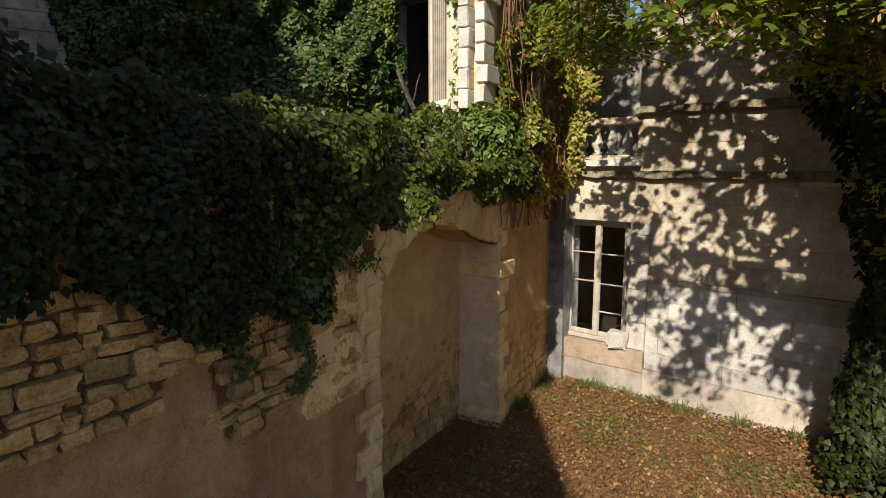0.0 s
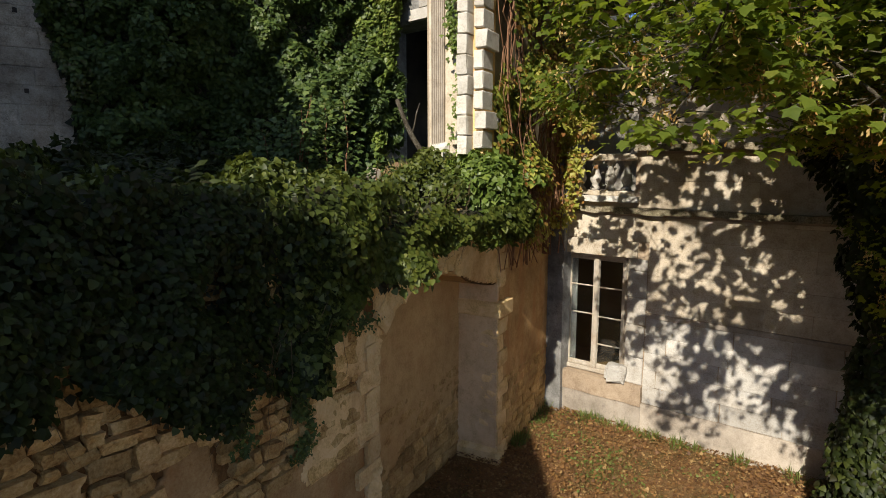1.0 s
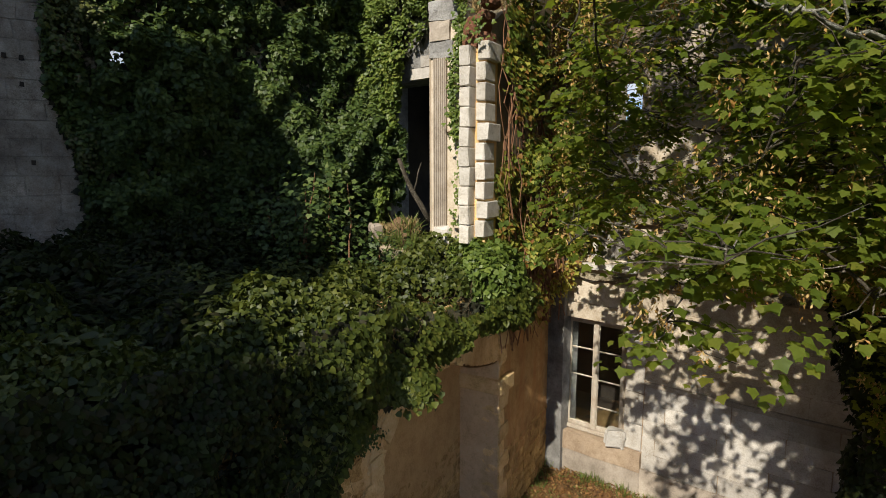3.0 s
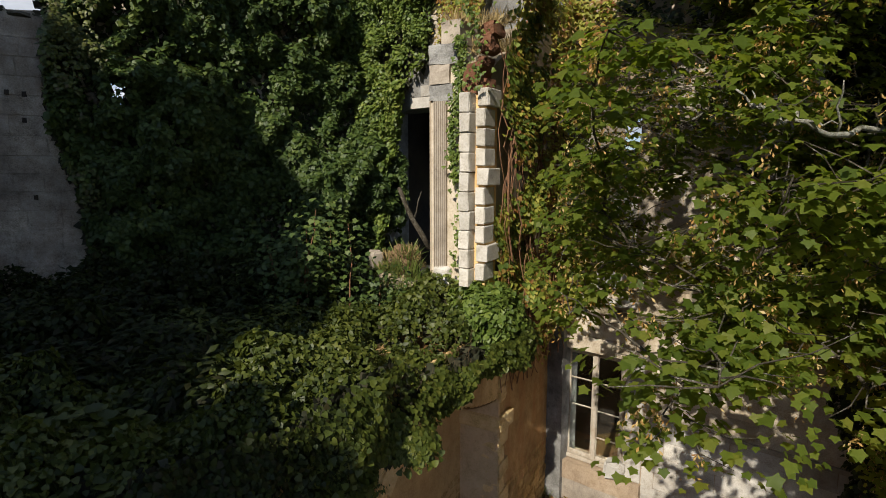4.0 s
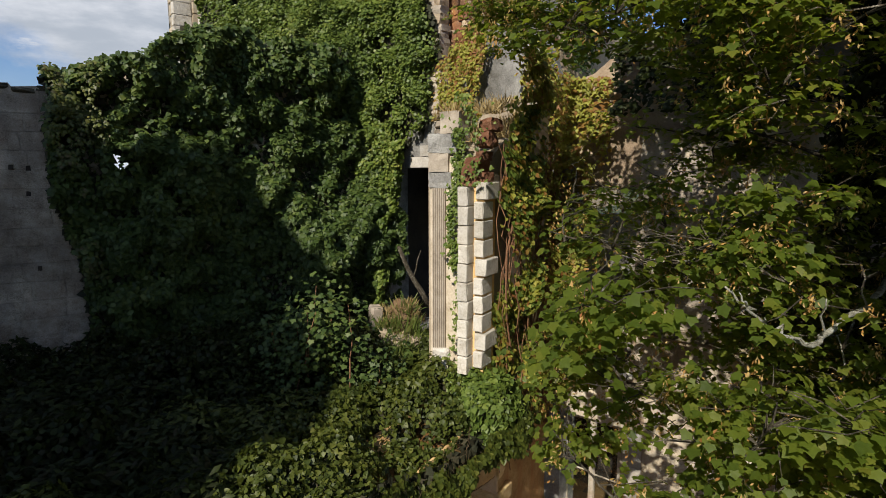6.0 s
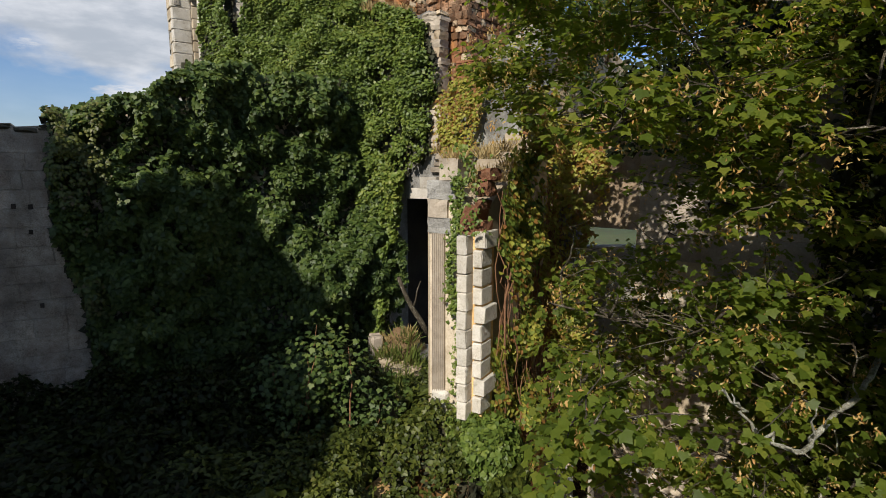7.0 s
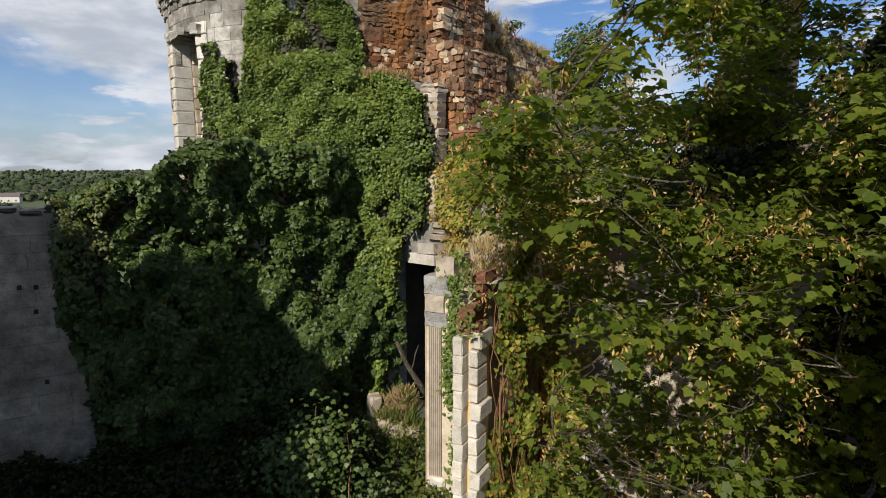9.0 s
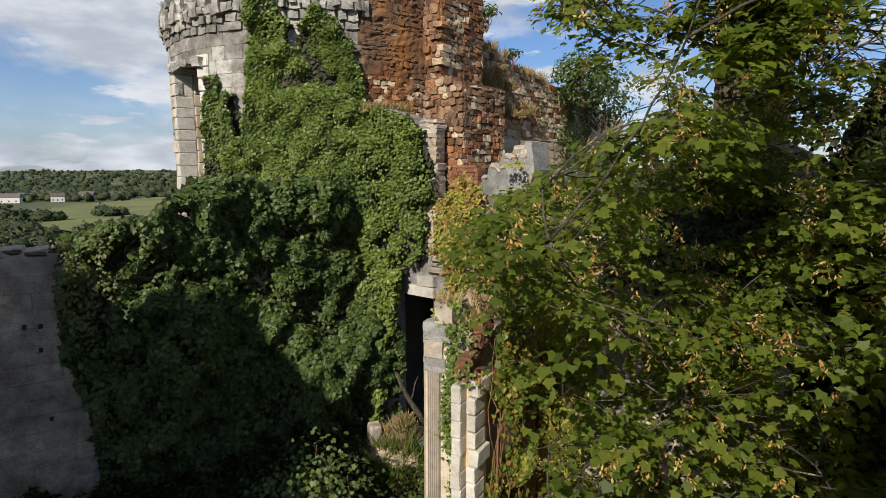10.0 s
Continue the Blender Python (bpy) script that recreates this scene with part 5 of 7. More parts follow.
def wall_sprigs():
    """Ivy sprigs on the bare stones and thin dead stems hanging out of the curtain."""
    n = 700
    z = rng.uniform(2.05, 2.75, n)
    x = -1.18 + 0.05 * np.sin(z * 9) + rng.normal(0, 0.05, n) + 0.1 * (rng.random(n) < 0.25)
    sel = vn(np.stack([x, x * 0, z], 1), 6.0) > 0.4
    p = np.stack([x, -0.09 - 0.05 * rng.random(n), z], 1)[sel]
    q = np.stack([rng.normal(-0.35, 0.14, 160), -0.1 - 0.05 * rng.random(160), rng.normal(3.0, 0.04, 160)], 1)
    q2 = np.stack([rng.normal(-1.75, 0.06, 200), -0.1 - 0.05 * rng.random(200), rng.uniform(2.35, 2.8, 200)], 1)
    p = np.concatenate([p, q, q2])
    n = len(p)
    me = leaves("wall_sprig", to_world(WALL_L, p), dir_world(WALL_L, np.array([0, -1.0, 0.4]) + jit(n, 0.5)), dir_world(WALL_L, np.array([0, 0, -1.0]) + jit(n, 0.6)), rng.uniform(0.022, 0.045, n), LEAF_IVY, IVY)
    stuff_ob("wall_sprig", me, "small ivy sprigs clinging to bare stones", "ivy")
    bm = bmesh.new()
    for k in range(70):
        s = random.uniform(-4.0, 1.6)
        z1 = float(drape_low(s)) + random.uniform(0.1, 0.7)
        a = WALL_L @ Vector((s, -0.28 - random.uniform(0, 0.12), z1))
        b = WALL_L @ Vector((s + random.gauss(0, 0.12), -0.16 - random.uniform(0, 0.12), z1 - random.uniform(0.2, 0.7)))
        tube(bm, wavy(a, b, 5, 0.05), [0.003, 0.0025, 0.002, 0.002, 0.0015, 0.001], 3)
    stuff_ob("hanging_stem", finish(bm, "hanging_stem", DRY_STEM), "thin dry stems hanging out of the ivy", "twigs")


wall_sprigs()


def pier_sprig():
    n = 950
    z = rng.uniform(4.4, 7.9, n)
    x = 0.50 + 0.07 * np.sin(z * 3.1) + rng.normal(0, 0.05, n)
    y = -0.12 - 0.08 * rng.random(n)
    sel = rng.random(n) < 0.25 + 0.75 * (vn(np.stack([x * 0, x * 0, z], 1), 2.2) > 0.45)
    c = 170
    top = np.stack([rng.normal(0.16, 0.13, c), -0.36 - 0.1 * rng.random(c), rng.uniform(7.15, 8.3, c)], 1)
    top = top[vn(top + 5, 5.0) > 0.5]
    p = np.concatenate([np.stack([x, y, z], 1)[sel], top])
    n = len(p)
    me = leaves("pier_sprig", to_world(PIER, p), dir_world(PIER, np.array([0, -1.0, 0.4]) + jit(n, 0.5)), dir_world(PIER, np.array([0, 0, -1.0]) + jit(n, 0.6)), rng.uniform(0.04, 0.075, n), LEAF_IVY, IVY_LIGHT)
    stuff_ob("pier_sprig", me, "thin ivy strand climbing beside the pilaster", "ivy")


pier_sprig()


# ---- sycamore ----
def sycamore():
    random.seed(31)
    root = thing("sycamore_tree", "sycamore with broad green leaves and pale seed bunches", "tree")
    base = Vector((5.2, 6.3, 0))
    bm = bmesh.new()
    trunk = [base, base + Vector((-0.03, -0.05, 1.5)), base + Vector((-0.1, -0.12, 3.2)), base + Vector((-0.25, -0.3, 5.0)), base + Vector((-0.4, -0.5, 7.2)), base + Vector((-0.55, -0.6, 9.5)), base + Vector((-0.6, -0.7, 12.0))]
    tube(bm, trunk, [0.3, 0.25, 0.22, 0.19, 0.15, 0.10, 0.05], 10)
    part("trunk", bm, BARK, root, "grey trunk", True)
    # several of these tips lie out of view, added to shade trunk and wall
    tips = [(1.5, 4.75, 5.5), (1.7, 4.2, 5.3), (2.2, 3.5, 6.6), (1.5, 5.5, 6.2), (2.5, 3.3, 5.6), (1.9, 4.8, 8.2), (2.2, 3.8, 7.8), (0.95, 3.4, 8.2), (2.4, 3.4, 9.0), (0.9, 4.6, 8.4), (1.2, 2.7, 9.3), (1.5, 3.6, 5.1), (2.5, 4.1, 5.2), (1.3, 3.3, 4.7), (3.2, 4.6, 4.6), (2.8, 3.3, 4.9), (1.4, 5.0, 7.2), (3.6, 3.8, 7.0), (3.8, 4.4, 9.5), (2.6, 4.6, 10.4), (3.4, 5.4, 10.6), (0.8, 5.2, 9.3), (3.3, 3.2, 8.2), (1.7, 4.0, 10.3), (3.0, 5.6, 8.6), (2.0, 5.6, 9.4), (1.1, 4.2, 6.3), (3.9, 3.5, 5.6), (3.2, 5.2, 5.2), (3.6, 5.0, 5.6), (2.8, 4.8, 5.9), (3.0, 4.3, 6.1), (3.8, 5.4, 6.2), (2.5, 5.2, 5.3), (3.3, 4.7, 6.7), (4.2, 5.2, 6.9), (4.0, 4.6, 5.2), (4.3, 4.0, 6.2), (4.2, 4.4, 4.2), (4.5, 4.9, 3.7), (4.7, 4.6, 5.0), (4.1, 3.9, 4.8), (4.9, 5.0, 3.0), (4.6, 4.2, 3.4), (5.0, 5.4, 4.4), (1.2, 5.8, 5.3), (1.05, 5.3, 5.8), (1.1, 5.6, 6.6), (0.95, 5.1, 6.8), (1.35, 6.2, 5.0), (1.3, 5.9, 7.4), (2.4, 1.8, 8.4), (2.6, 1.2, 10.0), (3.1, 2.2, 7.8), (3.3, 2.0, 9.2), (2.9, 0.9, 8.6), (3.4, 1.5, 7.6), (3.8, 2.6, 9.8), (3.9, 2.8, 6.8), (0.55, 4.9, 9.6), (0.35, 4.6, 9.9), (0.5, 4.2, 9.3), (0.9, 4.0, 10.0), (1.6, 4.9, 9.9), (1.3, 4.5, 9.0)]
    def inside(e):
        if e.x > 0.92 * e.y and e.z > 2.4 and 1.2 < e.x < 5.6:
            return True
        if 4.3 < e.y < 6.6 and 2.2 < e.z < 6.0 and e.x > e.y * float(np.interp(e.z, [2.2, 3.0, 3.8, 4.4, 5.0, 5.6], [0.86, 0.80, 0.75, 0.69, 0.62, 0.56])):
            return True
        if e.y < 2.35 or math.hypot(e.x, e.y) < 2.6 or e.z < 4.4 + 0.25 * max(0, e.y - 4.5):
            return False
        w = (e.x - 1.95) * 0.629 + (e.y - 10.15) * 0.777
        left = float(np.interp(e.z, [4.4, 5.0, 5.6, 6.4, 7.0, 7.8, 8.2, 8.6, 9.2, 9.6, 9.9, 10.2, 10.5, 10.8, 11.0, 12], [0.22, 0.2, 0.18, 0.19, 0.22, 0.2, 0.13, 0.09, 0.03, 0.05, 0.14, 0.27, 0.35, 0.35, 0.2, 0.2]))
        return w < -1.3 and e.x > e.y * left

    def gap(e):
        """Openings in the crown that let shafts of sun through to the wall."""
        k = (9.11 - 0.629 * e.x - 0.777 * e.y) / 0.9665
        w = (e.x + 0.41 * k - 1.95) * 0.777 - (e.y + 0.912 * k - 10.15) * 0.629
        z = e.z - 0.70 * k
        if 1.3 < w < 4.3 and 0.3 < z < 5.4:
            return noise.noise((w * 2.2, z * 2.2, 5.0)) > 0.3
        if 1.4 < w < 2.3 and 5.4 <= z < 9.2:
            return noise.noise((w * 2.6, z * 2.6, 5.0)) > 0.08
        return noise.noise((w * 1.5, z * 1.5, 5.0)) > 0.5

    def lit(p):
        """Leaves whose shade would fall on the wall, thinned in small flecks."""
        k = (9.11 - 0.629 * p[:, 0] - 0.777 * p[:, 1]) / 0.9665
        w = (p[:, 0] + 0.41 * k - 1.95) * 0.777 - (p[:, 1] + 0.912 * k - 10.15) * 0.629
        z = p[:, 2] - 0.70 * k
        q = np.stack([w, np.full(len(w), 2.0), z], 1)
        fleck = 0.5 * vn(q, 13.0) + 0.25 * vn(q + 5, 6.0) + 0.25 * vn(q + 9, 2.2)
        return (w > 0.1) & (w < 4.0) & (z > 0.2) & (z < 6.2) & (fleck > 0.505 + 0.05 * np.clip(w - 3.0, 0, 2) + 0.03 * np.clip(z - 4.0, 0, 2))

    # tips out of view beside the camera, added to shade the lower right crown
    tips += [(1.7, 1.3, 9.2), (2.0, 1.5, 9.6), (1.5, 0.9, 9.8), (2.2, 1.0, 9.0), (2.0, 0.4, 10.2), (2.6, 1.8, 9.4), (3.0, 1.4, 9.8), (2.4, 0.2, 9.6), (1.7, 0.3, 10.6), (2.9, 0.4, 10.6), (2.2, 1.6, 8.3), (2.9, 2.2, 8.6), (1.9, 1.2, 8.4), (3.5, 1.0, 9.0), (3.6, 2.2, 10.2), (2.15, 1.8, 12.0), (2.6, 2.2, 12.2), (2.4, 1.4, 11.6), (3.0, 2.0, 11.4), (3.2, 2.5, 12.4), (2.0, 1.2, 11.2), (2.8, 1.2, 12.4), (3.6, 2.8, 11.4), (3.6, 1.6, 11.0), (2.2, 0.8, 12.2), (2.6, 0.6, 11.4), (3.3, 0.8, 12.0)]
    tips += [(1.9, 0.9, 8.9), (2.3, 1.3, 9.2), (1.7, 0.6, 9.3), (2.6, 0.9, 8.6), (2.1, 0.5, 8.8), (2.5, 1.5, 8.0), (2.8, 1.6, 8.2), (1.8, 1.0, 9.7), (2.2, 0.7, 9.4), (2.7, 0.3, 9.0), (2.3, 1.0, 10.0), (3.1, 1.1, 8.9)]
    tips += [(2.9, 3.9, 4.9), (3.3, 4.0, 4.6), (2.6, 3.4, 4.7), (3.1, 3.5, 5.3), (3.4, 4.4, 10.2), (3.9, 5.1, 10.6), (3.6, 4.6, 11.6)]
    tries = 0
    while len(tips) < 244 and tries < 9000:
        tries += 1
        e = Vector((random.uniform(0.3, 6.2), random.uniform(2.4, 7.2), random.uniform(4.6, 12.3)))
        if inside(e) and min((e - Vector(t)).length for t in tips) > 0.62 and noise.noise((e.x * 0.75, e.y * 0.75, e.z * 1.5 + 2)) > (0.02 if e.x < 0.8 * e.y else -0.3) and random.random() < (1.0 if e.z < 10.3 else 0.9 if e.x > 0.36 * e.y else 0.0):
            tips.append(tuple(e))
    tips = [t for t in tips if t[2] < 9.5 or inside(Vector(t))] + [(1.05, 4.6, 11.15), (1.25, 4.8, 11.3), (1.35, 4.4, 11.0), (1.7, 4.9, 11.5), (2.3, 4.8, 11.6), (2.9, 5.0, 11.4), (2.6, 4.6, 11.2), (3.0, 4.4, 11.4), (3.4, 4.8, 11.0), (2.9, 5.2, 11.9), (3.5, 5.2, 11.7), (2.4, 4.2, 10.9), (3.8, 4.9, 11.3), (3.3, 4.3, 10.8), (2.7, 3.9, 11.0)]
    # a bare lichen-white bough that droops in front of the crown
    bm = bmesh.new()
    bough = [(4.6, 5.6, 6.3), (3.6, 4.6, 6.5), (2.9, 3.9, 6.42), (2.25, 3.4, 6.36), (1.95, 3.2, 6.42), (1.84, 3.28, 6.45), (1.86, 3.50, 6.52), (1.74, 3.57, 6.64)]
    fine = []
    for a, b in zip(bough, bough[1:]):
        fine += wavy(a, b, 4, 0.045)[:-1]
    fine.append(Vector(bough[-1]))
    tube(bm, fine, [(0.024 - 0.018 * k / (len(fine) - 1)) * random.uniform(0.85, 1.2) for k in range(len(fine))], 7)
    for a, b in (((2.25, 3.4, 6.36), (2.14, 3.22, 6.64)), ((1.95, 3.2, 6.42), (2.05, 3.1, 6.40)), ((1.84, 3.28, 6.45), (1.78, 3.18, 6.54)), ((1.86, 3.5, 6.52), (1.79, 3.48, 6.62)), ((2.9, 3.9, 6.42), (2.7, 3.7, 6.6))):
        tube(bm, wavy(a, b, 4, 0.02), [0.009, 0.008, 0.007, 0.005, 0.003], 5)
    part("limb", bm, LICHEN, root, "pale lichen-grown limb", True)
    # dark low boughs beside the ivied trunk
    for _ in range(18):
        y, z = random.uniform(4.5, 6.3), random.uniform(2.3, 5.8)
        lo = float(np.interp(z, [2.2, 3.0, 3.8, 4.4, 5.0, 5.8], [0.88, 0.82, 0.76, 0.7, 0.64, 0.58]))
        tips.append((y * random.uniform(lo, lo + 0.22), y, z))
    sprays = []
    nodes = []
    random.shuffle(tips)
    tips.sort(key=lambda t: t[2] > 8.0 or t[1] < 3.0)
    twig_bm = bmesh.new()
    for k, t in enumerate(tips):
        t = Vector(t)
        zb = max(2.6, min(t.z - random.uniform(0.3, 1.6), 10.5))
        f = zb / 12.0
        start = base + Vector((-0.6 * f, -0.7 * f, zb))
        if k > 13:
            near = min([q for q in nodes if t.y > 2.35 or q.x > 0.82 * q.y] or nodes, key=lambda q: (q - t).length + 0.8 * max(0, q.z - t.z + 0.2))
            if (near - t).length < 3.4 and (t.y > 2.35 or near.x > 0.82 * near.y):
                start = near
        mid = start.lerp(t, 0.5) + Vector((random.uniform(-0.3, 0.3), random.uniform(-0.3, 0.3), random.uniform(0.0, 0.4)))
        path = []
        for j in range(13):
            u = j / 12
            q = start * (1 - u) ** 2 + mid * 2 * u * (1 - u) + t * u * u
            q += Vector((random.uniform(-0.013, 0.013), random.uniform(-0.013, 0.013), random.uniform(-0.013, 0.013))) * math.sin(math.pi * u)
            path.append(q)
        nodes += path[4:11]
        bm = bmesh.new()
        pale = k > 13 and k % 12 == 2 and t.z < 9.3
        thick = 0.028 if k <= 13 else 0.012 if pale else 0.009 if t.z < 9.0 and t.y > 3.0 else 0.005
        tube(bm, path, [thick * (1 - 0.85 * j / 12) + 0.0035 for j in range(13)], 7)
        part("limb", bm, LICHEN if pale else BARK, root, "pale lichen-grown limb" if pale else "", smooth=True)
        for j in range(2, 13):
            for _ in range(2 if j < 12 else 4):
                a = random.uniform(0, 2 * math.pi)
                r = random.uniform(0.2, 0.7)
                e = path[j] + Vector((r * math.cos(a), r * math.sin(a), random.uniform(-0.15, 0.3)))
                if not inside(e):
                    continue
                thin = (0.66 if e.x < 0.44 * e.y else 0.3 if e.x < 0.64 * e.y else 0.8) if e.z > 10.2 and e.x > 0.36 * e.y else 0.2 if e.z > 9.2 and e.x > 0.6 * e.y else 0.0
                airy = 7.1 < e.z < 10.0 and 0.2 * e.y < e.x < 0.5 * e.y and e.y > 3.2
                hollow = e.x < 0.88 * e.y and noise.noise((e.x * 0.95, e.y * 0.95, e.z * 1.5 + 8)) < (-0.34 if e.x < 0.5 * e.y else -0.22)
                bare = j < 6 and random.random() < 0.5 or random.random() < thin or gap(e) or hollow or (airy and random.random() < 0.3)
                if not bare or random.random() < (0.6 if thin > 0.5 else 0.12):
                    tube(twig_bm, wavy(path[j], e, 3, 0.04), [0.006, 0.005, 0.004, 0.002], 3)
                if bare:
                    continue
                sprays.append((e, path[j]))
                sprays.append((path[j].lerp(e, 0.45), path[j]))
    stuff_ob("twig_growth", finish(twig_bm, "twig_growth", BARK), "lichen-grey twigs", "", root)
    P, N, T, S = [], [], [], []
    SP, SN, ST, SS = [], [], [], []
    for e, b in sprays:
        e = np.array(e)
        out = e - np.array(b)
        out[2] = 0
        out /= np.linalg.norm(out) + 1e-6
        n = rng.integers(26, 36)
        a = rng.uniform(0, 2 * np.pi, n)
        r = rng.uniform(0.02, 0.27, n)
        d = np.stack([np.cos(a), np.sin(a), np.zeros(n)], 1)
        P.append(e + d * r[:, None] + np.stack([0 * a, 0 * a, rng.uniform(-0.06, 0.05, n) - 0.3 * r], 1))
        N.append(np.array([-0.06, -0.25, 1.0]) + d * 0.45 + jit(n, 0.26))
        T.append(d * 0.8 + out * 0.5 + np.array([0, 0, -0.35]) + jit(n, 0.25))
        S.append(rng.uniform(0.034, 0.076, n))
        if random.random() < 0.7 and e[1] > 3.0:
            n = 34
            c = e + np.array([random.uniform(-0.2, 0.2), random.uniform(-0.26, 0.05), random.uniform(-0.06, 0.1)])
            drop = rng.random(n)
            SP.append(c + jit(n, 0.03) * (0.5 + drop)[:, None] + np.stack([np.zeros(n), np.zeros(n), -0.15 * drop], 1))
            SN.append(jit(n, 1.0))
            ST.append(np.array([0, 0, -1.0]) + jit(n, 0.5))
            SS.append(rng.uniform(0.024, 0.044, n))
    P, N, T, S = np.concatenate(P), np.concatenate(N), np.concatenate(T), np.concatenate(S)
    ok = ((P[:, 1] > 2.6) | (P[:, 0] > 0.86 * P[:, 1] + 0.15)) & ~lit(P)
    me = leaves("crown", P[ok], N[ok], T[ok], S[ok], LEAF_MAPLE, MAPLE)
    stuff_ob("crown", me, "layered five-lobed green leaves", "", root)
    SP, SN, ST, SS = np.concatenate(SP), np.concatenate(SN), np.concatenate(ST), np.concatenate(SS)
    ok = ~lit(SP)
    me = leaves("seed_growth", SP[ok], SN[ok], ST[ok], SS[ok], LEAF_WING, SAMARA)
    stuff_ob("seed_growth", me, "hanging bunches of pale winged seeds", "", root)
    return root


sycamore()


def litter():
    n = 125000
    x, y = rng.uniform(-1.5, 7.5, n), rng.uniform(2.5, 10.5, n)
    s, d = l_side(x, y)
    w = (x - 1.95) * 0.629 + (y - 10.15) * 0.777
    sel = (d < 0.55) & (w < -0.02) & ((d < 0) | ((s > 0) & (s < 3)))
    x, y = x[sel], y[sel]
    n = len(x)
    z = 0.05 + 0.05 * vn(p3(x, y), 0.8) + 0.02 * rng.random(n)
    me = leaves("leaf_litter", np.stack([x, y, z], 1), np.array([0, 0, 1.0]) + jit(n, 0.35), jit(n, 1.0), 0.018 + 0.055 * rng.random(n) ** 5, LEAF_FAR, LITTER)
    stuff_ob("leaf_litter", me, "dry brown leaves strewn over the court floor", "leaves")
    n = 60000
    x, y = rng.uniform(-1.5, 7.5, n), rng.uniform(1.5, 10.5, n)
    s, d = l_side(x, y)
    w = (x - 1.95) * 0.629 + (y - 10.15) * 0.777
    g = fbm(p3(x, y, 7.0), 0.8)
    sel = (d < -0.05) & (w < -0.02) & (rng.random(n) < np.clip((g - 0.5) * 5, 0, 1))
    x, y = x[sel], y[sel]
    n = len(x)
    k = np.arange(n) % 2 == 0
    c = int(k.sum())
    me = leaves("clover", np.stack([x[k], y[k], np.full(c, 0.085) + 0.03 * rng.random(c)], 1), np.array([0, 0, 1.0]) + jit(c, 0.4), jit(c, 1.0), rng.uniform(0.025, 0.06, c), LEAF_SMALL, GRASS)
    stuff_ob("clover", me, "small green weeds among the dry leaves", "weeds")
    me = leaves("grass", np.stack([x, y, np.full(n, 0.02)], 1), jit(n, 1.0) * np.array([1, 1, 0.2]), np.array([0, 0, 1.0]) + jit(n, 0.5), rng.uniform(0.05, 0.13, n) , BLADE, GRASS)
    stuff_ob("grass", me, "thin green grass and weeds in the court", "grass")


litter()


def trunk_ivy():
    n = 46000
    z = rng.uniform(0.0, 11.2, n)
    a = rng.uniform(0, 2 * np.pi, n)
    q = np.stack([np.cos(a) * 0.6, np.sin(a) * 0.6, z], 1)
    f = fbm(q + 9, 1.2)
    sel = rng.random(n) < np.clip((f - 0.33) * 5, 0, 1)
    z, a, q, f = z[sel], a[sel], q[sel], f[sel]
    n = len(z)
    r = np.interp(z, [0, 2.5, 4.0, 6.4, 8.0, 9.4, 11.2], [0.26, 0.3, 0.62, 0.7, 0.5, 0.6, 0.2]) + 0.5 * np.clip(f - 0.3, 0, 1) * (0.5 + 0.5 * rng.random(n)) * np.interp(z, [0, 2, 3.5, 4.6, 6.2, 7.5, 9.4, 11.2], [1.6, 1.2, 1.6, 3.2, 2.6, 1.4, 1.5, 0.6])
    d = np.stack([np.cos(a), np.sin(a), np.zeros(n)], 1)
    pos = np.stack([5.2 - 0.05 * z, 6.3 - 0.058 * z, z], 1) + d * r[:, None]
    me = leaves("trunk_ivy", pos, d + np.array([0, 0, 0.5]) + jit(n, 0.45), np.array([0, 0, -1.0]) + d * 0.3 + jit(n, 0.5), 0.085 * rng.uniform(0.6, 1.3, n), LEAF_MID, IVY_SHADED)
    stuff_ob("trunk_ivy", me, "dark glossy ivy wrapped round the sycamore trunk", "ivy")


trunk_ivy()
hedge("corner_ivy", 9000, (3.6, 7.0, 4.2, 7.6, lambda x, y: ((x - 5.4) ** 2 + (y - 5.9) ** 2 < 1.0) & ((x - 1.95) * 0.629 + (y - 10.15) * 0.777 < -0.1)), lambda x, y: 0.15 + 0.9 * np.exp(-((x - 5.5) ** 2 + (y - 6.2) ** 2) / 0.6) + 0.25 * vn(p3(x, y, 9.0), 3.6), 0.085, IVY_SHADED, "dark ivy mound at the foot of the tree", deep=0.2)


def sapling():
    root = thing("sapling", "young sycamore shoots among the terrace shrubs", "sapling")
    P, N, T, S = [], [], [], []
    for k in range(15):
        x, y = -1.95 + random.gauss(0, 0.42), 8.7 + random.gauss(0, 0.35)
        top = Vector((x + random.gauss(0, 0.25), y + random.gauss(0, 0.2) - 0.1, random.uniform(4.4, 6.0)))
        path = wavy((x, y, 3.4), top, 7, 0.05)
        bm = bmesh.new()
        tube(bm, path, [0.018 - 0.0018 * j for j in range(8)], 6)
        part("stem", bm, VINE_WOOD, root)
        for q in path[2:]:
            n = 30
            a = rng.uniform(0, 2 * np.pi, n)
            d = np.stack([np.cos(a), np.sin(a), np.zeros(n)], 1)
            P.append(np.array(q) + d * rng.uniform(0.05, 0.45, n)[:, None] + jit(n, 0.1))
            N.append(np.array([0, -0.35, 1.0]) + d * 0.3 + jit(n, 0.3))
            T.append(d + np.array([0, 0, -0.4]) + jit(n, 0.2))
            S.append(rng.uniform(0.05, 0.09, n))
    me = leaves("foliage", np.concatenate(P), np.concatenate(N), np.concatenate(T), np.concatenate(S), LEAF_MAPLE, IVY)
    stuff_ob("foliage", me, "green lobed leaves", "", root)


sapling()


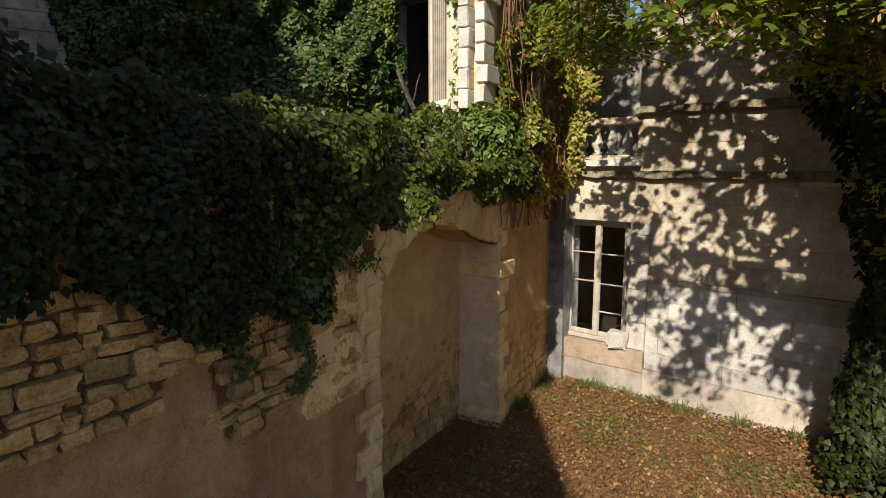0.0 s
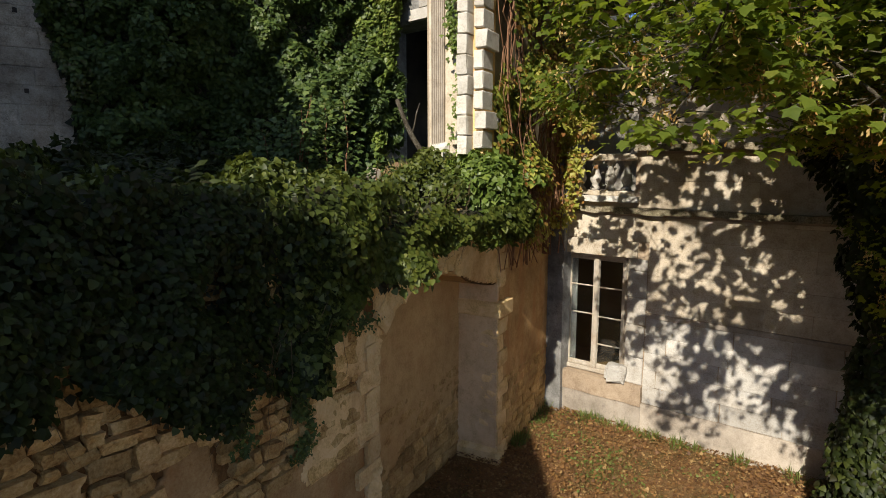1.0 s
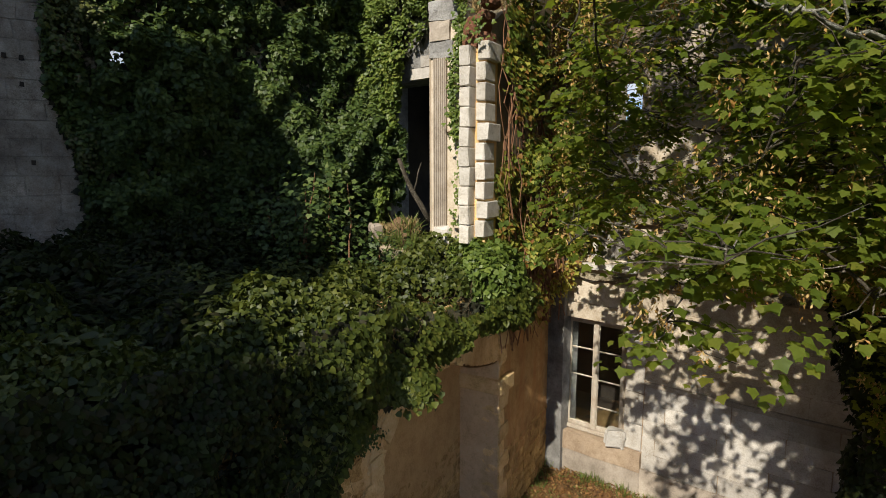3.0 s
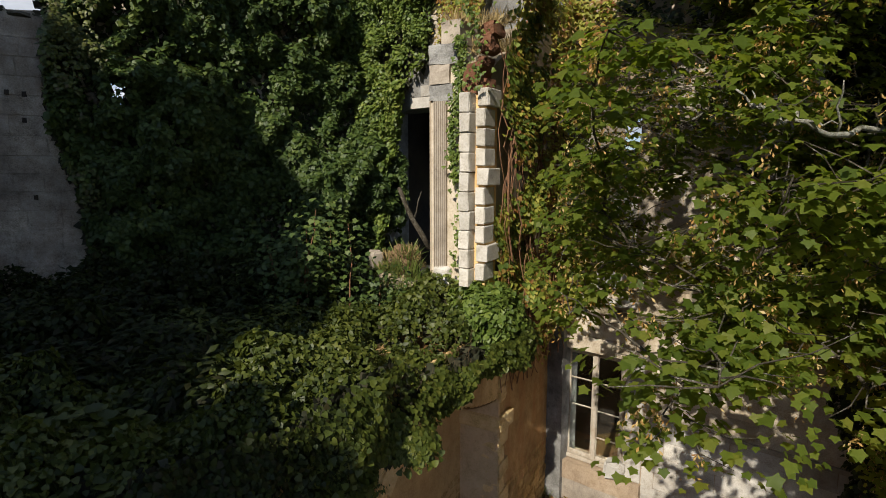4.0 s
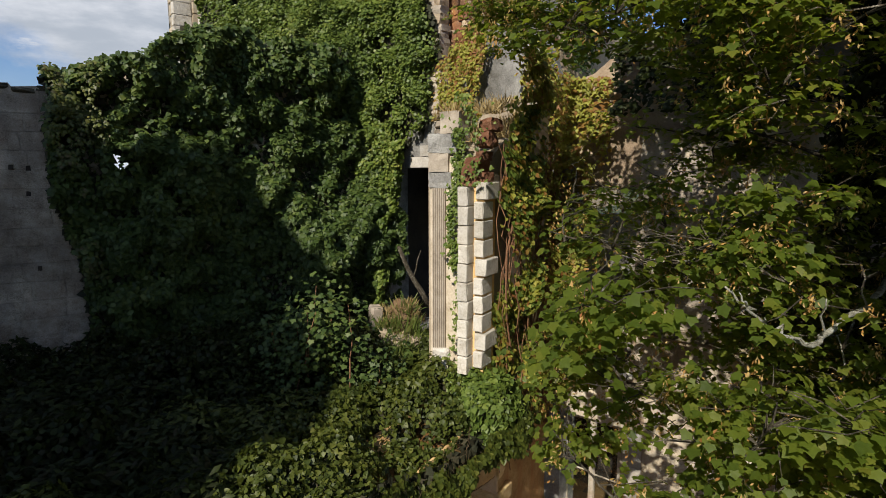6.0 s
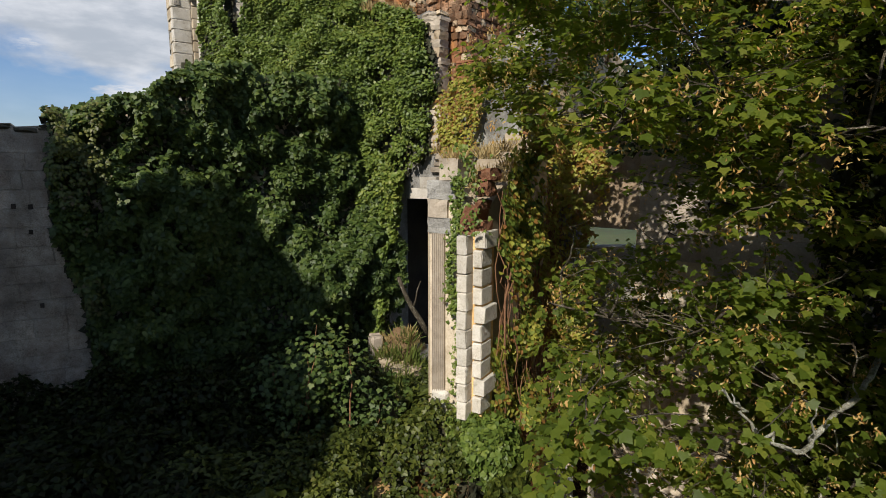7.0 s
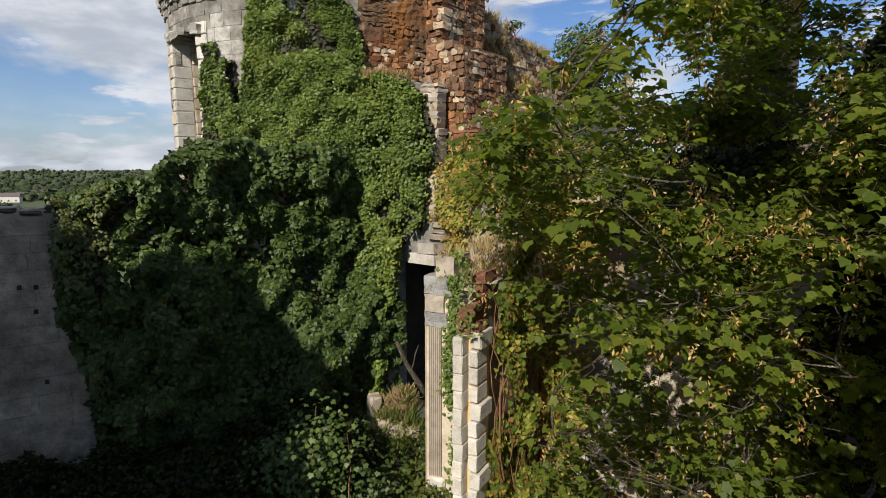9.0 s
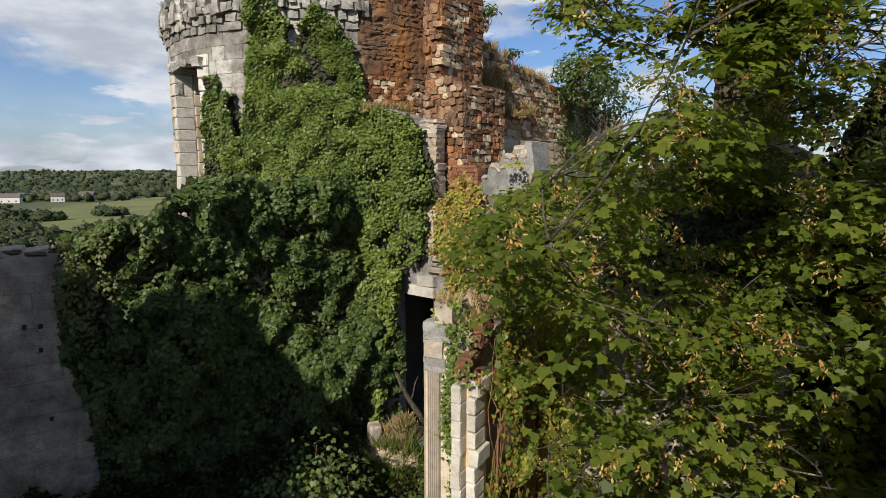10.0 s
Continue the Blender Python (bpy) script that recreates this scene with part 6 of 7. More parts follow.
def tufts(name, spots, label, mat=DRY_GRASS, length=0.22, count=110):
    P, T = [], []
    for x, y, z, r in spots:
        n = count
        a, d = rng.uniform(0, 2 * np.pi, n), r * np.sqrt(rng.random(n))
        P.append(np.stack([x + d * np.cos(a), y + d * np.sin(a), np.full(n, z)], 1))
        T.append(np.stack([0.5 * np.cos(a), 0.5 * np.sin(a), np.ones(n)], 1) + jit(n, 0.35))
    P, T = np.concatenate(P), np.concatenate(T)
    n = len(P)
    me = leaves(name, P, jit(n, 1.0) * np.array([1, 1, 0.2]), T, length * rng.uniform(0.5, 1.2, n), BLADE, mat)
    stuff_ob(name, me, label, "grass")


def ruin_grass():
    S = []
    for k in range(16):
        p = tower_frame(radians(10 + 0.7 * k)) @ Vector((0, -0.35, 0))
        S.append((p.x, p.y, 11.25, 0.2))
    for k in range(14):
        p = WALL_K @ Vector((random.uniform(2.2, 3.2), random.uniform(-0.05, 0.3), 0))
        S.append((p.x, p.y, 8.28, 0.15))
    for k in range(12):
        p = WALL_L @ Vector((random.uniform(2.7, 4.2), random.uniform(0.1, 0.7), 0))
        S.append((p.x, p.y, 7.75 + random.uniform(-0.1, 0.5), 0.18))
    for k in range(26):
        x = random.uniform(0.0, 4.5)
        p = WALL_B @ Vector((x, random.uniform(-0.1, 0.5), 0))
        S.append((p.x, p.y, behind_top(x) - 0.08, 0.25))
    for k in range(46):
        x = abs(random.gauss(0, 1.3))
        p = WALL_B @ Vector((x, -0.2, 0))
        S.append((p.x, p.y, random.uniform(11.2, max(11.6, behind_top(x) - 0.4 * x)), 0.14))
    for k in range(8):
        x, y = -1.0 + random.gauss(0, 0.3), 11.85 + random.gauss(0, 0.25)
        S.append((x, y, 3.3 + 1.15 * math.exp(-((x + 0.95) / 0.55) ** 2 - ((y - 12.1) / 0.6) ** 2), 0.2))
    for k in range(8):
        p = tower_frame(radians(-60 + 4 * k)) @ Vector((0, 0.3, 0))
        S.append((p.x, p.y, 13.6, 0.2))
    tufts("dry_grass", S, "dry straw-coloured grass on the broken wall tops")
    S = []
    for k in range(22):
        x, y = -1.0 + random.gauss(0, 0.35), 11.5 + random.gauss(0, 0.3)
        S.append((x, y, 3.3 + 1.1 * math.exp(-((x + 0.95) / 0.55) ** 2 - ((y - 12.1) / 0.6) ** 2), 0.22))
    tufts("heap_weeds", S, "long green weeds on the mound below the doorway", GRASS, 0.42, 60)
    S = [(WALL_W @ Vector((random.uniform(-0.0, 5.0), -0.12 - abs(random.gauss(0, 0.06)), 0))) for _ in range(16)]
    tufts("wall_weeds", [(p.x, p.y, 0.02, 0.1) for p in S], "green weeds along the foot of the wall", GRASS, 0.2, 34)
    S = [(WALL_L @ Vector((random.uniform(3.1, 5.4), -0.1 - abs(random.gauss(0, 0.06)), 0))) for _ in range(10)]
    tufts("wall_weeds", [(p.x, p.y, 0.02, 0.1) for p in S], "green weeds along the foot of the wall", GRASS, 0.2, 34)


ruin_grass()


def rim_bushes():
    for x, y, z, r, k in ((-6.3, 14.4, 13.9, 0.45, 350), (1.15, 14.6, 13.7, 0.4, 350), (4.15, 16.9, 12.6, 1.0, 2600), (5.0, 18.0, 12.2, 1.2, 2200), (1.9, 15.4, 12.9, 0.3, 260)):
        root = thing("wall_bush", "small green bush rooted on the broken wall", "bush", "bushes on the ruin")
        bm = bmesh.new()
        for _ in range(7):
            tube(bm, wavy((x, y, z - r * 0.9), (x + random.gauss(0, r * 0.5), y + random.gauss(0, r * 0.4), z + random.uniform(0, r * 0.7)), 4, 0.06), [0.014, 0.012, 0.01, 0.007, 0.004], 5)
        part("stems", bm, VINE_WOOD, root)
        p = rng.normal(0, 1, (k, 3))
        p = p / np.linalg.norm(p, axis=1, keepdims=True) * (rng.random((k, 1)) ** 0.45) * r
        p[:, 2] *= 0.85
        p = p[vn(p + 3, 2.5) > 0.38]
        c = len(p)
        me = leaves("foliage", p + np.array([x, y, z]), p / r + np.array([0, 0, 0.5]) + jit(c, 0.5), p / r + np.array([0, 0, -0.5]) + jit(c, 0.6), 0.10 * rng.uniform(0.6, 1.3, c), LEAF_SMALL, IVY)
        stuff_ob("foliage", me, "small dark green leaves", "", root)


rim_bushes()


def pier_foot_ivy():
    n = 14000
    p = rng.normal(0, 1, (n, 3))
    p /= np.linalg.norm(p, axis=1, keepdims=True)
    lump = fbm(p * 1.2 + 4, 1.6)
    sel = (rng.random(n) > 0.92 * np.clip((0.47 - vn(p + 9, 5.0)) * 5, 0, 1)) & (p[:, 1] < 0.75)
    p, lump = p[sel], lump[sel]
    n = len(p)
    q = p * (0.72 + 0.6 * lump)[:, None] * np.array([0.5, 0.5, 0.62]) * (1.08 - 0.3 * rng.random((n, 1)))
    pos = q + np.array([2.45, -0.02, 4.02])
    me = leaves("pier_foot_ivy", to_world(WALL_L, pos), dir_world(WALL_L, p + np.array([0, 0, 0.4]) + jit(n, 0.75)), dir_world(WALL_L, p * 0.3 + np.array([0, 0, -1.0]) + jit(n, 0.5)), 0.07 * rng.uniform(0.55, 1.3, n), LEAF_HEART, IVY_LIGHT)
    stuff_ob("pier_foot_ivy", me, "yellow-green ivy mound round the pier's foot", "ivy")


pier_foot_ivy()


# ---- rubble, heap and small stone things ----
def broken_walls():
    bm = bmesh.new()
    slab(bm, [(1.72, 8.0), (2.70, 8.0), (2.70, 11.75), (2.10, 11.85), (2.10, 13.6), (1.75, 14.1)], 0.42, 1.9, WALL_K)
    a = tagged(new("wall_stub", finish(bm, "wall_stub", RED_RUBBLE)), "torn rust-red rubble wall stub before the tower", "wall", kind="structure")
    m = WALL_B
    bm = bmesh.new()
    pts = [(0, 6), (9.2, 6), (9.2, 11.6)]
    for k in range(30):
        x = 9.0 - 9.0 * k / 29
        pts.append((x, behind_top(x) + 0.18 * noise.noise((x * 3, 0, 0)) + random.uniform(-0.1, 0.1)))
    slab(bm, pts, 0, 0.7, m)
    b = tagged(new("wall_behind", finish(bm, "wall_behind", RUBBLE)), "ragged rubble wall sloping down from the tower", "wall", kind="structure")
    return a, b


wall_stub, wall_behind = broken_walls()

ROUGH_RED = [rough_mesh("rubble_stone", RED_RUBBLE, 0.16, 1, 0.15) for _ in range(7)]
ROUGH = [rough_mesh("rubble_stone", RUBBLE, 0.14, 1, 0.15) for _ in range(6)]
ROUGH_OCHRE = [rough_mesh("rubble_stone", OCHRE, 0.24, 2, 0.16) for _ in range(8)]
JAMB = [rough_mesh("jamb_stone", OCHRE_JAMB, 0.10, 2, 0.10) for _ in range(5)]
ROUGH_GREY = [rough_mesh("rubble_stone", LIME_GREY, 0.16, 1, 0.15) for _ in range(4)]
ROUGH_TOWER = [rough_mesh("rim_stone", TOWER_STONE, 0.14, 1, 0.16) for _ in range(6)]
BLOCK_TOWER = [block_mesh("stone_block", TOWER_STONE, 0.02, 0.012) for _ in range(5)]
BLOCK_FRAME = [block_mesh("jamb_stone", PIER_STONE, 0.05, 0.03) for _ in range(4)]
BLOCK_LIME_ROUGH = [block_mesh("quoin", LIME, 0.06, 0.035) for _ in range(3)]
BLOCK = [block_mesh("stone_block", LIME, 0.022, 0.008) for _ in range(5)]
BLOCK_WHITE = [block_mesh("stone_block", LIME_WHITE, 0.03, 0.012) for _ in range(4)]
BLOCK_GREY = [block_mesh("stone_block", LIME_GREY, 0.03, 0.014) for _ in range(4)]
ROUGH_MOSS = [rough_mesh("coping_stone", MOSS_STONE, 0.36) for _ in range(3)]
BLOCK_FAR = [block_mesh("stone_block", FAR_STONE, 0.045, 0.02) for _ in range(5)]
BLOCK_MOSS = [block_mesh("stone_block", MOSS_STONE, 0.03, 0.014) for _ in range(2)]
BRICK = [block_mesh("brick", RED_BRICK, 0.05, 0.03) for _ in range(3)]


def rest_mesh(name, source, places, mat, parent):
    """The stones past the first hundreds, joined into one part."""
    V, F, S, base = [], [], [], 0
    src = []
    for me in source:
        v = np.empty(len(me.vertices) * 3, np.float32)
        me.vertices.foreach_get("co", v)
        src.append((v.reshape(-1, 3), [list(p.vertices) for p in me.polygons]))
    for k, m in enumerate(places):
        v, fs = src[k % len(src)]
        r = np.array(m)
        V.append(v @ r[:3, :3].T + r[:3, 3])
        for f in fs:
            F.extend(i + base for i in f)
            S.append(len(f))
        base += len(v)
    me = raw_mesh(name, np.concatenate(V), np.array(F), np.array(S), mat)
    me.polygons.foreach_set("use_smooth", [False] * len(S))
    ob = new(name, me)
    ob.parent = parent
    return tagged(ob, kind="stuff")


def place(m, x, y, z, lx, ly, lz, turn=0.0):
    return m @ Matrix.Translation((x, y, z)) @ Matrix.Rotation(turn, 4, "Y") @ Matrix.Diagonal((lx, ly, lz, 1))


def courses(x0, x1, z0, z1, h0, h1, l0, l1):
    """Uneven courses of stones: centre, length and height of each."""
    z = z0
    while z < z1 - 0.04:
        h = min(random.uniform(h0, h1), z1 - z)
        x = x0 + random.uniform(-l1, 0)
        while x < x1:
            l = random.uniform(l0, l1)
            a, b = max(x, x0), min(x + l, x1)
            if b - a > 0.05:
                yield (a + b) / 2, z + h / 2, b - a, h
            x += l
        z += h


def doorway_things():
    # lintel, cornice and bricks on the doorway wall
    root = thing("door_lintel", "broken white limestone lintel over the dark doorway", "lintel")
    for x, z, l, h in ((2.0, 7.47, 0.75, 0.22), (2.15, 7.7, 0.45, 0.22)):
        piece("stone_block", BLOCK_WHITE[0], root, WALL_K, x, -0.12, z, l, 0.5, h, random.uniform(-0.05, 0.05))
    root = thing("cornice", "broken moulded limestone cornice on the doorway wall", "cornice")
    for k, (z, d, h) in enumerate(((7.9, 0.10, 0.12), (8.03, 0.07, 0.1), (8.14, 0.15, 0.13))):
        bm = bmesh.new()
        box(bm, 2.2 + 0.06 * k, 3.2 - 0.16 * k, -d, 0.1, z, z + h, WALL_K, bevel=0.03, wobble=0.025)
        part("moulding", bm, LIME_GREY, root)
    for k, (x, z, l, h) in enumerate(courses(1.95, 2.42, 8.35, 11.0, 0.1, 0.2, 0.14, 0.34)):
        piece("rubble_stone", (ROUGH_GREY if random.random() < 0.7 else ROUGH)[k % 4], wall_door, WALL_K, x, -0.02 - random.uniform(0, 0.05), z, l * 1.02, 0.3, h, random.uniform(-0.1, 0.1))
    for x, z, l, h in courses(2.5, 3.15, 9.0, 10.1, 0.075, 0.085, 0.2, 0.25):
        piece("brick", BRICK[int(x * 13) % 3], wall_door, WALL_K, x, 0.34 + random.uniform(0, 0.02), z, l - 0.012, 0.2, h - 0.012)
    for row in range(2):
        x = 3.5 + 0.3 * row
        while x < 4.5:
            l = random.uniform(0.1, 0.26)
            h = random.uniform(0.08, 0.15)
            z = float(np.interp(x, [3.4, 3.66, 4.1, 4.55], [9.75, 10.04, 10.32, 10.5])) - 0.11 * row
            piece("rubble_stone", ROUGH_GREY[int(x * 13) % 4], wall_door, WALL_K, x + l / 2, -0.03 + random.uniform(-0.02, 0.03), z + random.uniform(-0.03, 0.03), l, 0.5, h, random.uniform(-0.3, 0.3))
            x += l * random.uniform(1.0, 1.8)


doorway_things()


def heap():
    root = thing("rubble_heap", "mound of brown earth and broken stone below the doorway", "rubble")
    bm = bmesh.new()
    n = 26
    g = [[bm.verts.new((-2.1 + 2.2 * i / n, 11.0 + 2.0 * j / n, 3.35 + 1.2 * math.exp(-(((-2.1 + 2.2 * i / n) + 0.95) / 0.55) ** 2 - (((11.0 + 2.0 * j / n) - 12.1) / 0.6) ** 2) + 0.06 * noise.noise((i * 0.5, j * 0.5, 0)))) for j in range(n + 1)] for i in range(n + 1)]
    for i in range(n):
        for j in range(n):
            bm.faces.new((g[i][j], g[i + 1][j], g[i + 1][j + 1], g[i][j + 1]))
    part("mound", bm, HEAP_EARTH, root, smooth=True)
    for k in range(9):
        a, r = random.uniform(0, 6.28), random.uniform(0.1, 0.7)
        x, y = -1.0 + r * math.cos(a), 11.9 + 0.6 * r * math.sin(a)
        z = 3.35 + 1.15 * math.exp(-((x + 0.95) / 0.55) ** 2 - ((y - 12.1) / 0.6) ** 2)
        s = random.uniform(0.05, 0.12)
        ob = piece("rubble_stone", ROUGH[k % 6], root, pose(x, y, z, 0, 0, random.uniform(0, 360)), 0, -s / 2, 0.02, s * 1.3, s, s * 0.8, random.uniform(-0.5, 0.5))
    m = pose(-1.43, 11.85, 4.15, 0, 4, 20)
    bm = bmesh.new()
    box(bm, -0.12, 0.12, -0.1, 0.2, -0.7, 0.28, m, bevel=0.05, wobble=0.04, seg=2)
    tagged(new("stone_stub", finish(bm, "stone_stub", LIME_GREY)), "pale broken stone post beside the doorway", "stone post")
    steps = thing("stone_step", "grey broken stone steps below the mound", "step")
    for a, b, z in ((-1.9, -0.5, 3.9), (-1.8, -0.45, 3.45)):
        for k in range(5):
            c = a + (b - a) * (k + 0.5) / 5
            bm = bmesh.new()
            box(bm, c - 0.17, c + 0.17, 11.4 + random.uniform(-0.12, 0.12), 11.95, z - 0.25, z + random.uniform(-0.06, 0.14), None, bevel=0.06, wobble=0.045, seg=2)
            part("step_block", bm, RENDER_GREY, steps)
    bm = bmesh.new()
    tube(bm, [(-0.90, 11.45, 5.78), (-0.82, 11.5, 5.55), (-0.72, 11.55, 5.3), (-0.60, 11.6, 5.05), (-0.45, 11.65, 4.8), (-0.3, 11.7, 4.5)], [0.04, 0.045, 0.05, 0.055, 0.06, 0.06], 8)
    tube(bm, [(-0.62, 11.58, 5.1), (-0.55, 11.5, 5.3), (-0.52, 11.5, 5.5), (-0.45, 11.45, 5.7)], [0.022, 0.02, 0.016, 0.008], 6)
    tagged(new("dead_branch", finish(bm, "dead_branch", BARK, True)), "bare grey branch leaning in the doorway", "branch")


heap()


def loose_stone():
    bm = bmesh.new()
    box(bm, -0.17, 0.17, -0.13, 0.13, 0, 0.29, WALL_W @ pose(1.34, -0.03, 0.81, 0, 3, 12), bevel=0.055, wobble=0.022, seg=2)
    tagged(new("loose_stone", finish(bm, "loose_stone", LIME_WHITE)), "loose squared stone lying on the window sill", "stone")


loose_stone()


def window_surround():
    for nm, x0, x1, z0, z1, d, mat, lab in (("lintel", 0.13, 1.62, 2.965, 3.235, 0.035, LIME, "long pale stone lintel"), ("sill", 0.08, 1.80, 0.47, 0.815, 0.07, MORTAR, "worn stone sill block"),
                                            ("ledge", -0.1, 8.4, 3.695, 3.79, 0.11, BAND, "mossy projecting ledge"), ("ledge", 1.52, 8.4, 4.70, 4.80, 0.11, BAND, "mossy projecting ledge"),
                                            ("ledge", -0.1, 1.6, 3.88, 3.975, 0.12, LIME_WHITE, "pale ledge below the balusters"), ("ledge", 1.80, 8.4, 2.0, 2.07, 0.028, LIME_GREY, "thin weathered band"),
                                            ("plinth", 1.80, 8.4, -0.2, 0.52, 0.035, LIME_GREY, "stained rough plinth"), ("plinth", 0.0, 1.80, -0.2, 0.466, 0.045, LIME_GREY, "stained rough plinth")):
        bm = bmesh.new()
        n = max(1, int((x1 - x0) / 0.25))
        for k in range(1):
            vs = box(bm, x0, x1, -d, 0.012, z0, z1, None)
        es = [e for e in bm.edges if abs((e.verts[0].co - e.verts[1].co).x) > 0.05]
        bmesh.ops.subdivide_edges(bm, edges=es, cuts=n * 2, use_grid_fill=True)
        for v in bm.verts:
            if v.co.y < 0:
                v.co.y += (0.045 if mat is BAND else 0.016) * noise.noise((v.co.x * 3.3, v.co.z * 3, z0))
                v.co.z += (0.028 if mat is BAND else 0.014) * noise.noise((v.co.x * 4, 7, z0)) * (0.3 if nm == "lintel" else 1)
        bmesh.ops.transform(bm, matrix=WALL_W, verts=bm.verts)
        part(nm, bm, mat, wall_window, lab)
    for x0, x1 in ((0.02, 0.285), (1.475, 1.79)):
        z = 0.82
        k = 0
        while z < 2.9:
            h = min(random.uniform(0.42, 0.62), 2.955 - z)
            piece("stone_block", BLOCK_WHITE[k % 4], wall_window, WALL_W, (x0 + x1) / 2, -0.012, z + h / 2, x1 - x0 - 0.006, 0.3, h - 0.007)
            z += h
            k += 1


window_surround()


# ---- the valley beyond ----
def valley():
    def patch(name, outline, z, mat, label):
        bm = bmesh.new()
        bm.faces.new([bm.verts.new((x, y, z)) for x, y in outline])
        return tagged(new(name, finish(bm, name, mat)), label, "field", kind="structure")

    m, nt, b = mat_base("pale_meadow")
    nz = node(nt, "ShaderNodeTexNoise", Scale=0.03, Detail=6.0)
    rp = ramp_node(nt, [(0.35, (0.085, 0.115, 0.028)), (0.65, (0.165, 0.165, 0.048))])
    g = nt.nodes.new("ShaderNodeNewGeometry")
    nt.links.new(g.outputs["Position"], nz.inputs["Vector"])
    nt.links.new(nz.outputs["Fac"], rp.inputs["Fac"])
    nt.links.new(rp.outputs["Color"], b.inputs["Base Color"])
    b.inputs["Roughness"].default_value = 0.95
    patch("field", [(-330, 400), (-150, 260), (-60, 560), (-230, 700), (-330, 650)], -23.5, m, "sunlit pale green meadow in the valley")
    # woods as many lumpy crowns
    C = []
    for k in range(4200):
        a = random.uniform(radians(85), radians(150))
        if random.random() < 0.15:
            a = random.uniform(radians(35), radians(85))
        r = random.choice((random.uniform(720, 1000), random.uniform(800, 1400), random.uniform(1200, 2600)))
        x, y = r * math.cos(a), 6 + r * math.sin(a)
        if noise.noise((x * 0.006, y * 0.006, 9)) < -0.22 and r < 1500:
            continue
        C.append((x, y, r))
    for k in range(150):
        x, y = random.uniform(-520, -300), random.uniform(640, 780)
        C.append((x, y, 800))
    for k in range(30):
        x = random.uniform(-470, -330)
        C.append((x, random.uniform(575, 620), 800))
    for x, y, n, sp in ((-235, 395, 7, 9), (-330, 330, 70, 24), (-275, 345, 34, 20), (-350, 380, 40, 30), (-230, 270, 90, 32), (-180, 225, 40, 20), (-200, 560, 8, 30), (-300, 690, 40, 45)):
        for _ in range(n):
            C.append((x + random.gauss(0, sp * 0.6), y + random.gauss(0, sp * 0.6), 420))
    near = C
    P, Z, V, F, base = [], [], [], [], 0
    ico = []
    for k in (1, 2):
        bm = bmesh.new()
        bmesh.ops.create_icosphere(bm, subdivisions=k, radius=1.0)
        ico.append((np.array([v.co[:] for v in bm.verts]), np.array([[v.index for v in f.verts] for f in bm.faces])))
        bm.free()
    for x, y, r in near:
        s = random.uniform(3.0, 6.5) if r < 1000 else random.uniform(4.5, 9.0)
        c = 110 if r < 500 else 45 if r < 1000 else 8
        k = random.uniform(0.6, 1.1)
        at = np.array([x, y, -25 + s * 0.8 + (0 if r < 900 else min((r - 900) / 1600, 1) * 17)])
        p = rng.normal(0, 1, (c, 3))
        p = p / np.linalg.norm(p, axis=1, keepdims=True)
        p = p * (0.25 + 1.1 * vn(p * 2.4 + at * 0.37, 1.0))[:, None] * rng.uniform(0.9, 1.1, (c, 1)) * np.array([s, s, s * k])
        P.append(p + at)
        Z.append(np.full(c, s * (0.3 if r < 1000 else 0.5)))
        v, f = ico[1 if r < 1000 else 0]
        q = v * (0.25 + 1.1 * vn(v * 2.4 + at * 0.37, 1.0))[:, None] * np.array([s, s, s * k])
        V.append(q + at)
        F.append(f + base)
        base += len(v)
    P = np.concatenate(P)
    n = len(P)
    woods = stuff_ob("valley_trees", leaves("valley_trees", P, np.array([-0.2, -0.5, 0.8]) + jit(n, 0.6), jit(n, 1.0), np.concatenate(Z) * rng.uniform(0.6, 1.2, n), LEAF_FAR, FAR_TREE), "dark green woods and hedges of the valley", "trees")
    F = np.concatenate(F)
    me = raw_mesh("crown_body", np.concatenate(V), F.reshape(-1), np.full(len(F), 3), FAR_TREE)
    me.polygons.foreach_set("use_smooth", [True] * len(F))
    stuff_ob("crown_body", me, "rounded dark crowns", "", woods)
    wall_m = stone_mat("white_house_wall", [(0.3, (0.55, 0.52, 0.46)), (0.7, (0.75, 0.72, 0.66))], vary=0.1, stain_amount=0.1)
    roof_m = stone_mat("dark_tile_roof", [(0.3, (0.07, 0.06, 0.06)), (0.7, (0.16, 0.13, 0.12))], vary=0.3, stain_amount=0.2)
    dark_m = stone_mat("window_dark", [(0.3, (0.03, 0.03, 0.035)), (0.7, (0.06, 0.06, 0.07))], vary=0.0)
    for x, y, w, d, h, t in ((-430, 560, 18, 9, 6, 20), (-447, 600, 14, 8, 5, -15), (-400, 585, 12, 9, 5.5, 35), (-385, 610, 16, 9, 6, 5), (-372, 640, 12, 8, 5, 60), (-300, 640, 11, 8, 5, 25), (-462, 640, 15, 9, 6, 40)):
        root = thing("house", "small white house with dark tiled roof in the valley", "house", "valley houses")
        m = pose(x, y, -25, 0, 0, t)
        root.matrix_basis = m
        bm = bmesh.new()
        slab(bm, [(-w / 2, 0), (w / 2, 0), (w / 2, h), (-w / 2, h)], -d / 2, d / 2, Matrix())
        part("wall", bm, wall_m, root)
        bm = bmesh.new()
        vs = [bm.verts.new(p) for p in ((-w / 2 - 0.4, -d / 2 - 0.5, h), (w / 2 + 0.4, -d / 2 - 0.5, h), (w / 2 + 0.4, d / 2 + 0.5, h), (-w / 2 - 0.4, d / 2 + 0.5, h), (-w / 2 - 0.4, 0, h + d * 0.42), (w / 2 + 0.4, 0, h + d * 0.42))]
